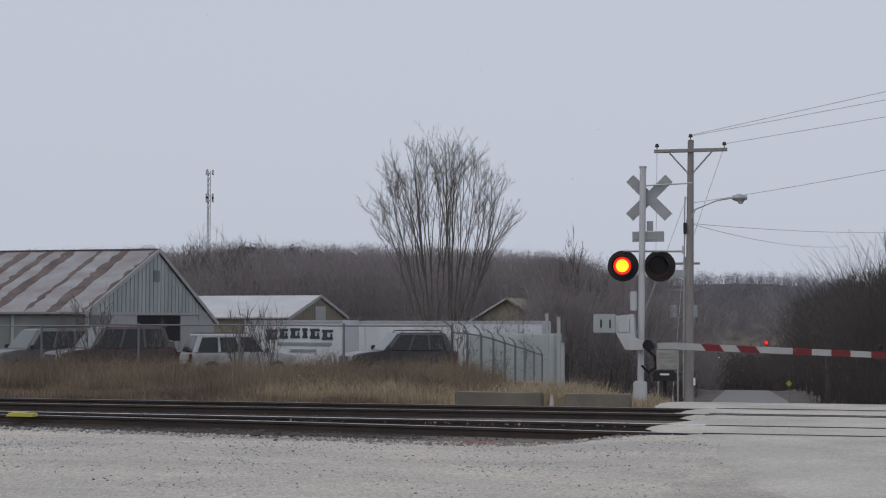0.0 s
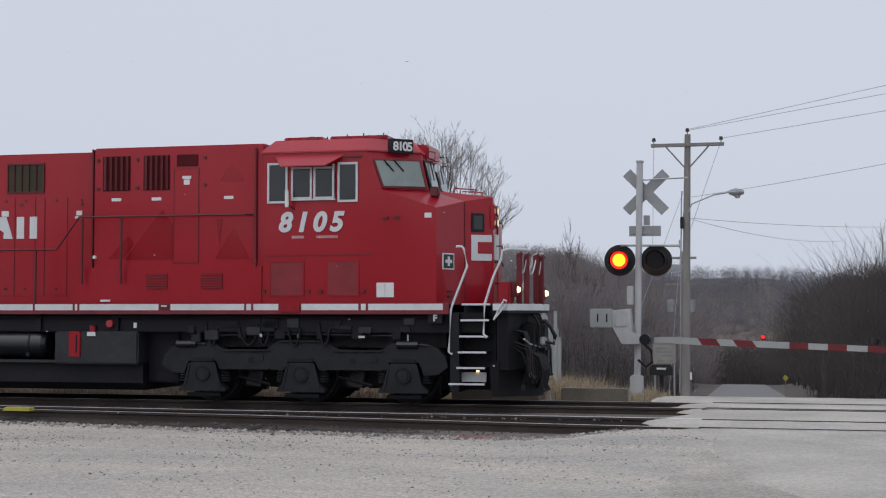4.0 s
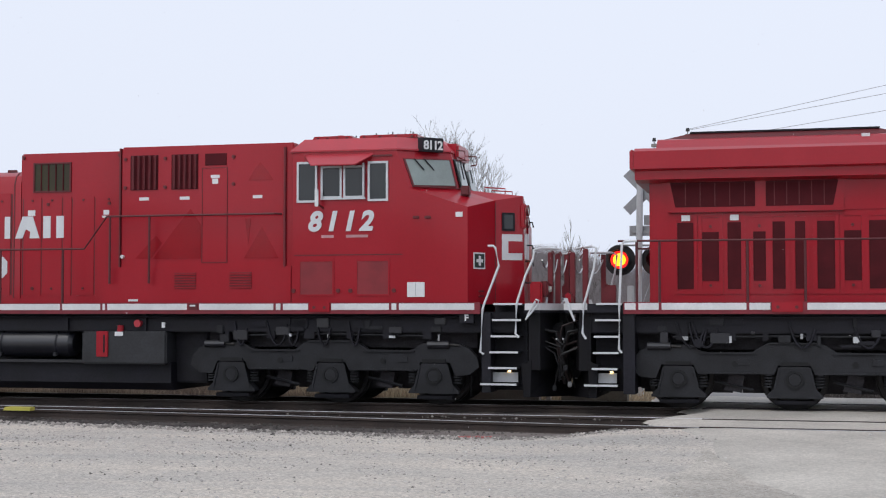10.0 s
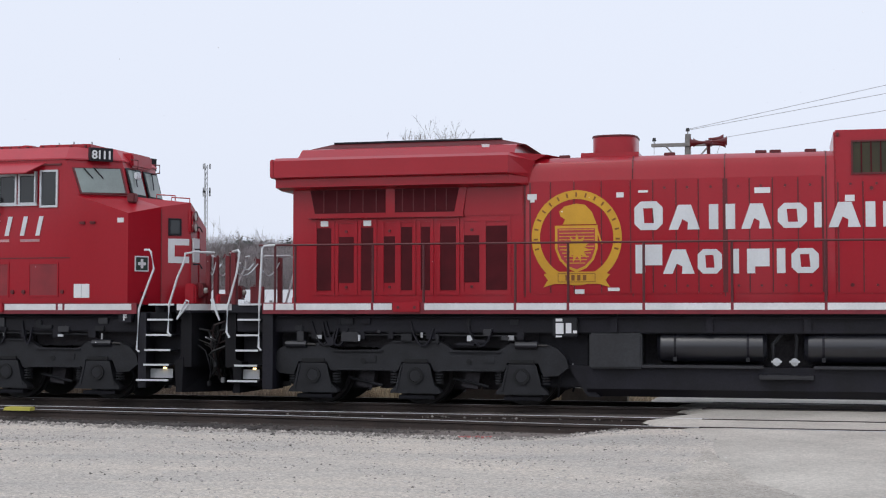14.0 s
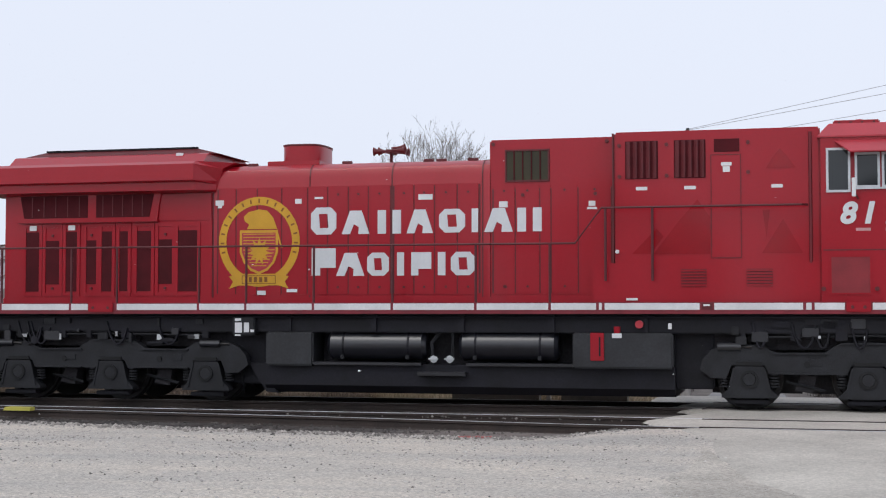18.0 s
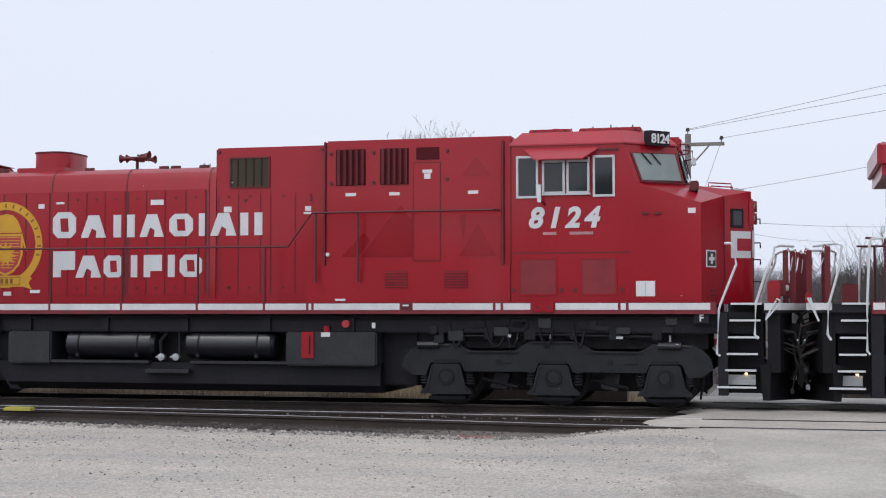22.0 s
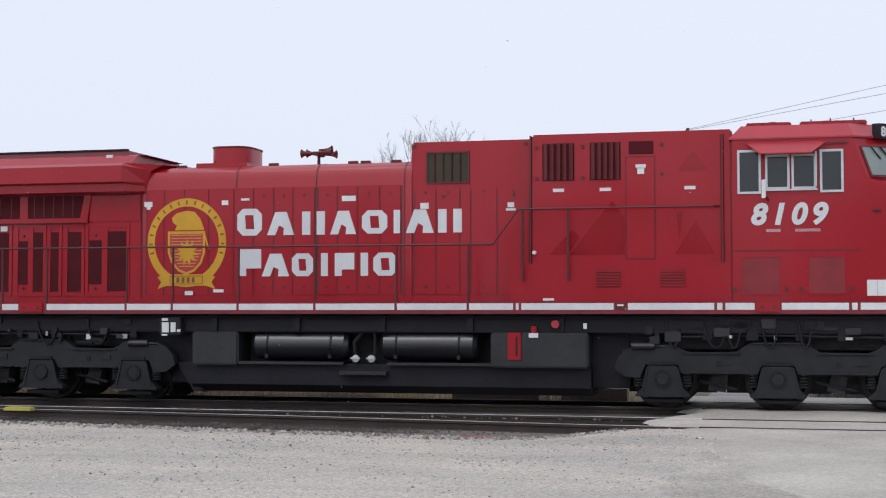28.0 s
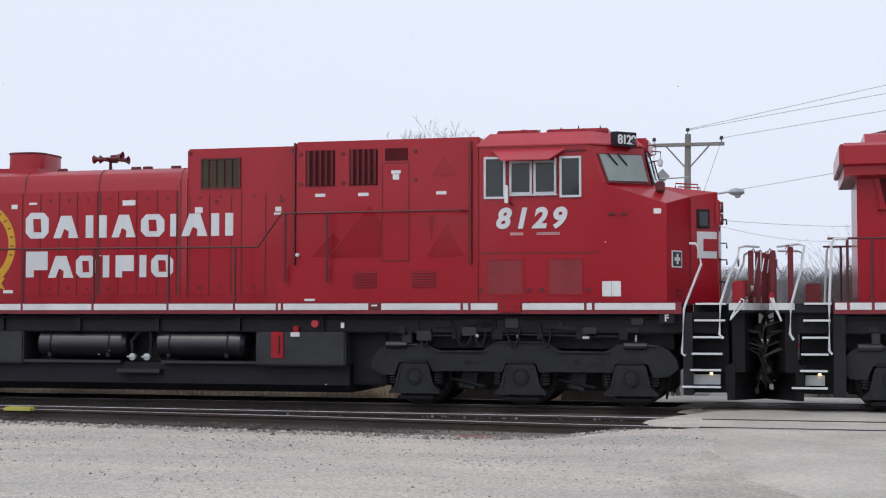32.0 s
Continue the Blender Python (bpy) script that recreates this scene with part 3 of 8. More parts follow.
def bare_tree(name, label, at, height, stems, spread, seed, r=0.10, depth=3, group="", trunk_h=0.0, width=None, bend=0.08, rmin=0.011):
    rng = random.Random(seed)
    width = width or height * 0.33
    T = thing(name, label, "tree", at, group)
    V, F = [], []
    part("trunk", cyl(bmesh.new(), (0, 0, -0.3), (0, 0, max(0.5, trunk_h)), r * 1.9, r * 1.4, 10), BARK, T, smooth=True)
    for i in range(stems):
        a = 2 * math.pi * (i + rng.random() * 0.6) / stems
        t = spread * math.sqrt(rng.uniform(0.03, 1.0))
        d = Vector((math.cos(a) * t, math.sin(a) * t, 1))
        ln = height * rng.uniform(0.72, 0.98) / max(0.85, d.length * 0.88)
        limb(V, F, (0.15 * math.cos(a), 0.15 * math.sin(a), trunk_h * 0.9), d, (ln - trunk_h) * 0.96, r * rng.uniform(0.7, 1.1), rng, depth, bend, 4, rmin=rmin)
    zm = max(v.z for v in V)
    rm2 = sorted(math.hypot(v.x, v.y) for v in V)[int(0.985 * len(V))]
    for v in V:                                           # a domed outline of the given height and width
        q = min(1.0, math.hypot(v.x, v.y) / rm2)
        v.z *= height / zm * (0.74 + 0.26 * math.sqrt(1 - q * q)) / 0.985
        v.x, v.y = v.x * width / rm2, v.y * width / rm2
    crown = new("crown", mesh_from("crown", V, F, BARK))
    crown.parent = T
    return T


def strand(V, F, pts, r0, r1, sides=3):
    """A thin tapering limb along a line of points."""
    base, n = len(V), len(pts)
    for i, q in enumerate(pts):
        t = (pts[min(i + 1, n - 1)] - pts[max(i - 1, 0)]).normalized()
        u = t.orthogonal().normalized()
        w = t.cross(u)
        r = r0 + (r1 - r0) * i / (n - 1)
        for k in range(sides):
            g = 2 * math.pi * k / sides
            V.append(q + (u * math.cos(g) + w * math.sin(g)) * r)
    for i in range(n - 1):
        for k in range(sides):
            F.append((base + i * sides + k, base + i * sides + (k + 1) % sides, base + (i + 1) * sides + (k + 1) % sides, base + (i + 1) * sides + k))


def shoot(p, d, length, rng, n, wander, lift=0.10):
    """A line of points that wanders and slowly turns upward."""
    pts, d = [p.copy()], d.normalized()
    for _ in range(n):
        d = (d + Vector((rng.gauss(0, wander), rng.gauss(0, wander), rng.gauss(0, wander) + lift))).normalized()
        pts.append(pts[-1] + d * (length / n))
    return pts


def fan_tree(label, at, stems, height, u0, u1, mid, seed):
    """Slender ascending stems from a low base, forking twice, their tips under one shared dome; u0, u1: its share of the dome."""
    rng = random.Random(seed)
    T = thing("bare_tree", label, "tree", at, "many-stemmed trees")
    part("trunk", cyl(bmesh.new(), (0, 0, -0.4), (0, 0, 1.0), 0.34, 0.26, 10), BARK, T, smooth=True)
    V, F = [], []

    def dome(u):
        u = max(-0.97, min(0.97, u))
        return mid - at[0] + 4.35 * u, height * (0.60 + 0.40 * math.sqrt(1 - u * u))

    def along(line, f):
        n = len(line) - 1
        k = min(n - 1, int(f * n))
        return line[k].lerp(line[k + 1], f * n - k), (line[k + 1] - line[k]).normalized()

    def curve(p, c, e, n, jit):
        return [p * (1 - t) ** 2 + c * (2 * t * (1 - t)) + e * t * t + Vector((rng.gauss(0, jit), rng.gauss(0, jit), 0)) * (1 if 0 < t < 1 else 0) for t in [k / n for k in range(n + 1)]]

    def twigs(line, count, f0, long):
        for _ in range(count):
            f = rng.uniform(f0, 0.98)
            p, t = along(line, f)
            side = Vector((rng.gauss(0, 1), rng.gauss(0, 1), 0.1)).normalized()
            ln = long * rng.uniform(0.6, 1.3) * (1.2 - 0.55 * f)
            tw = shoot(p, t + side * rng.uniform(0.45, 1.0), ln, rng, 4, 0.06, 0.05)
            strand(V, F, tw, 0.0105 * (1.25 - 0.6 * f), 0.004)
            for _m in range(7):
                p2, t2 = along(tw, rng.uniform(0.15, 0.97))
                d2 = t2 + Vector((rng.gauss(0, 0.4), rng.gauss(0, 0.4), rng.uniform(-0.1, 0.35)))
                strand(V, F, shoot(p2, d2, ln * rng.uniform(0.25, 0.55), rng, 2, 0.09, 0.03), 0.0042, 0.0025)

    for i in range(stems):
        u = u0 + (u1 - u0) * (i + rng.uniform(0.3, 0.7)) / stems
        ex, ez = dome(u)
        ey = 3.0 * rng.uniform(-1, 1) * math.sqrt(max(0.1, 1 - u * u))
        ez *= rng.uniform(0.84, 0.93)
        s, e = Vector((0.3 * (u - (u0 + u1) / 2), 0.2 * rng.uniform(-1, 1), 0.7)), Vector((ex * 0.93, ey, ez))
        c = Vector((ex * 0.55, ey * 0.55, ez * 0.54))
        line = curve(s, c, e, 12, 0.035)
        thick = rng.uniform(0.055, 0.095)
        strand(V, F, line, thick, 0.009, 5)
        twigs(line, 12, 0.34, 1.3)
        for j in range(4):                                # forks that climb beside their stem
            f = (0.36, 0.47, 0.58, 0.70)[j] + rng.uniform(-0.05, 0.05)
            p, t = along(line, f)
            fx, fz = dome(u + (-1, 1)[(i + j) % 2] * rng.uniform(0.10, 0.30))
            e2 = Vector((fx * 1.0, ey + rng.uniform(-1.2, 1.2), fz * rng.uniform(0.80, 0.96)))
            c2 = p + t * (e2 - p).length * 0.22 + (e2 - p) * 0.30
            fork = curve(p, c2, e2, 8, 0.03)
            strand(V, F, fork, thick * (0.62 - 0.4 * f), 0.007, 4)
            twigs(fork, 13, 0.30, 1.1)
    cx, cz = mid - at[0], 0.56 * height                   # stray tips bend back under the dome
    for v in V:
        if v.z > cz:
            q = math.hypot((v.x - cx) / 4.75, (v.z - cz) / (0.475 * height))
            if q > 0.97:
                k = (0.97 + 0.12 * (q - 0.97)) / q
                v.x, v.z = cx + (v.x - cx) * k, cz + (v.z - cz) * k
    crown = new("crown", mesh_from("crown", V, F, BARK))
    crown.parent = T
    return T


fan_tree("tall bare tree fanning out in many slender stems", (-19.35, 76.0, -1.2), 9, 13.9, -0.98, 0.25, -19.0, 17)
fan_tree("tall bare tree with stout forked stems", (-18.55, 77.0, -1.2), 7, 14.1, -0.05, 0.98, -19.0, 19)
bare_tree("bare_tree", "bare tree with crooked limbs beside the yard", (-12.2, 82.0, -2.2), 9.4, 4, 0.40, 5, 0.13, 3, trunk_h=4, width=2.4, bend=0.2, rmin=0.022)
for k, (x, y, h) in enumerate(((-17.9, 44.0, 2.9), (-17.1, 44.3, 3.0), (-16.6, 43.8, 2.6), (-23.2, 44.0, 3.8), (-24.4, 44.2, 3.2), (-10.3, 43.6, 2.4), (-20.9, 44.2, 2.2))):
    bare_tree("bare_sapling", "thin leafless sapling in the weeds", (x, y, ground_z(x, y)), h, 5, 0.30, 40 + k, 0.036, 2, group="saplings by the fence", rmin=0.013)
for k, (x, y, h) in enumerate(((-70.5, 150, 12.0), (-67, 152, 14.2), (-63.5, 149, 14.6), (-61.5, 155, 13.4), (-74, 156, 11.2))):
    bare_tree("bare_tree", "bare grey tree on the far slope", (x, y, ground_z(x, y) - 0.2), h, 5, 0.42, 60 + k, 0.10, 3, group="trees on the slope", trunk_h=2, rmin=0.021)
for k, (x, y, h) in enumerate(((6.3, 98, 12.0), (4.0, 104, 9.6), (8.4, 96, 10.5), (2.6, 108, 8.8))):
    bare_tree("bare_tree", "bare crooked tree above the road", (x, y, ground_z(x, y) - 0.2), h, 5, 0.50, 80 + k, 0.15, 3, group="trees above the road", trunk_h=4, bend=0.24, rmin=0.024)


def wood(name, label, material, spots, variants, seed, stems=3, twigs=70, fine=0.006):
    """A far wood: many bare trees of a few kinds in one mesh, each a few stems in a haze of twigs."""
    rng = random.Random(seed)
    kinds = []
    for i in range(variants):
        V, F = [], []
        for s in range(stems):
            a = rng.uniform(0, 6.28)
            limb(V, F, (0, 0, 0), (math.cos(a) * 0.07, math.sin(a) * 0.07, 1), 0.9, 0.006, rng, 1, 0.09, rmin=0.0014, kids=5)
        Q = []
        for t in range(twigs):                            # thin flat twigs, a dome of them
            a, f = rng.uniform(0, 6.28), rng.uniform(0.06, 0.95)
            w = 0.27 * math.sqrt(max(0.05, 1 - ((f - 0.52) / 0.48) ** 2)) * math.sqrt(rng.random())
            p = Vector((w * math.cos(a), w * math.sin(a), f))
            dr = Vector((math.cos(a) * 0.35 + rng.gauss(0, 0.35), math.sin(a) * 0.35 + rng.gauss(0, 0.35), rng.uniform(0.5, 1.2))).normalized() * rng.uniform(0.05, 0.12)
            b = Vector((rng.gauss(0, 1), rng.gauss(0, 1), 0)).normalized() * fine
            o = len(V)
            V += [p - b, p + b, p + dr]
            Q.append((o, o + 1, o + 2))
        A = np.array([tuple(v) for v in V])
        A[:, 2] /= A[:, 2].max()
        kinds.append((A, np.array(F), np.array(Q)))
    vs, fs, o = [], [], 0
    for x, y, z, h in spots:
        V, F, Q = kinds[rng.randrange(variants)]
        a = rng.uniform(0, 6.28)
        c, s = math.cos(a), math.sin(a)
        wide = rng.uniform(0.9, 1.4)
        W = V @ np.array([[c, s, 0], [-s, c, 0], [0, 0, 1]]) * np.array([h * wide, h * wide, h])
        vs.append(W + (x, y, z))
        fs += (F + o).tolist() + (Q + o).tolist()
        o += len(V)
    me = bpy.data.meshes.new(name)
    me.from_pydata(np.concatenate(vs).tolist(), [], fs)
    me.materials.append(material)
    return tagged(new(name, me), label, "woods", kind="stuff")


CANOPY = [(-0.62, 0.046), (-0.45, 0.0495), (-0.38, 0.0515), (-0.30, 0.049), (-0.25, 0.047), (-0.196, 0.0445), (-0.155, 0.0405), (-0.10, 0.035), (-0.065, 0.0305), (-0.01, 0.0295), (0.015, 0.034), (0.04, 0.046), (0.08, 0.056)]


def scatter(n, rng, fx, y0, y1, h0, h1, low=0.0):
    """Spots for trees, their tops under the canopy's slope; low: a lower slope for brush."""
    out = []
    for _ in range(n):
        y = rng.uniform(y0, y1)
        x = fx(y, rng)
        z = ground_z(x, y) - 0.1
        top = 1.6 + (low or lerp_table(CANOPY, x / y)) * y * rng.uniform(1.0, 1.2) + 0.4 * noise.noise(Vector((x * 0.05, y * 0.05, 8)))
        out.append((x, y, z, max(0.8, min(rng.uniform(h0, h1), top - z))))
    return out


rg = random.Random(21)
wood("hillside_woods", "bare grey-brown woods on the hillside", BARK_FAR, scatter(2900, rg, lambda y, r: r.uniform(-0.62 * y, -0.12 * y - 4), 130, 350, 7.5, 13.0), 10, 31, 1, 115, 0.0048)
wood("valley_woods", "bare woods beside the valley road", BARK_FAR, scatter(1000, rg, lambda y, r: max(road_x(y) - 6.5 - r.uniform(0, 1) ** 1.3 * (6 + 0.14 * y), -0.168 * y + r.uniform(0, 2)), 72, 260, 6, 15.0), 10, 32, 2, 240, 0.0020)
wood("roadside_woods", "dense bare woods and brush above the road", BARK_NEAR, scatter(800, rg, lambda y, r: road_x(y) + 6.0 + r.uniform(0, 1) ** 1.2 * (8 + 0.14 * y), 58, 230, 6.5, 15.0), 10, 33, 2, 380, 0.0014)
wood("roadside_brush", "low tangled brush beside the road", BARK_NEAR, scatter(520, rg, lambda y, r: road_x(y) + 4.8 + r.uniform(0, 1) * 12, 46, 120, 1.5, 4.2, 0.018) + scatter(420, rg, lambda y, r: road_x(y) - 4.8 - r.uniform(0, 1) * 10, 60, 140, 1.5, 4.2, 0.02), 8, 34, 2, 100, 0.0035)
wood("far_ridge_woods", "bare woods on the far ridge, paled by haze", BARK_RIDGE, scatter(1250, rg, lambda y, r: r.uniform(-62, 22), 420, 502, 4.5, 7.5), 8, 35, 1, 85, 0.009)

wood("valley_floor_woods", "dark bare woods on the valley floor", BARK_NEAR, scatter(420, rg, lambda y, r: r.uniform(-30, 14), 290, 392, 8, 15.0, -0.012), 8, 37, 1, 110, 0.006)


def evergreen(at, h, seed):
    rng = random.Random(seed)
    T = thing("evergreen_tree", "dark evergreen tree on the ridge", "tree", at, "evergreens on the ridge")
    part("trunk", cyl(bmesh.new(), (0, 0, -0.3), (0, 0, h), 0.16, 0.03, 7), BARK, T)
    V, F = [], []
    for g in range(9):                                    # uneven clumps on a few boughs
        zc = h * rng.uniform(0.35, 0.92)
        a0, rc = rng.uniform(0, 6.28), h * rng.uniform(0.0, 0.26)
        m = Vector((rc * math.cos(a0), rc * math.sin(a0), zc))
        for i in range(60):
            c = m + Vector((rng.gauss(0, 0.09), rng.gauss(0, 0.09), rng.gauss(0, 0.055))) * h
            a = rng.uniform(0, 6.28)
            o = len(V)
            u = Vector((math.cos(a), math.sin(a), rng.uniform(-0.2, 0.5))) * rng.uniform(0.3, 0.7)
            w = Vector((-math.sin(a), math.cos(a), 0)) * 0.2
            V += [c - w, c + w, c + u, c + Vector((0, 0, 0.25))]
            F += [(o, o + 1, o + 2), (o, o + 2, o + 3), (o + 1, o + 3, o + 2)]
    cr = new("crown", mesh_from("crown", V, F, EVERGREEN))
    cr.parent = T
    return T


for k, (x, y, h) in enumerate(((-94.5, 235, 8.6), (-90.5, 238, 8.2), (-86.5, 236, 8.4), (-83, 240, 7.6), (-97, 240, 8.8))):
    evergreen((x, y, ground_z(x, y)), h, 90 + k)


def clumps(name, label, material, n, fx, y0, y1, h0, h1, seed, width=0.006, lean=0.8, fans=22, size=0.16):
    """Dry tufts: each a fountain of thin bent blades, in lumpy drifts."""
    rng = np.random.RandomState(seed)
    V, F = [], []
    for _ in range(n):
        y = rng.uniform(y0, y1)
        x = fx(y, rng)
        drift = noise.noise(Vector((x * 0.45, y * 0.45, seed)))
        if drift < -0.25 + 0.3 * rng.randn() * 0.5:
            continue
        z = ground_z(x, y)
        tall = (h0 + (h1 - h0) * rng.rand() ** 1.6) * (0.75 + 0.8 * max(0, drift + 0.2))
        lx, ly = rng.normal(0, 0.25), rng.normal(0, 0.25)
        for _f in range(fans):
            h = tall * rng.uniform(0.45, 1.0)
            a = rng.uniform(0, 6.28)
            k = lean * h * rng.rand()
            dx, dy = math.cos(a) * k + lx * h, math.sin(a) * k + ly * h
            b = rng.uniform(0, 6.28)
            wx, wy = math.cos(b) * width, math.sin(b) * width
            ox, oy = x + rng.normal(0, size), y + rng.normal(0, size)
            o = len(V)
            V += [(ox - wx, oy - wy, z - 0.03), (ox + wx, oy + wy, z - 0.03), (ox + dx * 0.35 + wx, oy + dy * 0.35 + wy, z + h * 0.62), (ox + dx * 0.35 - wx, oy + dy * 0.35 - wy, z + h * 0.62), (ox + dx * 1.1, oy + dy * 1.1, z + h * 0.94)]
            F += [(o, o + 1, o + 2, o + 3), (o + 3, o + 2, o + 4)]
    me = bpy.data.meshes.new(name)
    me.from_pydata(V, [], F)
    me.materials.append(material)
    return tagged(new(name, me), label, "dry grass", kind="stuff")


wood("weed_shrubs", "low leafless shrubs and dead stalks along the fence", WEED, scatter(520, rg, lambda y, r: r.uniform(-0.64 * y, -0.19 * y), 33, 43.5, 0.55, 1.45, 0.006), 8, 36, 3, 90, 0.005)
clumps("dead_weeds", "tangled dead brown weeds along the fence", WEED, 3000, lambda y, r: r.uniform(-0.66 * y, -0.20 * y), 31.5, 44, 0.40, 1.05, 1, lean=0.6)
clumps("dry_grass", "tall dry tan grass beside the tracks", GRASS, 1500, lambda y, r: (-0.13 - 0.26 * r.rand() ** 1.5) * y, 30.0, 38, 0.28, 0.66, 2)
clumps("verge_grass", "short dry grass on the bank by the crossing", GRASS, 1300, lambda y, r: r.uniform(-0.25 * y, -0.085 * y), 29.6, 46, 0.15, 0.45, 3)
clumps("track_weeds", "short brown weeds beside the track", WEED, 1500, lambda y, r: r.uniform(-0.62 * y, -0.3 * y), 29.6, 33, 0.12, 0.4, 7)
clumps("yard_weeds", "sparse dead weeds in the yard", WEED, 900, lambda y, r: r.uniform(-0.62 * y, -0.15 * y), 44, 60, 0.15, 0.45, 4)


# ---- yard: buildings, trailers, fence, vehicles ----
def gable_building(name, label, x0, x1, y0, y1, zg, ze0, ze1, zr, wall, roofm, strip=None, period=0.0):
    """A long shed with its ridge along x and an open-ended gable wall at x1."""
    H = thing(name, label, "building", (x1, y0, zg))
    ym = (y0 + y1) / 2
    W, D = x0 - x1, y1 - y0
    f = lambda z: z - zg
    prism_pts = [(0, -0.3), (D, -0.3), (D, f(ze1)), (ym - y0, f(zr)), (0, f(ze0))]
    part("wall", prism(bmesh.new(), prism_pts, "x", W, -0.02), wall, H)
    n = int(D / 0.45)
    for i in range(n):                                    # corrugated end wall
        a = D * i / n
        top = lambda d: f(ze0) + (f(zr) - f(ze0)) * d / (D / 2) if d < D / 2 else f(zr) + (f(ze1) - f(zr)) * (d - D / 2) / (D / 2)
        b = bmesh.new()
        prism(b, [(a, 0.0), (a + D / n * 0.82, 0.0), (a + D / n * 0.82, top(a + D / n * 0.82) - 0.05), (a, top(a) - 0.05)], "x", -0.02, 0.03)
        part("wall_sheet", b, wall, H)
    for ya, za, yb2, zb in ((-0.35, f(ze0) - 0.12, ym - y0, f(zr) + 0.05), (D + 0.35, f(ze1) - 0.12, ym - y0, f(zr) + 0.05)):
        rf2 = bmesh.new()
        loft(rf2, [[(W, ya, za), (0.12, ya, za), (0.12, yb2, zb), (W, yb2, zb)], [(W, ya, za + 0.10), (0.12, ya, za + 0.10), (0.12, yb2, zb + 0.10), (W, yb2, zb + 0.10)]])
        r = part("roof", rf2, roofm, H)
        if period and ya < 0:
            k = 0
            xx = 0.3
            rr = random.Random(2)
            while xx > W + period:
                w = period * (0.42 if k % 2 else 0.22) * rr.uniform(0.6, 1.3)
                s = bmesh.new()
                rows = []
                for q in range(25):                       # ragged rust edges down the slope
                    f = q / 24
                    ja, jb = rr.uniform(-0.09, 0.09) * period, rr.uniform(-0.06, 0.06) * period
                    yq, zq = ya + (yb2 - ya) * f, za + (zb - za) * f
                    x0q, x1q = xx - w * 1.05 + ja, min(0.10, xx + jb)
                    rows.append([(x0q, yq, zq + 0.104), (x1q, yq, zq + 0.104), (x1q, yq, zq + 0.118), (x0q, yq, zq + 0.118)])
                loft(s, rows)
                part("roof_sheet", s, strip, r, "rust brown roof sheet")
                xx -= period * rr.uniform(0.85, 1.2)
                k += 1
        part("barge_board", loft(bmesh.new(), [[(0.10, ya, za - 0.10), (0.16, ya, za - 0.10), (0.16, yb2, zb - 0.08), (0.10, yb2, zb - 0.08)], [(0.10, ya, za + 0.14), (0.16, ya, za + 0.14), (0.16, yb2, zb + 0.15), (0.10, yb2, zb + 0.15)]]), TRIM_WHITE, H)
    return H


b1 = gable_building("warehouse", "grey corrugated shed with rust-striped pale roof", -75, -33.1, 62, 77.5, -1.1, 1.98, 1.38, 5.2, SHEET_GREY, ROOF_PALE, ROOF_RUST, 1.5)
# flat sheet on the closed wall, its dark colour is the bay's inner shade
part("loading_opening", B(0.02, 0.06, 5.35, 10.6, 1.5, 2.9), DARK_VOID, b1, "flat dark sheet for the shaded loading bay")
part("wall_band", B(0.03, 0.09, 0.3, 15.0, 2.92, 3.06), TRIM_WHITE, b1)
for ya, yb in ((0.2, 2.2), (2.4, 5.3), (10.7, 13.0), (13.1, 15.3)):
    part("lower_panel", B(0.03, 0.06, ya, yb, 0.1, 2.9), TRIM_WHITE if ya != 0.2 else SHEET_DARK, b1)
part("ridge_cap", B(-41.9, 0.14, 7.60, 7.90, 6.42, 6.49, 0.02), ROOF_RUST, b1, "rusty ridge cap")
part("gable_vent", B(0.03, 0.08, 7.2, 7.9, 4.7, 5.3), SHEET_DARK, b1)
# long side clad in darker sheets than the gable
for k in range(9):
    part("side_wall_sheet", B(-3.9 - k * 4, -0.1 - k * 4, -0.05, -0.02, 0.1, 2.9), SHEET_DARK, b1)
b2 = gable_building("storage_shed", "low shed with white coated roof", -60, -33.1, 90.4, 102.8, -1.6, 1.75, 1.75, 3.15, TAN, ROOF_WHITE)
part("gable_panel", B(0.03, 0.07, 5.2, 7.4, 3.0, 4.1), TRIM_WHITE, b2)
hb = thing("tan_house", "small tan house with shallow gable roof", "house", (-22.6, 113, -2.2))
part("wall", prism(bmesh.new(), [(-3.0, -0.5), (3.0, -0.5), (3.0, 3.5), (0, 5.3), (-3.0, 3.5)], "y", 0, 8), TAN, hb)
for s in (-1, 1):
    part("roof", loft(bmesh.new(), [[(s * 3.4, -0.4, 3.3), (0, -0.4, 5.35), (0, 8.4, 5.35), (s * 3.4, 8.4, 3.3)], [(s * 3.4, -0.4, 3.48), (0, -0.4, 5.53), (0, 8.4, 5.53), (s * 3.4, 8.4, 3.48)]]), TRIM_WHITE if s < 0 else TAN, hb)
part("window", B(-0.6, 0.6, -0.04, 0, 1.6, 2.6), CAR_GLASS, hb)


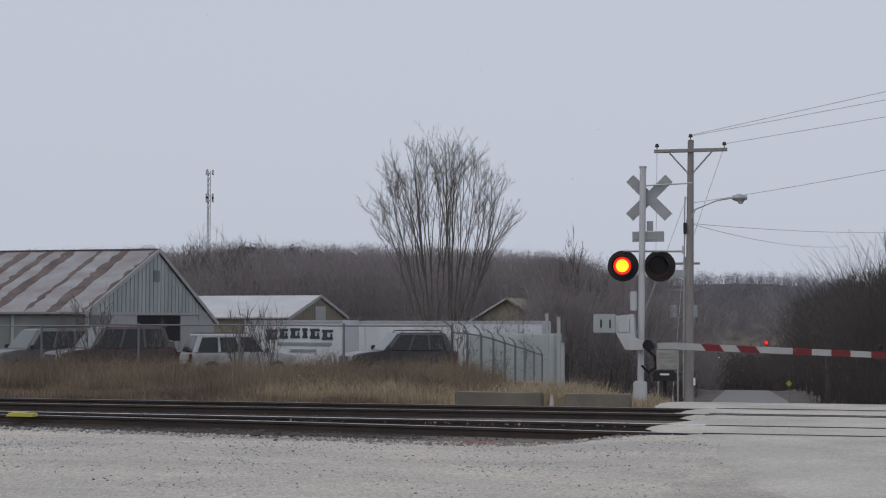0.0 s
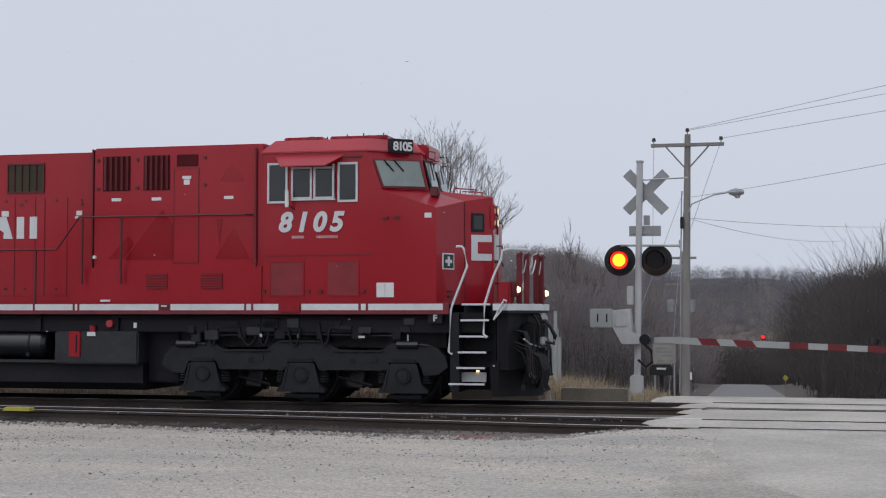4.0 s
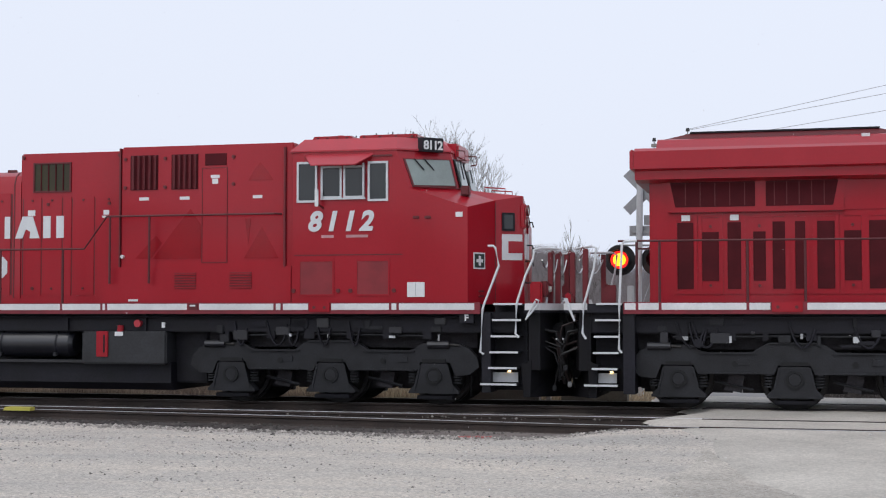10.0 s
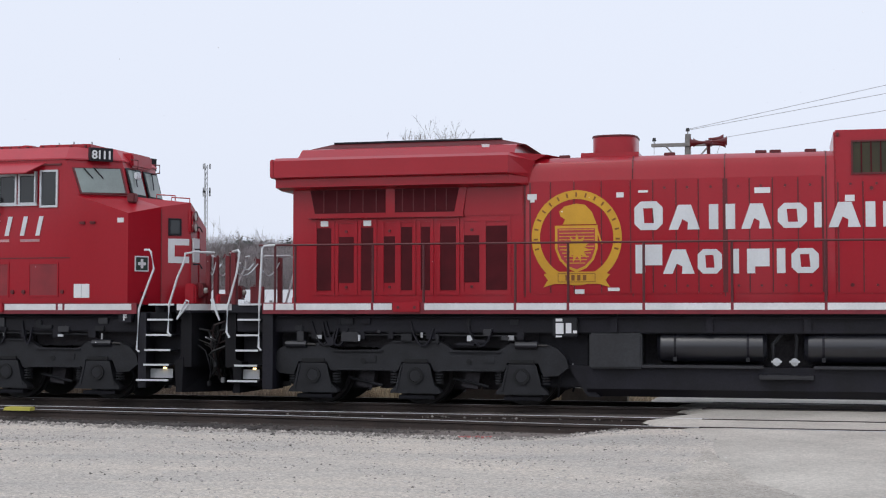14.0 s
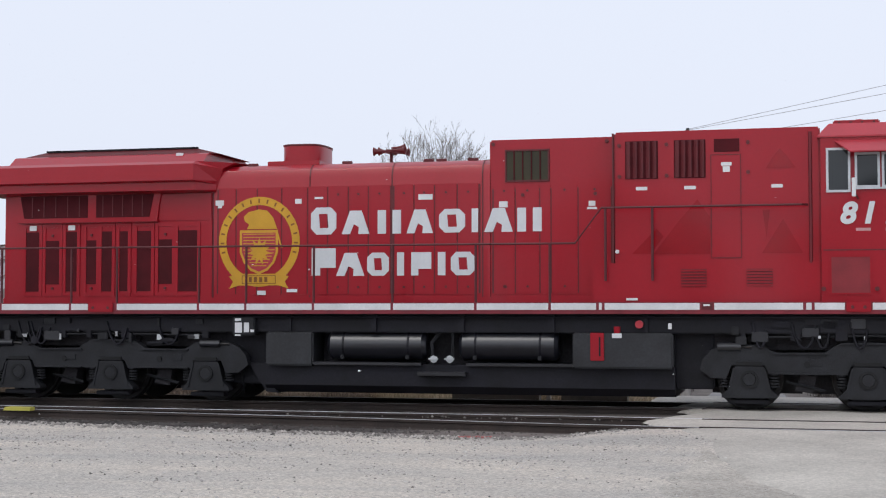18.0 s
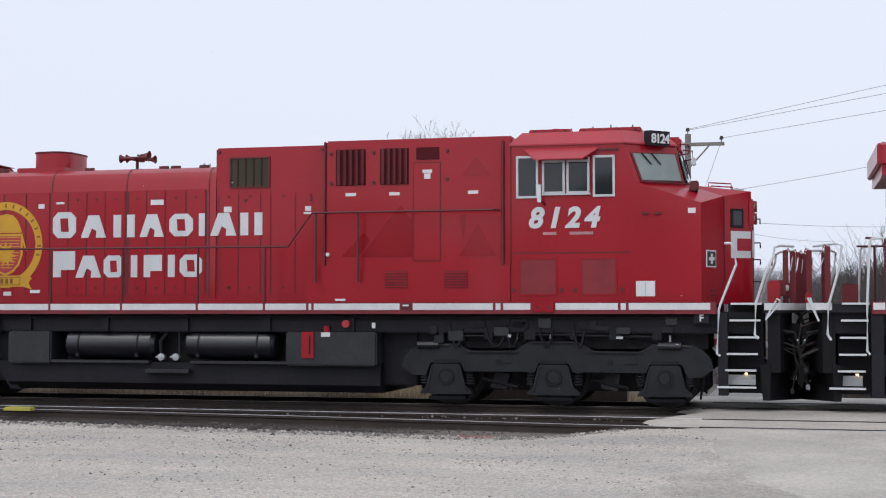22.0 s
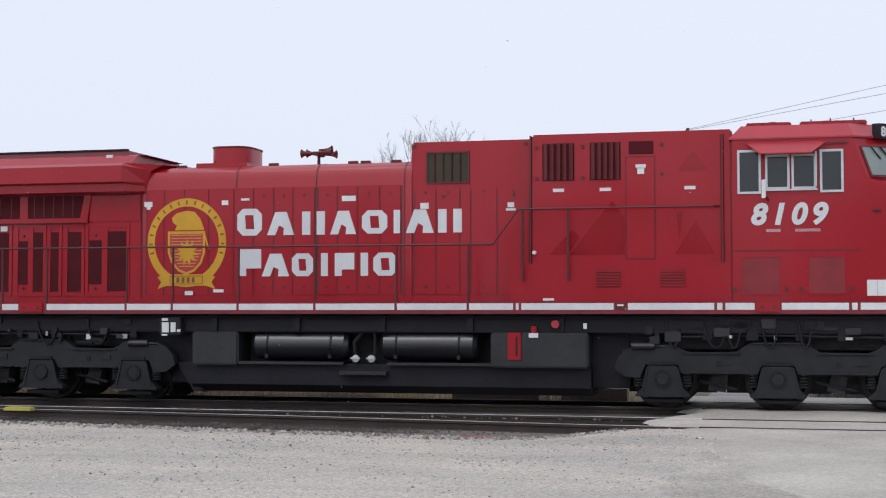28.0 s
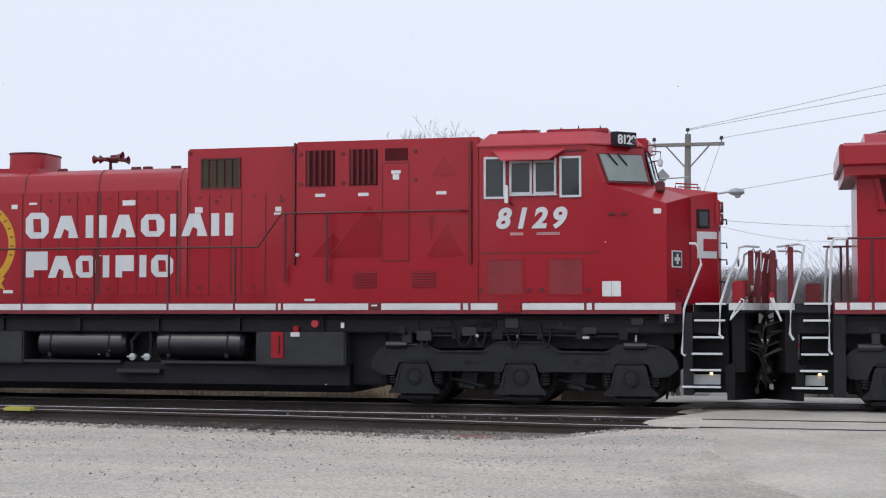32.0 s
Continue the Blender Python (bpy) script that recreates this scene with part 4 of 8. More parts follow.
def trailer(x0, x1, y0, zb, zt, label):
    T = thing("box_trailer", label, "trailer", (x0, y0, zb), "stored trailers")
    L = x1 - x0
    part("body", B(0, L, 0, 2.5, 0.5, zt - zb, 0.04), TRAILER, T)
    part("top_rail", B(-0.02, L + 0.02, -0.03, 0.03, zt - zb - 0.14, zt - zb, 0.01), GALV, T)
    part("bottom_rail", B(-0.02, L + 0.02, -0.03, 0.03, 0.5, 0.62, 0.01), GALV, T)
    n = int(L / 0.62)
    for i in range(n + 1):
        part("side_post", B(i * L / n - 0.02, i * L / n + 0.02, -0.022, 0.0, 0.62, zt - zb - 0.14), TRAILER, T)
    for x in (0.9, 1.9, L - 0.8):
        w = part("wheel", cyl(bmesh.new(), (x, 0.1, 0.42), (x, 0.4, 0.42), 0.46, n=20), TYRE, T)
    part("landing_leg", B(L * 0.75, L * 0.75 + 0.1, 0.2, 0.3, -0.05, 0.55), GALV, T)
    return T


t1 = trailer(-23.3, -18.85, 58.0, -1.2, 1.56, "grimy white box trailer with dark painted marks")
for k, (a, b) in enumerate(((-22.3, -21.8), (-21.7, -21.3), (-21.2, -20.75), (-20.65, -20.4), (-20.3, -19.85), (-19.75, -19.25))):
    arch = 0.03 * (k - 2.5) ** 2 * 0.35
    blk = bmesh.new()                                     # a slab mark with broad ends
    box(blk, a + 23.3, b + 23.3, -0.034, -0.026, 2.30 - arch, 2.42 - arch)
    box(blk, a + 23.3, b + 23.3, -0.034, -0.026, 1.98 - arch, 2.10 - arch)
    box(blk, a + 23.34, a + 23.42 + 0.25 * (b - a), -0.034, -0.026, 2.10 - arch, 2.30 - arch)
    box(blk, b + 23.18, b + 23.27, -0.034, -0.026, 2.10 - arch, 2.24 - arch)
    part("painted_mark", blk, INK_GREEN, t1, "dark green painted mark")
part("painted_bar", B(23.3 - 21.8, 23.3 - 19.3, -0.034, -0.026, 1.66, 1.80), INK_GREY, t1)
part("painted_bar", B(23.3 - 21.2, 23.3 - 20.0, -0.034, -0.026, 1.38, 1.50), INK_GREY, t1)
t2 = trailer(-20.3, -11.15, 64.0, -1.2, 1.52, "long dirty white box trailer behind the fence")
cb = thing("container", "grey white slatted storage container", "container", (-14.0, 61.0, -1.0))
part("body", B(0, 3.9, 0, 2.3, -0.2, 1.95, 0.03), SHEET_GREY, cb)
for i in range(13):
    part("rib", B(i * 0.31, i * 0.31 + 0.09, -0.03, 0, 0.02, 1.88), SHEET_GREY, cb)


def fence_run(p0, p1, n, h, label, arm=0.0, metal=None):
    Fn = thing("chain_link_fence", label, "fence", (p0[0], p0[1], 0))
    a, b = Vector((0, 0)), Vector((p1[0] - p0[0], p1[1] - p0[1]))
    prev = None
    for i in range(n + 1):
        q = a.lerp(b, i / n)
        z = ground_z(p0[0] + q.x, p0[1] + q.y)
        part("fence_post", cyl(bmesh.new(), (q.x, q.y, z - 0.3), (q.x, q.y, z + h + 0.08), 0.04, n=8), metal or FENCE, Fn)
        if arm:
            part("barb_arm", tube(bmesh.new(), [(q.x, q.y, z + h), (q.x - 0.05, q.y - 0.1, z + h + arm * 0.6), (q.x - 0.22, q.y - 0.25, z + h + arm)], 0.02), metal or FENCE, Fn)
        if prev:
            (x0, y0, z0) = prev
            part("top_rail", cyl(bmesh.new(), (x0, y0, z0 + h), (q.x, q.y, z + h), 0.028, n=6), metal or FENCE, Fn)
            wm = bmesh.new()
            L = math.hypot(q.x - x0, q.y - y0)
            m = int(L / 0.09)
            d = Vector((q.x - x0, q.y - y0, 0)) / L
            for k in range(-int(h / 0.09), m + 1):        # crossed wires of the mesh
                for s in (1, -1):
                    u0, w0 = k * 0.09, 0.0
                    u1, w1 = u0 + h, h
                    if u0 < 0:
                        w0, u0 = -u0, 0.0
                    if u1 > L:
                        w1, u1 = h - (u1 - L), L
                    if u1 <= u0:
                        continue
                    if s < 0:
                        u0, u1 = L - u0, L - u1
                    pa = Vector((x0, y0, z0)) + d * u0 + Vector((0, 0, w0))
                    pb = Vector((x0, y0, z0)) + d * u1 + Vector((0, 0, w1))
                    nrm = Vector((-d.y, d.x, 0)) * 0.003
                    up = Vector((0, 0, 0.0010))
                    v = [wm.verts.new(x) for x in (pa - up, pa + up, pb + up, pb - up)]
                    wm.faces.new(v)
            part("wire_mesh", wm, metal or FENCE, Fn, "thin grey chain link mesh")
        prev = (q.x, q.y, z)
    return Fn


fence_run((-38.0, 42.0), (-10.1, 42.0), 8, 1.82, "galvanised chain link fence along the yard")
fence_run((-10.1, 42.0), (-10.45, 60.0), 8, 1.62, "chain link fence with angled barbed wire arms", arm=0.35, metal=SHEET_DARK)
for k, (x, y, z0, z1) in enumerate(((-7.4, 43.4, -0.9, 1.75), (-7.0, 43.2, -0.9, 1.65), (-6.4, 40.2, -0.8, 0.9))):
    gp = thing("gate_post", "weathered pale gate post by the yard entrance", "post", (x, y, z0 + 0.2), "gate posts")
    part("shaft", B(-0.05, 0.05, -0.05, 0.05, -0.3, z1 - z0 - 0.2, 0.01), SHEET_GREY, gp)
    part("cap", B(-0.06, 0.06, -0.06, 0.06, z1 - z0 - 0.2, z1 - z0 - 0.15, 0.01), GALV, gp)


def soft_box(loops, bevel):
    b = loft(bmesh.new(), loops)
    bmesh.ops.bevel(b, geom=list(b.edges), offset=bevel, segments=3, affect="EDGES")
    return b


def car(x, y, yaw, paint, label, L=4.5, H=1.75, kind="suv", roofm=None, lowm=None):
    z = ground_z(x, y)
    C = thing("parked_pickup" if kind == "pickup" else "parked_suv", label, "car", (x, y, z), "parked vehicles")
    C.rotation_euler = (0, 0, radians(yaw))
    h, belt = L / 2, 1.04
    low = [(-h, 0.32), (h - 0.1, 0.32), (h, 0.55), (h - 0.04, 0.80), (h - 0.2, 0.93), (h - 0.7, 1.0), (h - 1.2, belt), (-h + 0.04, belt), (-h - 0.02, 0.75)]
    b = prism(bmesh.new(), low, "y", -0.90, 0.90)
    bmesh.ops.bevel(b, geom=list(b.edges), offset=0.07, segments=3, affect="EDGES")
    part("body", b, lowm or paint, C, smooth=True)
    xr, xf = (-h + 0.08 if kind == "suv" else -0.55), h - 1.2
    tr, tf = xr + (0.30 if kind == "suv" else 0.15), xf - 0.62
    part("cabin", soft_box([[(xr, -0.87, belt - 0.05), (xf, -0.87, belt - 0.05), (xf, 0.87, belt - 0.05), (xr, 0.87, belt - 0.05)],
                            [(tr, -0.69, H), (tf, -0.69, H), (tf, 0.69, H), (tr, 0.69, H)]], 0.07), paint, C, smooth=True)
    if roofm:
        part("roof", B(tr + 0.02, tf - 0.02, -0.66, 0.66, H - 0.04, H + 0.03, 0.025), roofm, C)
    g0, g1 = 0.10, 0.88                                   # window band, as shares of the cabin's height
    zz = lambda f: belt - 0.05 + (H - belt + 0.05) * f
    edge = lambda f, lo, hi: lo + (hi - lo) * f
    wy = lambda f: 0.87 - 0.18 * f
    for s in (-1, 1):
        a0, a1 = edge(g0, xr, tr) + 0.14, edge(g0, xf, tf) - 0.12
        c0, c1 = edge(g1, xr, tr) + 0.14, edge(g1, xf, tf) - 0.10
        n = 3 if kind == "suv" else 1
        for k in range(n):
            f0, f1 = k / n + 0.02, (k + 1) / n - 0.02
            q = [(a0 + (a1 - a0) * f0, g0), (a0 + (a1 - a0) * f1, g0), (c0 + (c1 - c0) * f1, g1), (c0 + (c1 - c0) * f0, g1)]
            part("side_window", loft(bmesh.new(), [[(px, s * (wy(f) - 0.01), zz(f)) for px, f in q], [(px, s * (wy(f) + 0.012), zz(f)) for px, f in q]]), CAR_GLASS, C)
        part("mirror", B(xf - 0.22, xf - 0.06, s * 0.99 - 0.09, s * 0.99 + 0.07, 1.04, 1.20, 0.03), CAR_DARK, C)
        part("tail_lamp", B(-h - 0.03, -h + 0.06, s * 0.80 - 0.09, s * 0.80 + 0.09, 0.66, 1.0, 0.02), TAIL, C)
        part("headlamp", B(h - 0.10, h + 0.0, s * 0.66 - 0.17, s * 0.66 + 0.17, 0.66, 0.84, 0.03), LENS_OFF, C)
        if kind == "suv":
            part("roof_rack", tube(bmesh.new(), [(tr + 0.1, s * 0.56, H), (tr + 0.16, s * 0.56, H + 0.07), (tf - 0.2, s * 0.56, H + 0.07), (tf - 0.12, s * 0.56, H)], 0.02), CAR_DARK, C)
        for xw in (-h + 0.88, h - 0.88):
            w = part("wheel", cyl(bmesh.new(), (xw, s * 0.70, 0.35), (xw, s * 0.915, 0.35), 0.35, n=20), TYRE, C)
            part("rim", cyl(bmesh.new(), (xw, s * 0.91, 0.35), (xw, s * 0.925, 0.35), 0.21, n=14), GALV, w)
    for xa, ta, sg, gm in ((xf, tf, 1, WINDSHIELD), (xr, tr, -1, CAR_GLASS)):
        q = [(edge(g0, xa, ta), -wy(g0) + 0.12, zz(g0)), (edge(g0, xa, ta), wy(g0) - 0.12, zz(g0)), (edge(g1 + 0.06, xa, ta), wy(g1) - 0.12, zz(g1 + 0.06)), (edge(g1 + 0.06, xa, ta), -wy(g1) + 0.12, zz(g1 + 0.06))]
        part("windshield" if sg > 0 else "rear_window", loft(bmesh.new(), [[(px - sg * 0.01, py, pz) for px, py, pz in q], [(px + sg * 0.014, py, pz) for px, py, pz in q]]), gm, C)
    part("grille", B(h - 0.06, h + 0.015, -0.42, 0.42, 0.62, 0.84, 0.02), CAR_DARK, C)
    part("bumper", B(h - 0.10, h + 0.10, -0.88, 0.88, 0.36, 0.56, 0.05), CAR_DARK, C)
    part("bumper", B(-h - 0.10, -h + 0.05, -0.88, 0.88, 0.38, 0.58, 0.05), CAR_DARK, C)
    return C


car(-28.2, 49.2, 238, CAR_GREY, "dull grey sport utility vehicle parked in the yard", 4.5, 1.80)
car(-24.6, 47.8, 232, CAR_MAROON, "dusty maroon sport utility vehicle with pale windshield", 4.6, 1.84)
car(-25.4, 53.8, 220, CAR_DARK, "dark pickup truck with a pale cab among the weeds", 4.6, 1.50, "pickup", CAR_PALE)
car(-22.0, 54.0, 40, CAR_PALE, "white sport utility vehicle with dark windows among the weeds", 4.5, 1.74, roofm=CAR_WHITE, lowm=CAR_PALE)
car(-13.6, 48.2, 212, CAR_DARK, "dark van with roof rack in the weeds", 3.9, 1.66)

# low concrete edges and a marker by the far side of the track
for x0, x1, y in ((-6.9, -5.05, 28.9), (-4.55, -3.2, 28.75)):
    solid("concrete_block", B(x0, x1, y, y + 0.35, -0.4, 0.10, 0.02), CONCRETE, "low stained concrete edge beside the track", "concrete edge", group="concrete edges")
mp2 = bmesh.new()
loft(mp2, [[(-4.80, 28.2, -0.3), (-4.66, 28.2, -0.3), (-4.66, 28.34, -0.3), (-4.80, 28.34, -0.3)], [(-4.75, 28.25, 0.10), (-4.71, 28.25, 0.10), (-4.71, 28.29, 0.10), (-4.75, 28.29, 0.10)]])
solid("marker_post", mp2, POST_PALE, "short pale tapered marker post by the track", "marker post")

# ---- crossing signal ----
flashers = []


def flasher(parent, x, y, z, odd, r_back, r_lens, yaw=12):
    """One lamp: backing, hood and a lens whose added turning stands in for flashing."""
    hs = part("lamp_housing", cyl(bmesh.new(), (x, y + 0.16, z), (x, y + 0.34, z), r_lens * 1.15, r_lens * 0.6, 20), SIGNAL_BLACK, parent)
    part("backing", cyl(bmesh.new(), (x, y + 0.14, z), (x, y + 0.165, z), r_back, n=40), SIGNAL_BLACK, hs, "round black signal backing")
    hood = bmesh.new()
    n = 18
    v0, v1 = [], []
    for i in range(n + 1):
        a = radians(-25 + 230 * i / n)
        v0.append(hood.verts.new((x + r_lens * 1.12 * math.cos(a), y + 0.14, z + r_lens * 1.12 * math.sin(a))))
        v1.append(hood.verts.new((x + r_lens * 1.12 * math.cos(a), y - 0.16 - 0.06 * math.sin(a), z + r_lens * 1.12 * math.sin(a))))
    for i in range(n):
        hood.faces.new((v0[i], v0[i + 1], v1[i + 1], v1[i]))
    part("hood", hood, SIGNAL_BLACK, hs)
    # added ring, keeps the turned lens's glow off hood and backing
    part("lens_seat", ring_bm(x, z, r_lens * 1.01, r_lens * 1.16, y - 0.045, y - 0.015, 32), SIGNAL_BLACK, hs)
    lamp = new("signal_lens", mesh_of("signal_lens", cyl(bmesh.new(), (0, -0.012, 0), (0, 0.012, 0), r_lens, n=32), SIGNAL_OFF))
    lamp.parent = hs
    lamp.location = (x, y - 0.03, z)
    tagged(lamp, "red flashing signal lens")
    glowing = bmesh.new()
    # wide red disc: the glare halo round the lamp, made to glow
    cyl(glowing, (0, -0.016, 0), (0, -0.013, 0), r_lens * 0.98, n=32)
    cyl(glowing, (0, -0.022, 0), (0, -0.0165, 0), r_lens * 0.70, n=32)
    me = mesh_of("lit_face", glowing, SIGNAL_RIM)
    me.materials.append(SIGNAL_CORE)
    for f in me.polygons:
        if min(me.vertices[i].co.y for i in f.vertices) < -0.0164:
            f.material_index = 1
    # both faces ride on the turning lens as one mesh
    bm = bmesh.new()
    bm.from_mesh(lamp.data)
    for f in bm.faces:
        f.material_index = 0
    bm.from_mesh(me)
    nf = len(lamp.data.polygons)
    lamp.data.materials.append(SIGNAL_RIM)
    lamp.data.materials.append(SIGNAL_CORE)
    bm.faces.ensure_lookup_table()
    for k, f in enumerate(bm.faces):
        if k >= nf:
            f.material_index = me.polygons[k - nf].material_index + 1
    bm.to_mesh(lamp.data)
    bm.free()
    flashers.append((lamp, odd, yaw))
    return hs


MX, MY = -3.25, 31.2
sig = thing("crossing_signal", "silver level crossing signal mast with crossbuck and flashing lamps", "crossing signal", (MX, MY, -0.28))
lean = lambda z: 0.018 * z
part("mast", tube(bmesh.new(), [(0, 0, 0), (lean(2.6), 0, 2.6), (lean(5.25), 0, 5.25)], 0.072, 16), SILVER, sig, "silver painted mast")
part("mast_cap", cyl(bmesh.new(), (lean(5.25), 0, 5.25), (lean(5.28), 0, 5.29), 0.085, n=16), GALV, sig)
part("base", B(-0.14, 0.14, -0.14, 0.14, 0.0, 0.55, 0.03), SILVER, sig)
part("base_flange", B(-0.22, 0.22, -0.22, 0.22, -0.08, 0.06, 0.02), GALV, sig)
for a in (45, -45):
    xb = bmesh.new()
    box(xb, -0.61, 0.61, -0.012, 0.012, -0.115, 0.115)
    bmesh.ops.transform(xb, matrix=pose(0.215, 0.10 if a > 0 else 0.125, 4.60, 0, a + 1, 0), verts=xb.verts)
    part("crossbuck_blade", xb, SIGN_BACK, sig, "bare back of a crossbuck blade")
part("bracket_rail", tube(bmesh.new(), [(0.05, 0.03, 4.86), (1.15, 0.05, 4.90)], 0.018), GALV, sig)
part("track_sign", B(-0.16, 0.54, 0.08, 0.10, 3.62, 3.85), SIGN_BACK, sig, "bare back of a small sign")
part("track_sign", B(0.16, 0.30, 0.08, 0.10, 3.86, 4.08), SIGN_BACK, sig)
part("sign_bracket", B(-0.1, 0.3, 0.06, 0.09, 3.68, 3.72), GALV, sig)
part("lamp_arm", tube(bmesh.new(), [(-0.35, 0.02, 3.42), (0.95, 0.02, 3.40)], 0.03), GALV, sig)
part("arm_end", cyl(bmesh.new(), (0.95, 0.02, 3.34), (0.95, 0.02, 3.52), 0.015, n=8), GALV, sig)
flasher(sig, -0.37, -0.06, 3.09, False, 0.345, 0.20)
flasher(sig, 0.44, -0.06, 3.08, True, 0.345, 0.20)
part("junction_box", B(-0.20, -0.06, -0.10, 0.12, 2.10, 2.52, 0.02), SILVER, sig)
mech = part("gate_mechanism", prism(bmesh.new(), [(-0.50, 1.98), (-0.12, 2.02), (-0.08, 1.5), (0.12, 1.42), (0.12, 1.24), (-0.30, 1.24), (-0.50, 1.6)], "y", -0.22, 0.16), SILVER, sig, "pale gate mechanism housing")
part("mechanism_door", B(-0.46, -0.2, -0.235, -0.215, 1.62, 1.92, 0.01), SILVER, mech)
part("counterweight", B(-1.0, -0.50, -0.25, 0.0, 1.60, 2.02, 0.02), SHEET_GREY, sig, "grey counterweight plate")
for x in (-0.84, -0.64):
    # raised black strip stands for the shaded slot
    part("weight_slot", B(x, x + 0.03, -0.262, -0.248, 1.72, 1.90), BLACK, sig)
part("pivot", cyl(bmesh.new(), (0.2, -0.25, 1.34), (0.2, 0.15, 1.34), 0.12, n=16), BLACK, sig)
part("cable_loop", tube(bmesh.new(), [(0.18, -0.2, 1.25), (0.34, -0.2, 1.1), (0.36, -0.2, 0.85), (0.22, -0.2, 0.75), (0.05, -0.2, 0.9)], 0.03), BLACK, sig)
arm = part("gate_arm", B(0.40, 0.85, -0.22, -0.18, 1.25, 1.40, 0.01), GATE_WHITE, sig, "lowered red and white gate arm")
bands = [0.85, 1.44, 1.83, 2.18, 2.59, 3.27, 3.66, 4.06, 4.45, 4.87, 5.28, 5.68, 6.08, 6.48, 6.88]
for k, (xa, xb) in enumerate(zip(bands, bands[1:])):      # red bands, the first two cut aslant
    za, zb = 1.325 - 0.040 * (xa - 0.85), 1.325 - 0.040 * (xb - 0.85)
    hh = 0.075 - 0.0015 * k
    sa, sb = (0.10 if 1 <= k <= 4 else 0.0), (0.10 if k < 4 else 0.0)
    part("arm_band", prism(bmesh.new(), [(xa, za - hh), (xb, zb - hh), (xb - sb, zb + hh), (xa - sa, za + hh)], "y", -0.225, -0.175), GATE_RED if k % 2 else GATE_WHITE, arm)
for x, z, odd in ((2.72, 1.36, False), (5.06, 1.27, True)):
    hs = part("arm_lamp", B(x - 0.05, x + 0.05, -0.18, -0.10, z - 0.02, z + 0.10, 0.02), SIGNAL_BLACK, arm)
    lm2 = new("arm_lens", bpy.data.meshes.new("arm_lens"))
    bm = bmesh.new()
    cyl(bm, (0, -0.01, 0), (0, 0.0, 0), 0.04, n=14)
    nA = len(bm.faces)
    cyl(bm, (0, 0.001, 0), (0, 0.011, 0), 0.04, n=14)
    bm.faces.ensure_lookup_table()
    for k, f in enumerate(bm.faces):
        f.material_index = 0 if k < nA else 1
    bm.to_mesh(lm2.data)
    bm.free()
    lm2.data.materials.append(SIGNAL_RIM)
    lm2.data.materials.append(SIGNAL_OFF)
    lm2.parent = hs
    lm2.location = (x, -0.245, z + 0.05)
    flashers.append((lm2, odd, 5))

# mailbox and notice board by the pole
nb = thing("notice_board", "cream notice board with unreadable dark lines", "sign", (-3.26, 38.45, -0.75))
part("board", B(-0.30, 0.30, -0.015, 0.015, 1.02, 1.54, 0.005), CREAM, nb)
for k, (a, b, z) in enumerate(((-0.22, 0.1, 1.44), (-0.2, 0.18, 1.34), (-0.1, 0.22, 1.24), (0.1, 0.24, 1.10), (-0.2, 0.0, 1.10))):
    part("text_bar", B(a, b, -0.022, -0.015, z - 0.03, z + 0.02), INK_GREY, nb)
for x in (-0.26, 0.26):
    part("leg", cyl(bmesh.new(), (x, 0.03, -0.1), (x, 0.03, 1.5), 0.025, n=8), GALV, nb)
mb = thing("mailbox", "black mailbox on a post", "mailbox", (-3.26, 37.6, -0.72))
mbb = prism(bmesh.new(), [(-0.30, 0.72), (0.30, 0.72), (0.30, 0.93), (0.24, 1.0), (-0.24, 1.0), (-0.30, 0.93)], "y", -0.14, 0.14)
part("box", mbb, MAIL_BLACK, mb)
part("number_bar", B(-0.12, 0.12, -0.146, -0.14, 0.87, 0.92), STICKER, mb)
part("post", B(-0.05, 0.05, -0.05, 0.05, -0.1, 0.72, 0.01), MAIL_BLACK, mb)

# ---- utility pole with street lamp and wires ----
up = thing("utility_pole", "weathered wooden utility pole with crossarm and street lamp", "utility pole", (-3.44, 48.8, -1.38))
ln = lambda z: 0.016 * z
part("pole_shaft", tube(bmesh.new(), [(0, 0, -0.3), (ln(4.6), 0, 4.6), (ln(9.15), 0, 9.15)], 0.165, 16, 0.62), POLE, up)
part("crossarm", B(-1.10, 1.38, -0.16, -0.06, 8.72, 8.84, 0.01), POLE, up)
for s in (-1, 1):
    part("brace", tube(bmesh.new(), [(ln(8.0) + s * 0.1, -0.12, 8.02), (ln(8.7) + s * 0.72, -0.12, 8.72)], 0.03), POLE, up)
for x, z in ((-1.0, 8.84), (1.28, 8.84), (0.146, 9.15)):
    ins = part("insulator", cyl(bmesh.new(), (x, -0.1, z), (x, -0.1, z + 0.10), 0.02, n=8), GALV, up)
    part("insulator_cap", cyl(bmesh.new(), (x, -0.1, z + 0.09), (x, -0.1, z + 0.20), 0.075, 0.05, 12), MAIL_BLACK, ins)
part("lamp_bracket", tube(bmesh.new(), [(0.15, -0.1, 6.45), (0.28, -0.1, 6.75), (1.0, 0, 7.05), (1.6, 0.1, 7.15)], 0.03), GALV, up)
lh = bmesh.new()
cyl(lh, (1.52, 0.08, 7.14), (1.75, 0.1, 7.13), 0.07, 0.15, 12)
cyl(lh, (1.75, 0.1, 7.13), (2.02, 0.12, 7.14), 0.15, 0.07, 12)
part("street_lamp_head", lh, GALV, up, "grey cobra head street lamp", smooth=True)
part("lamp_lens", cyl(bmesh.new(), (1.80, 0.1, 6.93), (1.80, 0.1, 7.03), 0.07, 0.12, 12), LENS_OFF, up)
part("conduit", tube(bmesh.new(), [(-0.17, -0.1, 0.3), (-0.08, -0.08, 6.6), (-0.06, -0.08, 7.2)], 0.025), GALV, up)
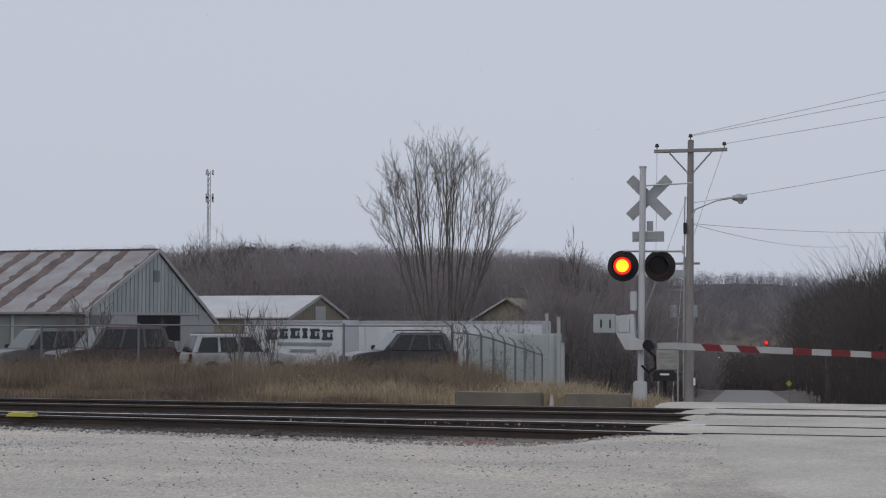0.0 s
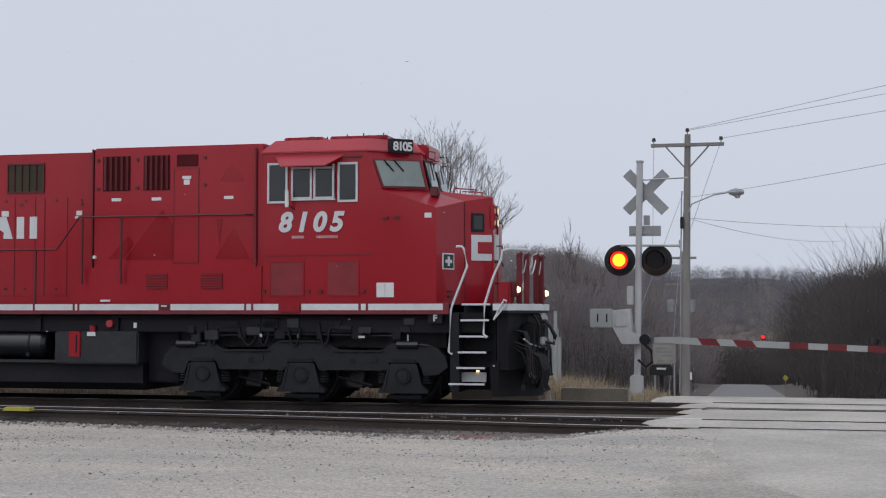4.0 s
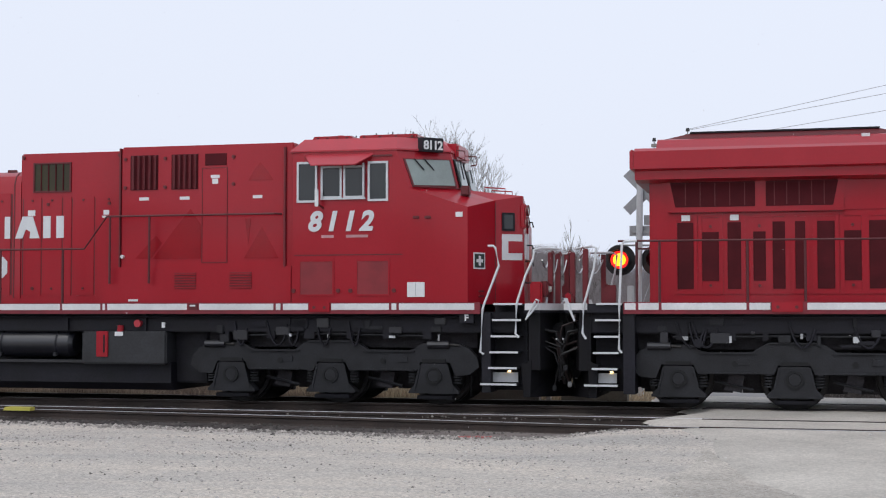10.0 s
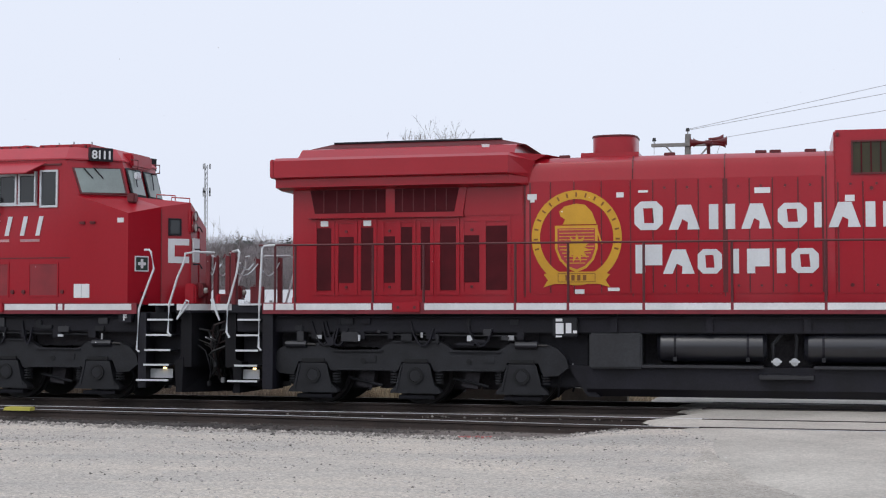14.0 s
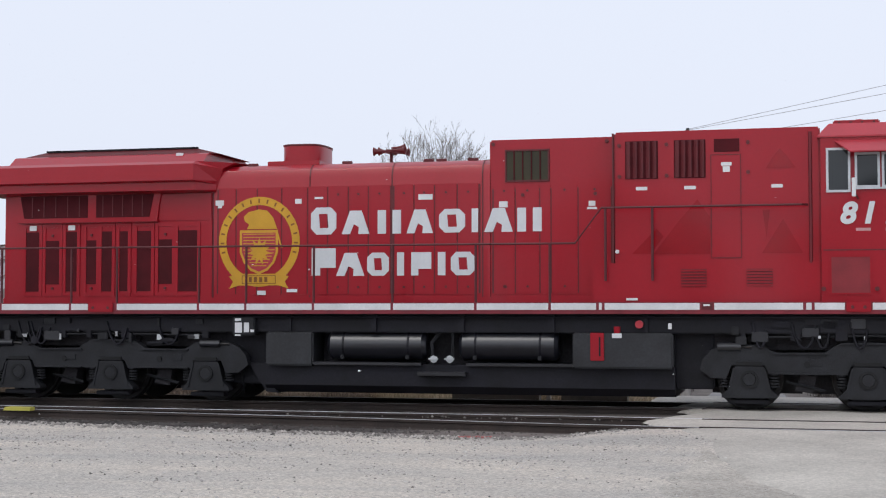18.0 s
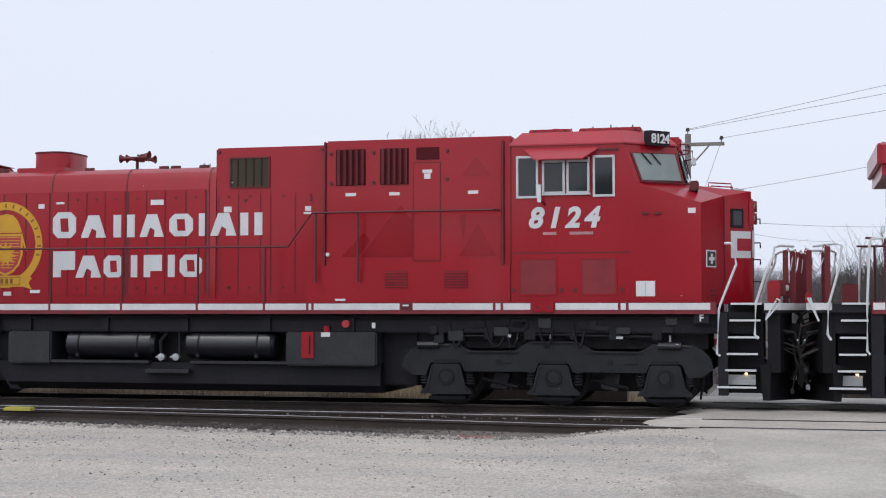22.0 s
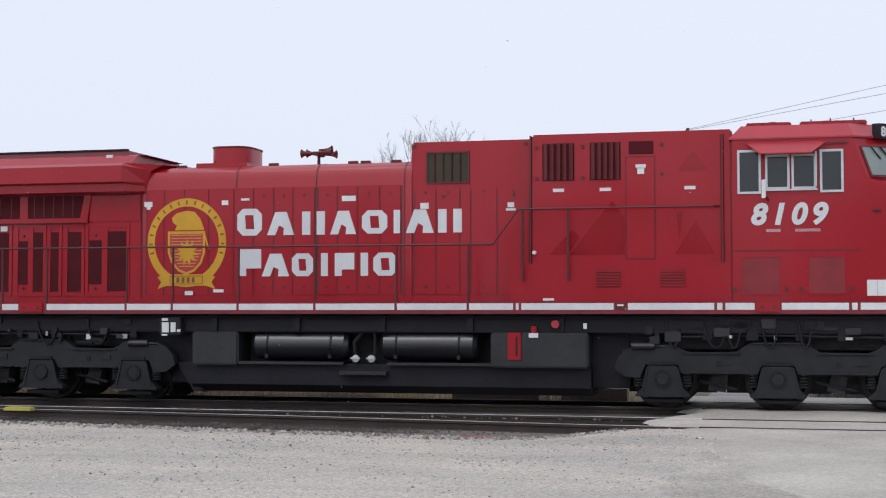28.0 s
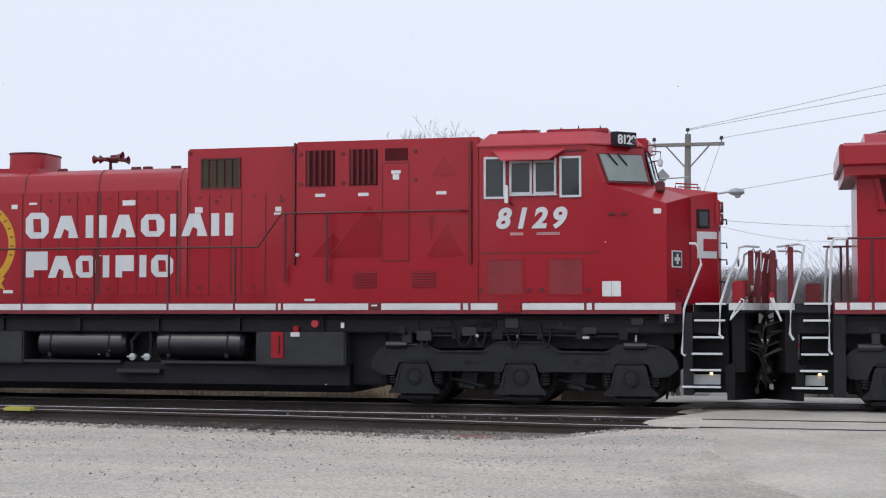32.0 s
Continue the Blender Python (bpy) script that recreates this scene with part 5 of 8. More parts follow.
part("ground_marker", B(0.17, 0.24, -0.2, -0.14, 0.75, 1.0), STICKER, up)
part("transformer_box", B(-0.12, 0.0, -0.2, -0.14, 5.9, 6.3, 0.02), MAIL_BLACK, up)


def wire(p, q, sag, label):
    pts = []
    for i in range(17):
        t = i / 16
        v = Vector(p).lerp(Vector(q), t)
        pts.append(v - Vector((0, 0, 4 * sag * t * (1 - t))))
    solid("overhead_wire", tube(bmesh.new(), pts, 0.009, 5), WIRE, label, "wire", group="overhead wires")


PX, PY, PZ = -3.44, 48.8, -1.38
for p, q, s in (((-3.28, 48.7, 7.93), (10.0, 36.5, 8.8), -0.0), ((-3.28, 48.7, 7.90), (10.0, 36.5, 8.3), 0.0), ((-2.14, 48.7, 7.60), (10.0, 36.5, 7.75), 0.0),
                ((-3.2, 48.7, 5.60), (10.0, 36.5, 6.85), 0.15), ((-3.2, 48.7, 4.88), (11.0, 76.5, 6.4), 0.35), ((-3.2, 48.7, 4.85), (3.0, 80.5, 5.6), 0.3)):
    wire(p, q, s, "thin overhead wire from the utility pole")
for a, b in (((0.0, -0.05, 7.2), (-1.9, -0.4, 2.0)), ((-1.0, -0.1, 8.8), (-1.1, 0.1, 4.3)), ((1.25, -0.1, 8.8), (0.2, 0.3, 5.9)), ((0.0, -0.05, 6.6), (-0.55, -0.3, 0.0))):
    wire((PX + a[0], PY + a[1], PZ + a[2]), (PX + b[0], PY + b[1], PZ + b[2]), 0.0, "thin guy wire beside the pole")
# second pole, further down
p2 = thing("utility_pole", "distant utility pole with grey transformers", "utility pole", (-6.6, 92, -4.0))
part("pole_shaft", cyl(bmesh.new(), (0, 0, -0.5), (0, 0, 9.6), 0.16, 0.10, 10), POLE, p2)
part("crossarm", B(-0.9, 0.9, -0.12, -0.04, 9.1, 9.25), POLE, p2)
part("crossarm", B(-1.1, 0.9, -0.12, -0.04, 7.4, 7.55), POLE, p2)
for x in (-0.75, 0.55):
    part("transformer", cyl(bmesh.new(), (x, -0.25, 5.7), (x, -0.25, 6.5), 0.28, n=14), GALV, p2)
part("transformer_bank", B(-1.2, 0.4, -0.4, -0.1, 8.3, 8.75, 0.05), GALV, p2)
ws3 = thing("warning_sign", "small yellow diamond warning sign by the road", "sign", (-0.2, 90, -3.8))
dm = prism(bmesh.new(), [(-0.2, 1.4), (0, 1.2), (0.2, 1.4), (0, 1.6)], "y", -0.01, 0.01)
part("diamond", dm, SIGN_YELLOW, ws3)
part("post", cyl(bmesh.new(), (0, 0.03, -0.3), (0, 0.03, 1.5), 0.02, n=6), POLE, ws3)

# unseen plain buildings on the camera's side, added to darken reflections in the paint
for k, (x, y, w, e, p) in enumerate(((-38, -24, 13, 5.2, 8.4), (-22, -21, 9, 5.0, 7.6), (-9, -23, 11, 5.6, 9.0), (4, -20, 8, 5.2, 8.2), (15, -22, 9, 5.6, 8.8), (28, -24, 12, 5.4, 8.4))):
    hs = thing("street_house", "plain dark gabled house out of view, added for reflections", "house", (x, y, -0.3), "houses across the street")
    part("wall", prism(bmesh.new(), [(-w / 2, -0.3), (w / 2, -0.3), (w / 2, e), (0, p - 0.2), (-w / 2, e)], "y", -9, 0), SHEET_DARK, hs)
    for s in (-1, 1):
        part("roof", loft(bmesh.new(), [[(s * (w / 2 + 0.4), 0.4, e - 0.2), (0, 0.4, p), (0, -9.4, p), (s * (w / 2 + 0.4), -9.4, e - 0.2)], [(s * (w / 2 + 0.4), 0.4, e), (0, 0.4, p + 0.2), (0, -9.4, p + 0.2), (s * (w / 2 + 0.4), -9.4, e)]]), ROOF_RUST, hs)
    part("door", B(-0.5, 0.5, 0, 0.05, 0, 2.1), TRIM_WHITE, hs)
    for xx in (-w * 0.3, w * 0.3):
        part("window", B(xx - 0.6, xx + 0.6, 0, 0.05, 1.0, 2.3), CAR_GLASS, hs)

# far radio tower
tw = thing("radio_tower", "thin lattice radio tower on the ridge", "tower", (-160.6, 371.5, 11.5))
for k in range(3):
    a = radians(120 * k)
    part("tower_leg", cyl(bmesh.new(), (0.55 * math.cos(a), 0.55 * math.sin(a), 0), (0.45 * math.cos(a), 0.45 * math.sin(a), 32), 0.10, n=5), GALV, tw)
lat = bmesh.new()
for i in range(20):
    for k in range(3):
        a, b = radians(120 * k), radians(120 * (k + 1))
        cyl(lat, (0.5 * math.cos(a), 0.5 * math.sin(a), i * 1.6), (0.5 * math.cos(b), 0.5 * math.sin(b), i * 1.6 + 1.6), 0.05, n=4)
part("lattice", lat, GALV, tw)
for z in (31.8, 25.0, 24.0):
    for k in range(3):
        a = radians(120 * k + 30)
        part("antenna_panel", B(1.1 * math.cos(a) - 0.25, 1.1 * math.cos(a) + 0.25, 1.1 * math.sin(a) - 0.1, 1.1 * math.sin(a) + 0.1, z - 0.9, z + 0.6), GALV, tw)


# ---- locomotive ----
HW = 1.10     # half width of the long hood
SW = 1.55     # half width over the sills


def hood_section(x):
    prof = [(HW, 1.80), (HW, 4.20), (1.04, 4.36), (0.90, 4.45), (0.55, 4.50), (0, 4.52)]
    full = prof + [(-y, z) for y, z in prof[-2::-1]]
    return [(x, y, z) for y, z in full]


def build_hood(L):
    # radiator compartment at the rear
    part("radiator_hood", B(-9.44, -4.98, -HW, HW, 1.80, 4.05, 0.025), RED, L)
    wing = [(1.43, 3.98), (1.43, 4.13), (1.55, 4.16), (1.55, 4.47), (1.44, 4.53), (0, 4.56)]
    wing = [(1.10, 3.94)] + wing
    full = wing + [(-y, z) for y, z in wing[-2::-1]]
    w = part("radiator_wing", prism(bmesh.new(), full, "x", -9.66, -5.21), RED, L, "overhanging red radiator roof")
    part("wing_lip", B(-9.74, -9.655, -1.55, 1.55, 4.15, 4.50, 0.02), RED, w)
    a = [(-5.21, 1.10, 3.94), (-5.21, 1.43, 3.98), (-5.21, 1.43, 4.13), (-5.21, 1.55, 4.16), (-5.21, 1.55, 4.47), (-5.21, 1.44, 4.53), (-5.21, 0, 4.66)]
    b = [(-4.92, 1.10, 3.96), (-4.92, 1.14, 4.00), (-4.92, 1.14, 4.10), (-4.90, 1.15, 4.17), (-4.80, 1.12, 4.40), (-4.60, 0.98, 4.52), (-4.42, 0, 4.56)]
    a2 = a + [(x, -y, z) for x, y, z in a[-2::-1]]
    b2 = b + [(x, -y, z) for x, y, z in b[-2::-1]]
    part("wing_fairing", loft(bmesh.new(), [a2, b2]), RED, w)
    hat = [(1.25, 4.52), (0.98, 4.72), (0.92, 4.74), (-0.92, 4.74), (-0.98, 4.72), (-1.25, 4.52)]
    part("roof_hatch", prism(bmesh.new(), hat, "x", -9.30, -5.15), RED, w)
    top = loft(bmesh.new(), [[(-9.25, y, 4.735) for y in (-0.85, 0.85)] + [(-5.0, y, 4.735) for y in (0.85, -0.85)],
                             [(-8.72, y, 4.86) for y in (-0.72, 0.72)] + [(-5.5, y, 4.86) for y in (0.72, -0.72)]])
    part("roof_screen", top, RED_DARK, w)
    part("roof_screen_edge", B(-8.74, -5.48, -0.75, -0.68, 4.855, 4.885), BLACK, w)
    part("notice", B(-5.80, -5.66, -1.03, -0.99, 4.62, 4.74), STICKER, L)
    # sloping air intake under the wing, its two screens set back between red cheeks
    bay = bmesh.new()
    loft(bay, [[(-9.16, -HW - 0.05, 3.97), (-6.05, -HW - 0.05, 3.97), (-6.05, -HW, 3.97), (-9.16, -HW, 3.97)],
               [(-9.06, -HW - 0.05, 3.44), (-6.13, -HW - 0.05, 3.44), (-6.13, -HW, 3.44), (-9.06, -HW, 3.44)]])
    ib = part("intake_bay", bay, RED, L, "red frame round the air intakes")
    for xa, xb, xc, xd in ((-9.07, -7.60, -8.98, -7.60), (-7.42, -6.20, -7.42, -6.29)):
        it = bmesh.new()
        loft(it, [[(xa, -HW - 0.058, 3.94), (xb, -HW - 0.058, 3.94), (xb, -HW - 0.05, 3.94), (xa, -HW - 0.05, 3.94)],
                  [(xc, -HW - 0.058, 3.50), (xd, -HW - 0.058, 3.50), (xd, -HW - 0.05, 3.50), (xc, -HW - 0.05, 3.50)]])
        part("air_intake", it, MESH_RED, ib, "dark slanted air intake screen")
        for k in range(5):
            xx = xc + (xd - xc) * (k + 0.7) / 5.4
            part("screen_bar", B(xx - 0.008, xx + 0.008, -HW - 0.066, -HW - 0.057, 3.52, 3.93), RED_DARK, ib)
    part("bay_lip", B(-9.10, -6.10, -HW - 0.10, -HW, 3.40, 3.45, 0.012), RED, ib)
    part("side_plate", B(-6.10, -5.02, -HW - 0.018, -HW, 3.42, 3.93, 0.006), RED, L)
    # doors with screens
    tall = [(-8.95, -8.67), (-8.08, -7.85), (-7.31, -7.10), (-6.93, -6.76), (-6.56, -6.27), (-5.70, -5.31)]
    short = [(-8.52, -8.23), (-7.64, -7.43), (-6.11, -5.83)]
    for x0, x1, z0, z1 in [(*p, 2.06, 3.23) for p in tall] + [(*p, 2.20, 3.06) for p in short]:
        door = part("hood_door", frame_bm(x0 - 0.07, x1 + 0.07, min(z0, 2.0) - 0.03, 3.38, -HW - 0.02, -HW, 0.065), RED, L)
        part("screen", B(x0, x1, -HW - 0.012, -HW, z0, z1), MESH_RED, door, "dark red ventilation screen")
        if z0 > 2.1:
            for zz in (2.12, 3.16):
                part("latch", cyl(bmesh.new(), ((x0 + x1) / 2, -HW - 0.03, zz), ((x0 + x1) / 2, -HW, zz), 0.028, n=8), RED_DARK, door)
    for x in (-8.80, -7.96):
        part("notice", B(x - 0.075, x + 0.075, -HW - 0.026, -HW - 0.02, 3.26, 3.36), STICKER, L)
    # engine hood
    part("engine_hood", loft(bmesh.new(), [hood_section(-4.99), hood_section(0.44)]), RED, L, smooth=True)
    for x in (-4.98, -3.03, -1.42, 0.30):
        part("hood_joint", loft(bmesh.new(), [[(x - 0.012, y * 1.006, 3 + (z - 3) * 1.004) for _, y, z in hood_section(0)],
                                              [(x + 0.012, y * 1.006, 3 + (z - 3) * 1.004) for _, y, z in hood_section(0)]]), RED_DARK, L)
    lines = [-4.88, -4.51, -4.083, -3.59, -3.07, -2.673, -2.267, -1.876, -1.445]
    lines2 = [-1.382, -0.996, -0.603, -0.172, 0.235]
    # dark backing plates: the shade in the door gaps put into their colour
    for xa, xb, zt in ((-4.90, 0.26, 4.0), (0.48, 2.68, 3.90)):
        part("door_recess", B(xa, xb, -HW - 0.004, -HW + 0.01, 2.0, zt), RED_DARK, L)
    for ls in (lines, lines2, [0.50, 0.91, 1.36, 1.567, 2.059, 2.66]):
        for a, b in zip(ls, ls[1:]):
            d = part("hood_door", B(a + 0.011, b - 0.011, -HW - 0.014, -HW + 0.01, 1.98, 4.02 if ls[0] < 0 else 3.92, 0.005), RED, L)
            if (b - a) > 0.38 and a > -3:
                for zz in (2.12, 3.86):
                    part("latch", cyl(bmesh.new(), ((a + b) / 2, -HW - 0.03, zz), ((a + b) / 2, -HW, zz), 0.024, n=8), RED_DARK, d)
    part("hood_sill", B(-9.44, 2.72, -HW - 0.035, HW + 0.035, 1.80, 1.93, 0.01), RED, L)
    # exhaust stack, horn, roof fittings
    oval = [(-3.45 + 0.41 * math.copysign(abs(math.cos(q)) ** 0.6, math.cos(q)), 0.55 * math.copysign(abs(math.sin(q)) ** 0.6, math.sin(q))) for q in [2 * math.pi * k / 32 for k in range(32)]]
    st = part("exhaust_outlet", loft(bmesh.new(), [[(x, yy, zz) for x, yy in oval] for zz in (4.46, 4.88)]), RED, L, "rounded red exhaust outlet", smooth=True)
    part("stack_rim", loft(bmesh.new(), [[(-3.45 + (x + 3.45) * k, yy * k, zz) for x, yy in oval] for k, zz in ((1.0, 4.87), (1.03, 4.88), (1.03, 4.905), (0.93, 4.905), (0.90, 4.80))]), RED_DARK, st, smooth=True)
    part("stack_base", B(-4.0, -2.95, -0.8, 0.8, 4.42, 4.55, 0.01), RED, st)
    horn = part("horn", cyl(bmesh.new(), (-1.75, 0, 4.48), (-1.75, 0, 4.76), 0.035, 0.03, 10), RED_DARK, L, "red five-chime air horn")
    part("manifold", B(-1.81, -1.69, -0.24, 0.24, 4.72, 4.79, 0.015), RED_DARK, horn)
    for sx, ln, yy, zh in ((1, 0.34, -0.20, 4.77), (1, 0.30, 0.20, 4.77), (1, 0.27, 0.0, 4.84), (-1, 0.33, -0.08, 4.77), (-1, 0.28, 0.10, 4.79)):
        flare = [(0.0, 0.020), (0.45, 0.026), (0.72, 0.040), (0.9, 0.062), (1.0, 0.088), (0.985, 0.070), (0.8, 0.03)]
        hb2 = loft(bmesh.new(), [[(-1.75 + sx * ln * f, yy + r * math.cos(2 * math.pi * k / 14), zh + r * math.sin(2 * math.pi * k / 14)) for k in range(14)] for f, r in flare])
        part("bell", hb2, RED_DARK, horn, smooth=True)
    for x in (-4.3, -2.4, -0.8, -0.55, 0.05):
        part("lifting_lug", B(x - 0.10, x + 0.10, -0.8, -0.74, 4.46, 4.52, 0.01), RED_DARK, L)
    # tall hood ahead of the engine
    part("mid_hood", B(0.43, 2.72, -HW, HW, 1.80, 4.80, 0.03), RED, L)
    g = part("grille", frame_bm(0.72, 1.54, 4.02, 4.61, -HW - 0.03, -HW, 0.03), RED_DARK, L)
    part("screen", B(0.75, 1.51, -HW - 0.012, -HW, 4.05, 4.58), SCREEN, g, "olive black wire screen")
    for i in range(4):
        part("bar", B(0.88 + i * 0.16, 0.90 + i * 0.16, -HW - 0.028, -HW - 0.01, 4.05, 4.58), MESH_RED, g)
    part("seam", B(2.700, 2.730, -1.36, 1.36, 1.83, 4.82), RED_DARK, L)
    part("control_hood", B(2.735, 6.27, -1.35, 1.35, 1.80, 4.84, 0.03), RED, L)
    part("control_hood_base", B(2.35, 6.27, -1.42, 1.42, 1.80, 2.52, 0.03), RED, L)
    for x0, x1 in ((2.935, 3.51), (3.79, 4.335)):
        lv = part("louvre_opening", B(x0, x1, -1.362, -1.33, 4.00, 4.67), MESH_RED, L)
        for i in range(5):
            xx = x0 + (i + 0.5) * (x1 - x0) / 5
            b = bmesh.new()
            prism(b, [(xx - 0.035, -1.365), (xx + 0.02, -1.405), (xx + 0.035, -1.40), (xx - 0.01, -1.355)], "z", 4.01, 4.66)
            part("slat", b, RED_DARK, lv)
        part("notice", B((x0 + x1) / 2 - 0.1, (x0 + x1) / 2 + 0.1, -1.356, -1.35, 3.80, 3.86), STICKER, L)
    part("vent", B(4.48, 4.915, -1.365, -1.34, 4.445, 4.67, 0.004), MESH_RED, L)
    dr = part("access_door", frame_bm(4.42, 4.94, 2.59, 4.40, -1.362, -1.35, 0.012), RED_DARK, L)
    part("door_panel", B(4.434, 4.926, -1.358, -1.35, 2.604, 4.386), RED, dr)
    part("notice", B(4.60, 4.78, -1.366, -1.356, 4.20, 4.26), STICKER, L)
    part("notice", B(4.63, 4.75, -1.366, -1.356, 4.09, 4.19), STICKER, L)
    part("notice", B(5.45, 5.64, -1.356, -1.35, 3.80, 3.86), STICKER, L)
    for x, z in ((2.83, 4.60), (2.83, 4.05), (3.66, 4.60), (3.66, 4.05), (5.06, 4.60), (5.06, 4.08), (1.05, 3.78), (2.37, 3.78), (2.37, 2.12), (0.72, 2.12), (0.50, 4.72), (2.58, 4.72)):
        y = -1.35 if x > 2.75 else -HW
        part("latch", cyl(bmesh.new(), (x, y - 0.03, z), (x, y + 0.01, z), 0.035, n=8), RED_DARK, L)
    for x0 in (3.90, 5.02):
        vt = part("low_vent", B(x0, x0 + 0.44, -1.425, -1.41, 2.10, 2.40), RED_DARK, L)
        for i in range(6):
            part("louvre", B(x0, x0 + 0.44, -1.445, -1.42, 2.11 + i * 0.05, 2.135 + i * 0.05), RED, vt)
    # patches of a deeper, glossier red, in slanted shapes
    for pts in ([(3.42, 2.67), (4.40, 2.67), (4.40, 3.32), (4.19, 3.62), (3.86, 3.24)], [(5.28, 2.67), (5.97, 2.67), (5.64, 3.26)], [(5.30, 3.42), (5.42, 3.42), (5.36, 2.92)],
                [(5.36, 4.14), (5.86, 4.14), (5.72, 4.34), (5.60, 4.48), (5.48, 4.34)], [(3.05, 2.68), (3.38, 2.68), (3.60, 2.98), (3.48, 3.12)]):
        plate(L, pts, RED_DEEP, -1.3545, 0.005, "clean_patch")
    part("marker_lamp", cyl(bmesh.new(), (2.79, -1.41, 2.72), (2.79, -1.35, 2.72), 0.035, n=12), STICKER, L)
    part("conduit", tube(bmesh.new(), [(6.10, -1.37, 2.45), (6.10, -1.37, 4.75)], 0.03), RED_POST, L)
    for x0, x1, z0, z1 in ((-4.93, -4.76, 3.69, 3.79), (-4.88, -4.80, 3.64, 3.70), (-3.32, -3.19, 3.70, 3.79), (-2.93, -2.76, 3.78, 3.82), (-0.91, -0.64, 3.73, 3.83), (0.61, 0.77, 3.56, 3.67),
                           (2.25, 2.37, 3.56, 3.65), (2.22, 2.40, 3.50, 3.54), (-4.07, -3.90, 1.98, 2.06), (-3.48, -3.27, 2.03, 2.09), (2.95, 3.15, 1.86, 1.90)):
        y = -1.43 if x0 > 2.8 else -HW - 0.016
        part("notice", B(x0, x1, y - 0.008, y, z0, z1), STICKER, L)


def plate(L, pts, mt, y=-HW - 0.016, t=0.008, name="painted_mark", label=""):
    part(name, prism(bmesh.new(), pts, "y", y - t, y), mt, L, label)


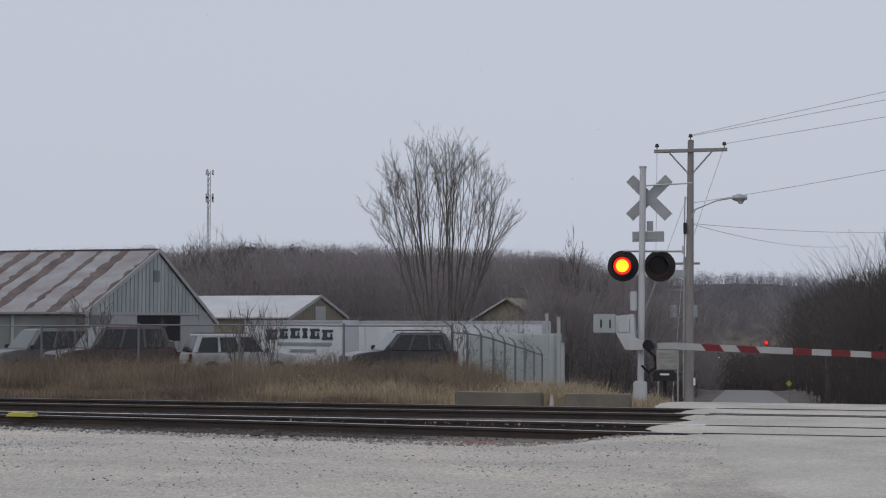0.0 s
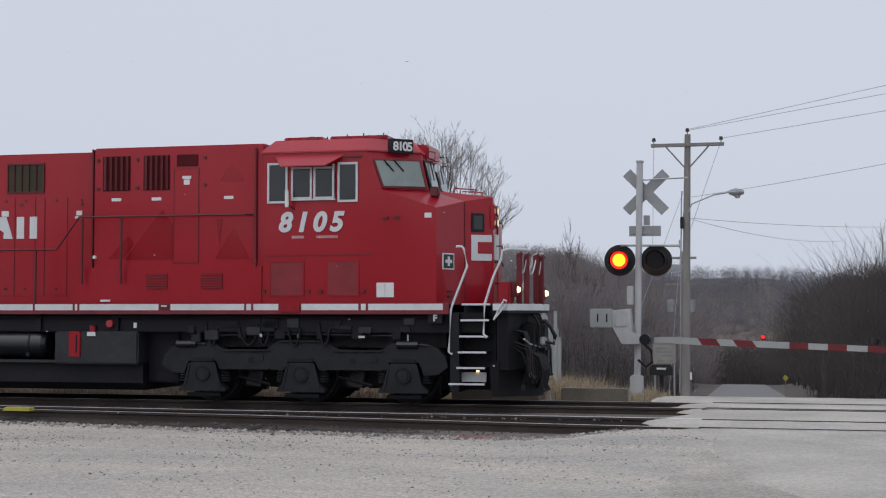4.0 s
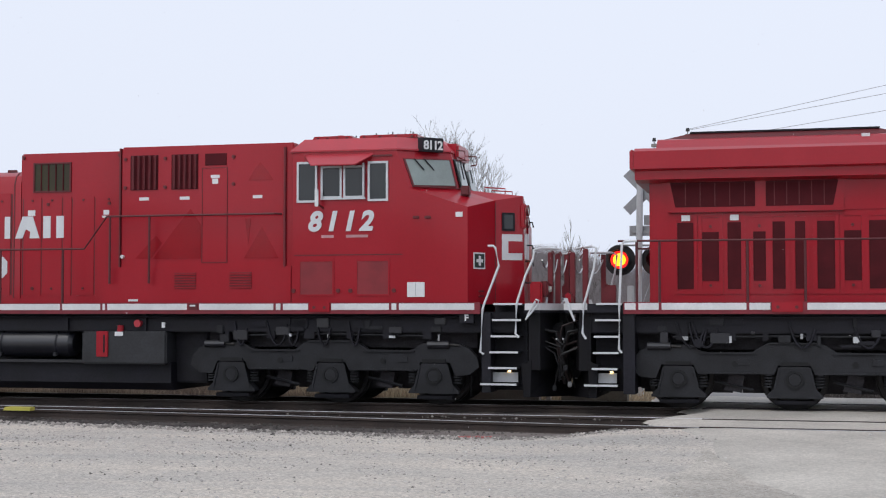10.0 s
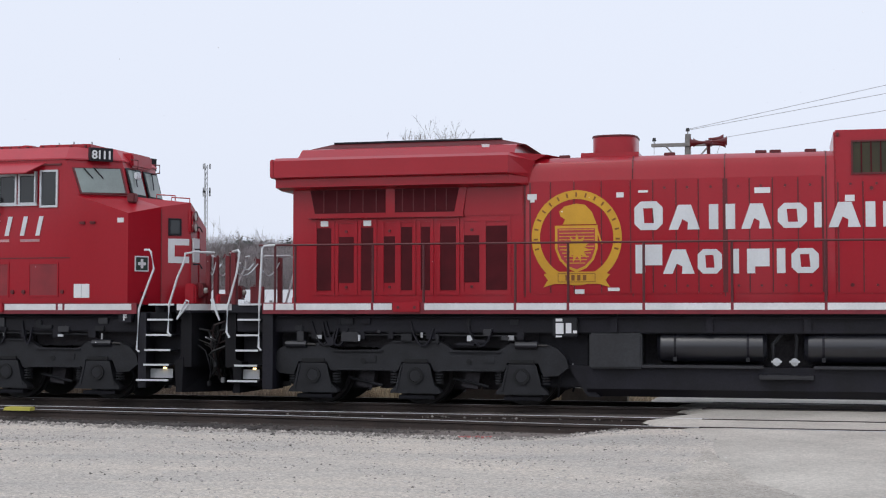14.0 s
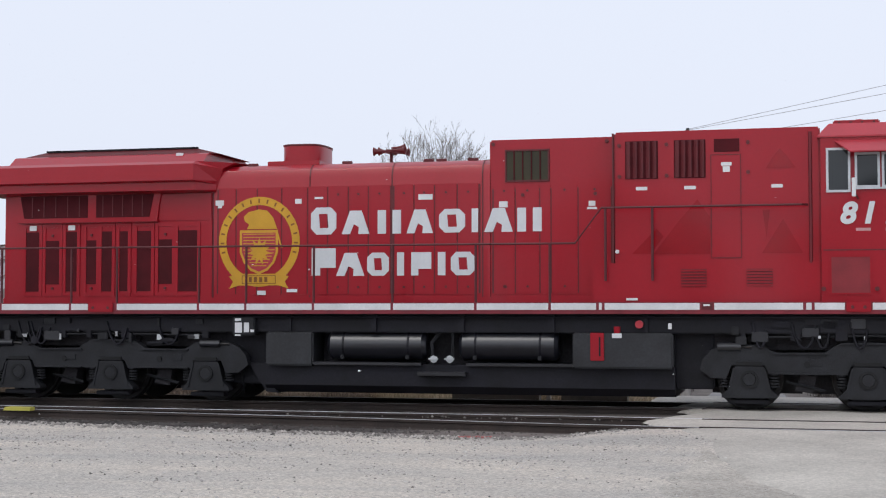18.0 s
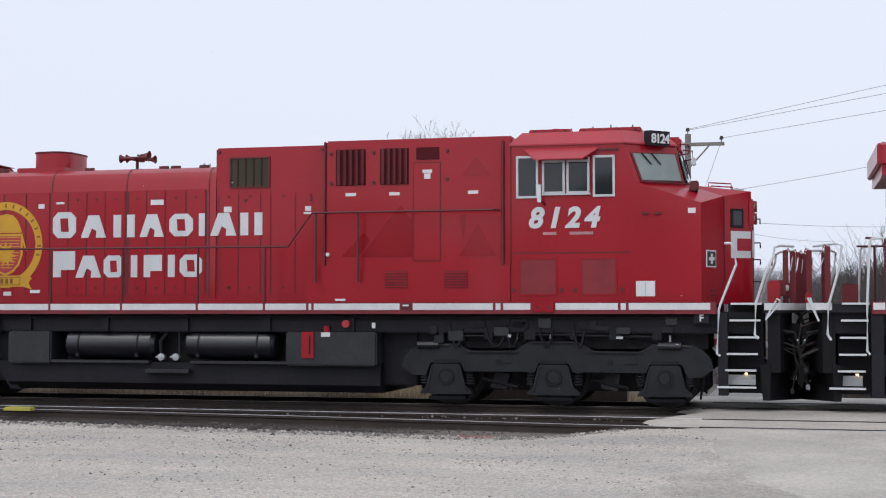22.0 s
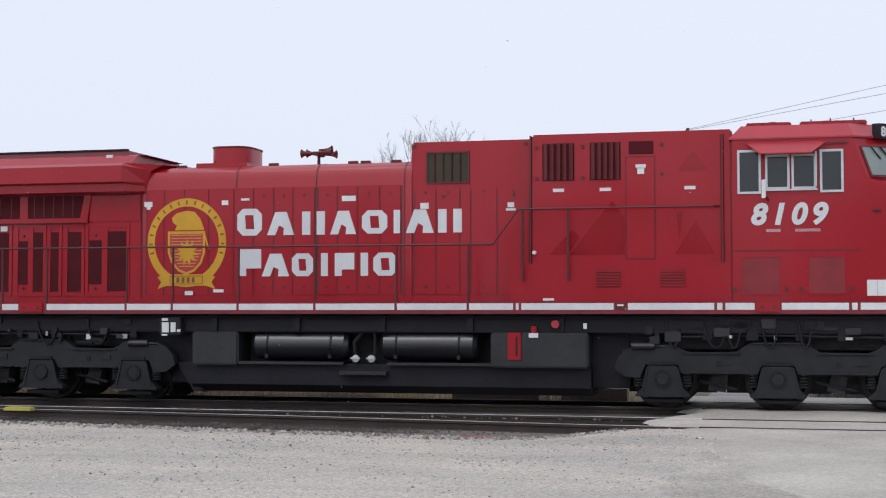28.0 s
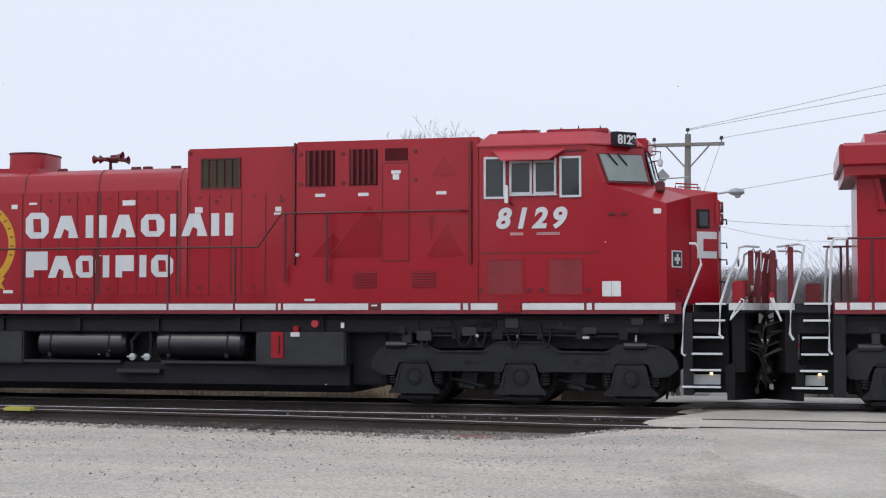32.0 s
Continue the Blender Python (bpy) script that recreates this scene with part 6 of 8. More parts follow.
def build_marks(L):
    """The owner's marks as plain painted shapes: an emblem, and two rows of blocks."""
    y = -HW - 0.015
    cx, cz = -4.04, 2.99
    em = part("emblem_ring", ring_bm(cx, cz, 0.665, 0.815, y - 0.008, y, 56, 1.05), GOLD, L, "gold painted ring of the emblem")
    for i in range(17):
        a = radians(-15 + i * 210 / 16)
        u = Vector((math.cos(a), 0, math.sin(a)))
        v = Vector((-u.z, 0, u.x))
        b = bmesh.new()
        c = Vector((cx, 0, cz)) + Vector((u.x, 0, u.z * 1.05)) * 0.742
        vs = [c + u * 0.038 * s + v * 0.016 * q for s, q in ((-1, -1), (-1, 1), (1, 1), (1, -1))]
        prism(b, [(p.x, p.z) for p in vs], "y", y - 0.012, y - 0.0085)
        part("ring_mark", b, GOLD_DARK, em)
    shield = [(-0.39, 0.22), (0.38, 0.22), (0.38, -0.2), (0.31, -0.40), (0.17, -0.55), (0, -0.62), (-0.17, -0.55), (-0.31, -0.40), (-0.39, -0.2)]
    plate(em, [(cx + a, cz + b) for a, b in shield], GOLD, y, 0.006, "shield", "gold shield with fine red bars")
    inner = [(a * 0.88, (b + 0.2) * 0.88 - 0.2) for a, b in shield]
    plate(em, [(cx + a, cz + b) for a, b in inner], RED_LIGHT, y - 0.006, 0.003, "shield_field")
    for i in range(11):
        z = 0.13 - i * 0.06
        w = 0.315 if z > -0.2 else 0.315 - (-0.2 - z) * 0.60
        part("shield_bar", B(cx - w, cx + w, y - 0.012, y - 0.009, cz + z + 0.006, cz + z + 0.022), GOLD, em)
    # a leaf of plain points
    leaf = []
    for i in range(22):
        a = math.pi / 2 + i * math.pi / 11
        leaf.append((cx + 0.01 + (0.25 if i % 2 == 0 else 0.13) * math.cos(a), cz - 0.19 + (0.26 if i % 2 == 0 else 0.14) * math.sin(a)))
    plate(em, leaf, GOLD, y - 0.012, 0.003, "leaf")
    # a humped plain shape over the shield
    hump = [(-0.25, 0.24), (-0.20, 0.33), (-0.29, 0.39), (-0.31, 0.48), (-0.21, 0.57), (0.0, 0.615), (0.16, 0.59), (0.28, 0.46), (0.35, 0.28), (0.43, 0.00), (0.47, -0.12), (0.43, -0.10), (0.385, 0.05), (0.36, 0.24)]
    plate(em, [(cx + a, cz + b) for a, b in hump], GOLD, y, 0.008, "crest")
    ribbon = [(-0.46, -0.61), (0.46, -0.61), (0.60, -0.66), (0.52, -0.76), (0.60, -0.89), (0.40, -0.83), (-0.40, -0.83), (-0.60, -0.89), (-0.52, -0.76), (-0.60, -0.66)]
    plate(em, [(cx + a, cz + b) for a, b in ribbon], GOLD, y - 0.006, 0.006, "ribbon")
    for i in range(4):
        part("ribbon_mark", B(cx - 0.2 + i * 0.105, cx - 0.14 + i * 0.105, y - 0.015, y - 0.012, cz - 0.77, cz - 0.67), GOLD_DARK, em)
    part("ribbon_rim", frame_bm(cx - 0.34, cx + 0.34, cz - 0.80, cz - 0.64, y - 0.014, y - 0.012, 0.012), GOLD_DARK, em)

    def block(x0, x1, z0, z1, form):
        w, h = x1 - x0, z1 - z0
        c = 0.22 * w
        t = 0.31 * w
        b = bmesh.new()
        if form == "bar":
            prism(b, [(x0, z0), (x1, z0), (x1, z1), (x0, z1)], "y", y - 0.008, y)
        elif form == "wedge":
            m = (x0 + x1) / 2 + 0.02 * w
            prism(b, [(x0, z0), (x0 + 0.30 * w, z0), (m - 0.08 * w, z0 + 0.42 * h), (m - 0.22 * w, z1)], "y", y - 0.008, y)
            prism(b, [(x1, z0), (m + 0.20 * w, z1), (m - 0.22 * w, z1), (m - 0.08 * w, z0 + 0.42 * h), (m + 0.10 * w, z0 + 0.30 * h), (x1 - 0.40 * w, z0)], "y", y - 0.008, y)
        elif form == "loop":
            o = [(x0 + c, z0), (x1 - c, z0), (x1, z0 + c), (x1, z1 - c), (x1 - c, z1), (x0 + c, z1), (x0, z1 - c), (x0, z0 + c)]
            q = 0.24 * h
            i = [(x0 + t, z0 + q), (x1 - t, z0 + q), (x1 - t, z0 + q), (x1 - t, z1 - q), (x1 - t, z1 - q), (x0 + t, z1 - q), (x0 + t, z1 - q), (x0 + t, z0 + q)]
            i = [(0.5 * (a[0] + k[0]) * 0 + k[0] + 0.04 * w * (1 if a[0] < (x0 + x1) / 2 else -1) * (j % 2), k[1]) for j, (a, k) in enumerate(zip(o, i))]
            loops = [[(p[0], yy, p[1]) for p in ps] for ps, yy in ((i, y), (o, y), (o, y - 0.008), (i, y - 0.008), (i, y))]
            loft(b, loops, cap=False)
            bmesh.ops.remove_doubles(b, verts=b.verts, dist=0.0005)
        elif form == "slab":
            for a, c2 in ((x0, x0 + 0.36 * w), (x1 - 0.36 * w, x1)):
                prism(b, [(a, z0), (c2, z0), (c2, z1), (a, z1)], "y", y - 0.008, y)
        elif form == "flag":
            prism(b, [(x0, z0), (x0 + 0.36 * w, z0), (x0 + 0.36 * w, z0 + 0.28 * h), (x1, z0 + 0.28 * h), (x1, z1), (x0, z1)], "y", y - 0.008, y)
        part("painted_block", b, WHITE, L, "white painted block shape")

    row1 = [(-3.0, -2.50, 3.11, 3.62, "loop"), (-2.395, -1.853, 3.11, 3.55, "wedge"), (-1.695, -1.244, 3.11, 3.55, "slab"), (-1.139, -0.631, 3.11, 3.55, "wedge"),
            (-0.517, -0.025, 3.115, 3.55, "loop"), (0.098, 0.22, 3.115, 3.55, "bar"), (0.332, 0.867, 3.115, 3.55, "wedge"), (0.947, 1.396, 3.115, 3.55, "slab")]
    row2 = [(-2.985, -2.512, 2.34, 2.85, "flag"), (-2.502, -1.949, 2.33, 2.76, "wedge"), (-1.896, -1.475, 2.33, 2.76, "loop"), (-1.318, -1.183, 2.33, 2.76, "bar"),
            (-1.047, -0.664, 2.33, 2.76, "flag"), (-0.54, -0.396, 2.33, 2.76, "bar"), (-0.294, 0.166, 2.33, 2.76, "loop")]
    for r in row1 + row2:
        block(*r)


def build_cab(L):
    cw = 1.43
    low = bmesh.new()
    P = {}
    for s in (-1, 1):
        cut = 0.46 if s > 0 else 0.0                      # the far front corner is cut lower
        for k, p in dict(a=(6.27, cw, 1.80), b=(9.62, cw, 1.80), q=(9.99, 0.74, 1.80), c=(10.47, 0.38, 1.80), A=(6.27, cw, 3.90), D=(8.55, cw, 3.92), B=(9.62, cw, 3.56),
                         Q=(9.98, 0.74, 3.72 - 0.7 * cut), C=(10.45, 0.38, 3.82 - cut), E=(9.32, 0.72, 3.94)).items():
            P[k, s] = low.verts.new((p[0], p[1] * s, p[2]))
    for s in (-1, 1):
        low.faces.new([P[k, s] for k in "abBDA"])
        low.faces.new([P[k, s] for k in "bqQB"])
        low.faces.new([P[k, s] for k in "qcCQ"])
        low.faces.new([P[k, s] for k in "DBQE"])
        low.faces.new([P[k, s] for k in "EQC"])
    low.faces.new([P["c", -1], P["c", 1], P["C", 1], P["C", -1]])
    low.faces.new([P["E", -1], P["C", -1], P["C", 1], P["E", 1]])
    low.faces.new([P["A", -1], P["D", -1], P["E", -1], P["E", 1], P["D", 1], P["A", 1]])
    low.faces.new([P["a", -1], P["A", -1], P["A", 1], P["a", 1]])
    low.faces.new([P["a", -1], P["a", 1], P["b", 1], P["q", 1], P["c", 1], P["c", -1], P["q", -1], P["b", -1]])
    part("nose", low, RED, L, "sloping red nose and lower cab")

    def ringz(z, xr, yw, xf, yi, xi):
        return [(xr, -yw, z), (xf, -yw, z), (xi, -yi, z), (xi, yi, z), (xf, yw, z), (xr, yw, z)]
    part("cab_shell", loft(bmesh.new(), [ringz(3.86, 6.27, cw - 0.005, 8.54, 0.72, 9.32), ringz(4.63, 6.27, cw - 0.005, 8.28, 0.74, 9.14)]), RED, L)
    roof = part("cab_roof", loft(bmesh.new(), [ringz(4.632, 6.22, cw + 0.02, 8.30, 0.78, 9.16), ringz(4.66, 6.22, cw + 0.02, 8.30, 0.78, 9.16),
                                               ringz(4.90, 6.42, 1.18, 8.22, 0.60, 8.92), ringz(4.93, 6.5, 0.9, 8.1, 0.5, 8.8)]), RED_LIGHT, L, "pale red cab roof")
    for x0, x1 in ((6.50, 7.28), (7.42, 8.55)):
        u = part("roof_unit", B(x0, x1, -0.95, 0.3, 4.90, 4.985, 0.02), RED, roof)
        for i in range(4):
            part("bolt", B(x0 + 0.08 + i * (x1 - x0 - 0.2) / 3, x0 + 0.12 + i * (x1 - x0 - 0.2) / 3, -0.975, -0.94, 4.90, 4.96), RED_DARK, u)
    part("antenna_dome", cyl(bmesh.new(), (6.95, -0.6, 4.98), (6.95, -0.6, 5.03), 0.09, 0.07, 12), RED_LIGHT, roof)
    for x, h in ((7.62, 0.09), (7.95, 0.11), (8.05, 0.07), (8.35, 0.10), (7.22, 0.06)):
        part("antenna", cyl(bmesh.new(), (x, -0.5, 4.98), (x, -0.5, 4.98 + h), 0.012, n=6), BLACK, roof)
    # side windows
    y = -cw
    for x0, x1, z0, z1, fr in ((6.36, 6.76, 3.69, 4.45, 1), (6.83, 7.24, 3.76, 4.36, 1), (7.27, 7.68, 3.76, 4.36, 1), (7.74, 8.13, 3.695, 4.43, 1)):
        wd = part("side_window", frame_bm(x0, x1, z0, z1, y - 0.03, y + 0.005, 0.04), ALU, L, "aluminium framed cab side window")
        part("pane", B(x0 + 0.035, x1 - 0.035, y - 0.012, y + 0.002, z0 + 0.035, z1 - 0.035), GLASS_DARK, wd)
    part("window_rail", B(6.83, 7.70, y - 0.045, y, 3.735, 3.765), ALU, L)
    part("wind_deflector", B(7.66, 7.69, y - 0.10, y - 0.02, 3.80, 4.40), ALU, L)
    aw = bmesh.new()
    t = [(6.50, y - 0.01, 4.56), (7.86, y - 0.01, 4.56), (7.60, y - 0.34, 4.34), (6.74, y - 0.34, 4.34)]
    loft(aw, [t, [(x, yy, z + 0.02) for x, yy, z in t]])
    part("sun_visor", aw, RED_LIGHT, L, "folded red sun visor over the cab windows")
    part("visor_hinge", B(7.80, 8.20, y - 0.03, y, 4.52, 4.55), RED_DARK, L)
    mr = part("mirror_arm", tube(bmesh.new(), [(6.88, y, 3.58), (6.84, y - 0.14, 3.63), (6.80, y - 0.16, 3.72)], 0.018), RED_DARK, L)
    part("mirror", B(6.77, 6.84, y - 0.20, y - 0.17, 3.60, 3.92, 0.01), STICKER, mr, "narrow folded side mirror")
    # windshields on the slanted cab corners
    for s in (-1, 1):
        a, b = Vector((8.54, s * (cw - 0.02), 3.93)), Vector((9.31, s * 0.735, 3.95))
        c, d = Vector((9.17, s * 0.75, 4.52)), Vector((8.34, s * (cw - 0.02), 4.50))
        nrm = Vector((0.6, s * 0.6, 0.15)).normalized()
        mid = (a + b + c + d) / 4

        def quad(k0, lift, th):
            q = [mid + (p - mid) * k0 for p in (a, b, c, d)]
            return [[p + nrm * lift for p in q], [p + nrm * (lift + th) for p in q]]
        ws = part("windshield", loft(bmesh.new(), quad(0.90, 0.0, 0.02)), RED_DARK, L, "rubber framed windshield")
        part("pane", loft(bmesh.new(), quad(0.83, 0.016, 0.012)), GLASS_FRONT, ws)
        for f in (0.42, 0.2):
            p = mid + (d - mid) * 0.86 * (1 - f) + (c - mid) * 0.86 * f + nrm * 0.05
            part("wiper", tube(bmesh.new(), [p, p + (a - d) * 0.36 + (b - a) * 0.12], 0.012), BLACK, ws)
        p = mid + (a - mid) * 0.95 + nrm * 0.05
        part("grab_rail", tube(bmesh.new(), [p, p + (b - a) * 1.05 + Vector((0, 0, -0.03))], 0.014), RED_DARK, ws)
        nbd = part("number_board", loft(bmesh.new(), [[(8.62, s * 1.16, 4.62), (8.94, s * 0.86, 4.62), (8.94, s * 0.86, 4.88), (8.62, s * 1.16, 4.88)],
                                                      [(8.74, s * 1.28, 4.61), (9.06, s * 0.98, 4.61), (9.06, s * 0.98, 4.87), (8.74, s * 1.28, 4.87)]]), BLACK, L, "black illuminated number board box")
    for y0, y1 in ((-0.70, -0.06), (0.06, 0.70)):
        cwd = part("centre_windshield", loft(bmesh.new(), [[(9.325, y0, 3.96), (9.325, y1, 3.96), (9.345, y1, 3.96), (9.345, y0, 3.96)], [(9.18, y0, 4.52), (9.18, y1, 4.52), (9.20, y1, 4.52), (9.20, y0, 4.52)]]), BLACK, L)
        part("pane", loft(bmesh.new(), [[(9.335, y0 + 0.05, 4.0), (9.335, y1 - 0.05, 4.0), (9.352, y1 - 0.05, 4.0), (9.352, y0 + 0.05, 4.0)], [(9.20, y0 + 0.05, 4.48), (9.20, y1 - 0.05, 4.48), (9.217, y1 - 0.05, 4.48), (9.217, y0 + 0.05, 4.48)]]), GLASS_FRONT, cwd)
        part("wiper", tube(bmesh.new(), [(9.24, (y0 + y1) / 2, 4.50), (9.34, (y0 + y1) / 2 - 0.1, 4.15)], 0.012), BLACK, cwd)
    part("headlight_hood", B(8.9, 9.22, -0.45, 0.45, 4.55, 4.84, 0.04), RED, L)
    for yy in (-0.5, 0.5):
        part("grab_iron", tube(bmesh.new(), [(9.2, yy, 4.5), (9.36, yy, 4.52), (9.36, yy, 4.68), (9.2, yy, 4.7)], 0.014), RED_DARK, L)
    part("front_mirror", B(9.42, 9.50, -0.80, -0.62, 4.28, 4.42, 0.02), ALU, L)
    # lower cab panels
    for x0, x1 in ((6.40, 7.09), (7.51, 8.16)):
        gr = part("cab_vent", frame_bm(x0, x1, 1.95, 2.62, y - 0.016, y, 0.03), RED, L)
        part("cab_vent_screen", B(x0 + 0.02, x1 - 0.02, y - 0.006, y, 1.97, 2.60), mat_vent, gr)
        for xx in (x0 - 0.10, x1 + 0.08):
            part("latch", cyl(bmesh.new(), (xx, y - 0.03, 2.05), (xx, y, 2.05), 0.04, n=8), RED_DARK, gr)
    part("cab_seam", B(6.3, 8.4, y - 0.006, y, 2.70, 2.72), RED_DARK, L)
    part("builder_plate", B(8.49, 8.82, y - 0.012, y, 1.93, 2.20, 0.003), STICKER, L, "blank white square plate")
    part("plate_line", B(8.65, 8.656, y - 0.015, y - 0.011, 1.94, 2.19), INK_GREY, L)
    part("notice", B(9.40, 9.53, y - 0.012, y, 3.38, 3.47), STICKER, L)
    for x in (8.60, 8.82):
        part("hook", B(x, x + 0.12, y - 0.04, y, 3.36, 3.41, 0.01), RED_DARK, L)
    for x0, x1, z in ((6.84, 7.08, 3.03), (7.32, 7.74, 3.03)):
        part("small_lettering", B(x0, x1, y - 0.006, y, z, z + 0.05), mat_faint, L, "row of unreadable small white marks")
    # nose fittings on the slanted corner
    for s in (-1, 1):
        S, Q, Rr = Vector((9.62, s * cw, 0)), Vector((9.985, s * 0.74, 0)), Vector((10.46, s * 0.38, 0))

        def face(o, e, d0, d1, z0, z1, lift, th):
            u = (e - o).normalized()
            nrm = Vector((abs(u.y), s * abs(u.x), 0))
            q = [o + u * dd + Vector((0, 0, z)) for dd, z in ((d0, z0), (d1, z0), (d1, z1), (d0, z1))]
            return [[p + nrm * lift for p in q], [p + nrm * (lift + th) for p in q]]
        sg = part("placard", loft(bmesh.new(), face(S, Q, 0.16, 0.48, 2.44, 2.74, 0.0, 0.012)), STICKER, L, "white cross on a dark green placard")
        part("placard_field", loft(bmesh.new(), face(S, Q, 0.185, 0.455, 2.465, 2.715, 0.012, 0.004)), GREEN_PLATE, sg)
        part("cross_bar", loft(bmesh.new(), face(S, Q, 0.23, 0.41, 2.56, 2.62, 0.016, 0.004)), STICKER, sg)
        part("cross_post", loft(bmesh.new(), face(S, Q, 0.29, 0.35, 2.50, 2.68, 0.018, 0.004)), STICKER, sg)
        part("facet_seam", loft(bmesh.new(), face(Q, Rr, 0.0, 0.014, 1.85, 3.68, 0.0, 0.008)), RED_DARK, L)
        nw = part("nose_window", loft(bmesh.new(), face(Q, Rr, 0.14, 0.40, 3.16, 3.50, 0.0, 0.02)), BLACK, L)
        part("pane", loft(bmesh.new(), face(Q, Rr, 0.18, 0.36, 3.20, 3.46, 0.02, 0.006)), GLASS_DARK, nw)
        part("nose_mark", loft(bmesh.new(), face(Q, Rr, 0.14, 0.56, 2.62, 3.10, 0.0, 0.008)), WHITE, L, "plain white painted shape")
        part("nose_mark_inset", loft(bmesh.new(), face(Q, Rr, 0.27, 0.57, 2.75, 2.97, 0.008, 0.004)), RED, L)
        for z in (2.02, 1.93):
            part("hook", loft(bmesh.new(), face(S, Q, 0.3, 0.42, z, z + 0.03, 0.0, 0.04)), RED_DARK, L)
    part("nose_door", B(10.44, 10.48, -0.02, 0.33, 1.85, 3.28, 0.01), RED, L)
    part("nose_mark", B(10.46, 10.496, -0.32, -0.04, 2.64, 3.12), WHITE, L)
    hl = part("headlight_box", B(10.40, 10.51, -0.44, -0.24, 3.20, 3.68, 0.03), RED, L)
    for z in (3.33, 3.55):
        part("headlight_rim", ring_bm(0, 0, 0.085, 0.102, -0.02, 0.02, 20), RED_DARK, hl).matrix_local = pose(10.53, -0.34, z, 0, 0, 90)
        part("headlight_lens", cyl(bmesh.new(), (10.50, -0.34, z), (10.54, -0.34, z), 0.085, n=16), LENS_OFF, hl)
    for z, yy in ((3.33, 0.45), (2.9, 0.45), (2.6, 0.45), (2.2, 0.45)):
        part("grab_iron", tube(bmesh.new(), [(10.45, yy - 0.72, z), (10.60, yy - 0.72, z), (10.60, yy - 0.6, z - 0.08)], 0.014), BLACK, L)
    for s in (-1, 1):
        part("roof_grab", tube(bmesh.new(), [(9.7, s * 0.35, 3.92), (9.7, s * 0.35, 4.0), (10.1, s * 0.35, 3.97), (10.1, s * 0.35, 3.87)], 0.014), RED, L)
    part("bell_box", B(9.40, 9.56, -1.05, -0.88, 3.80, 3.98, 0.02), RED_DARK, L)


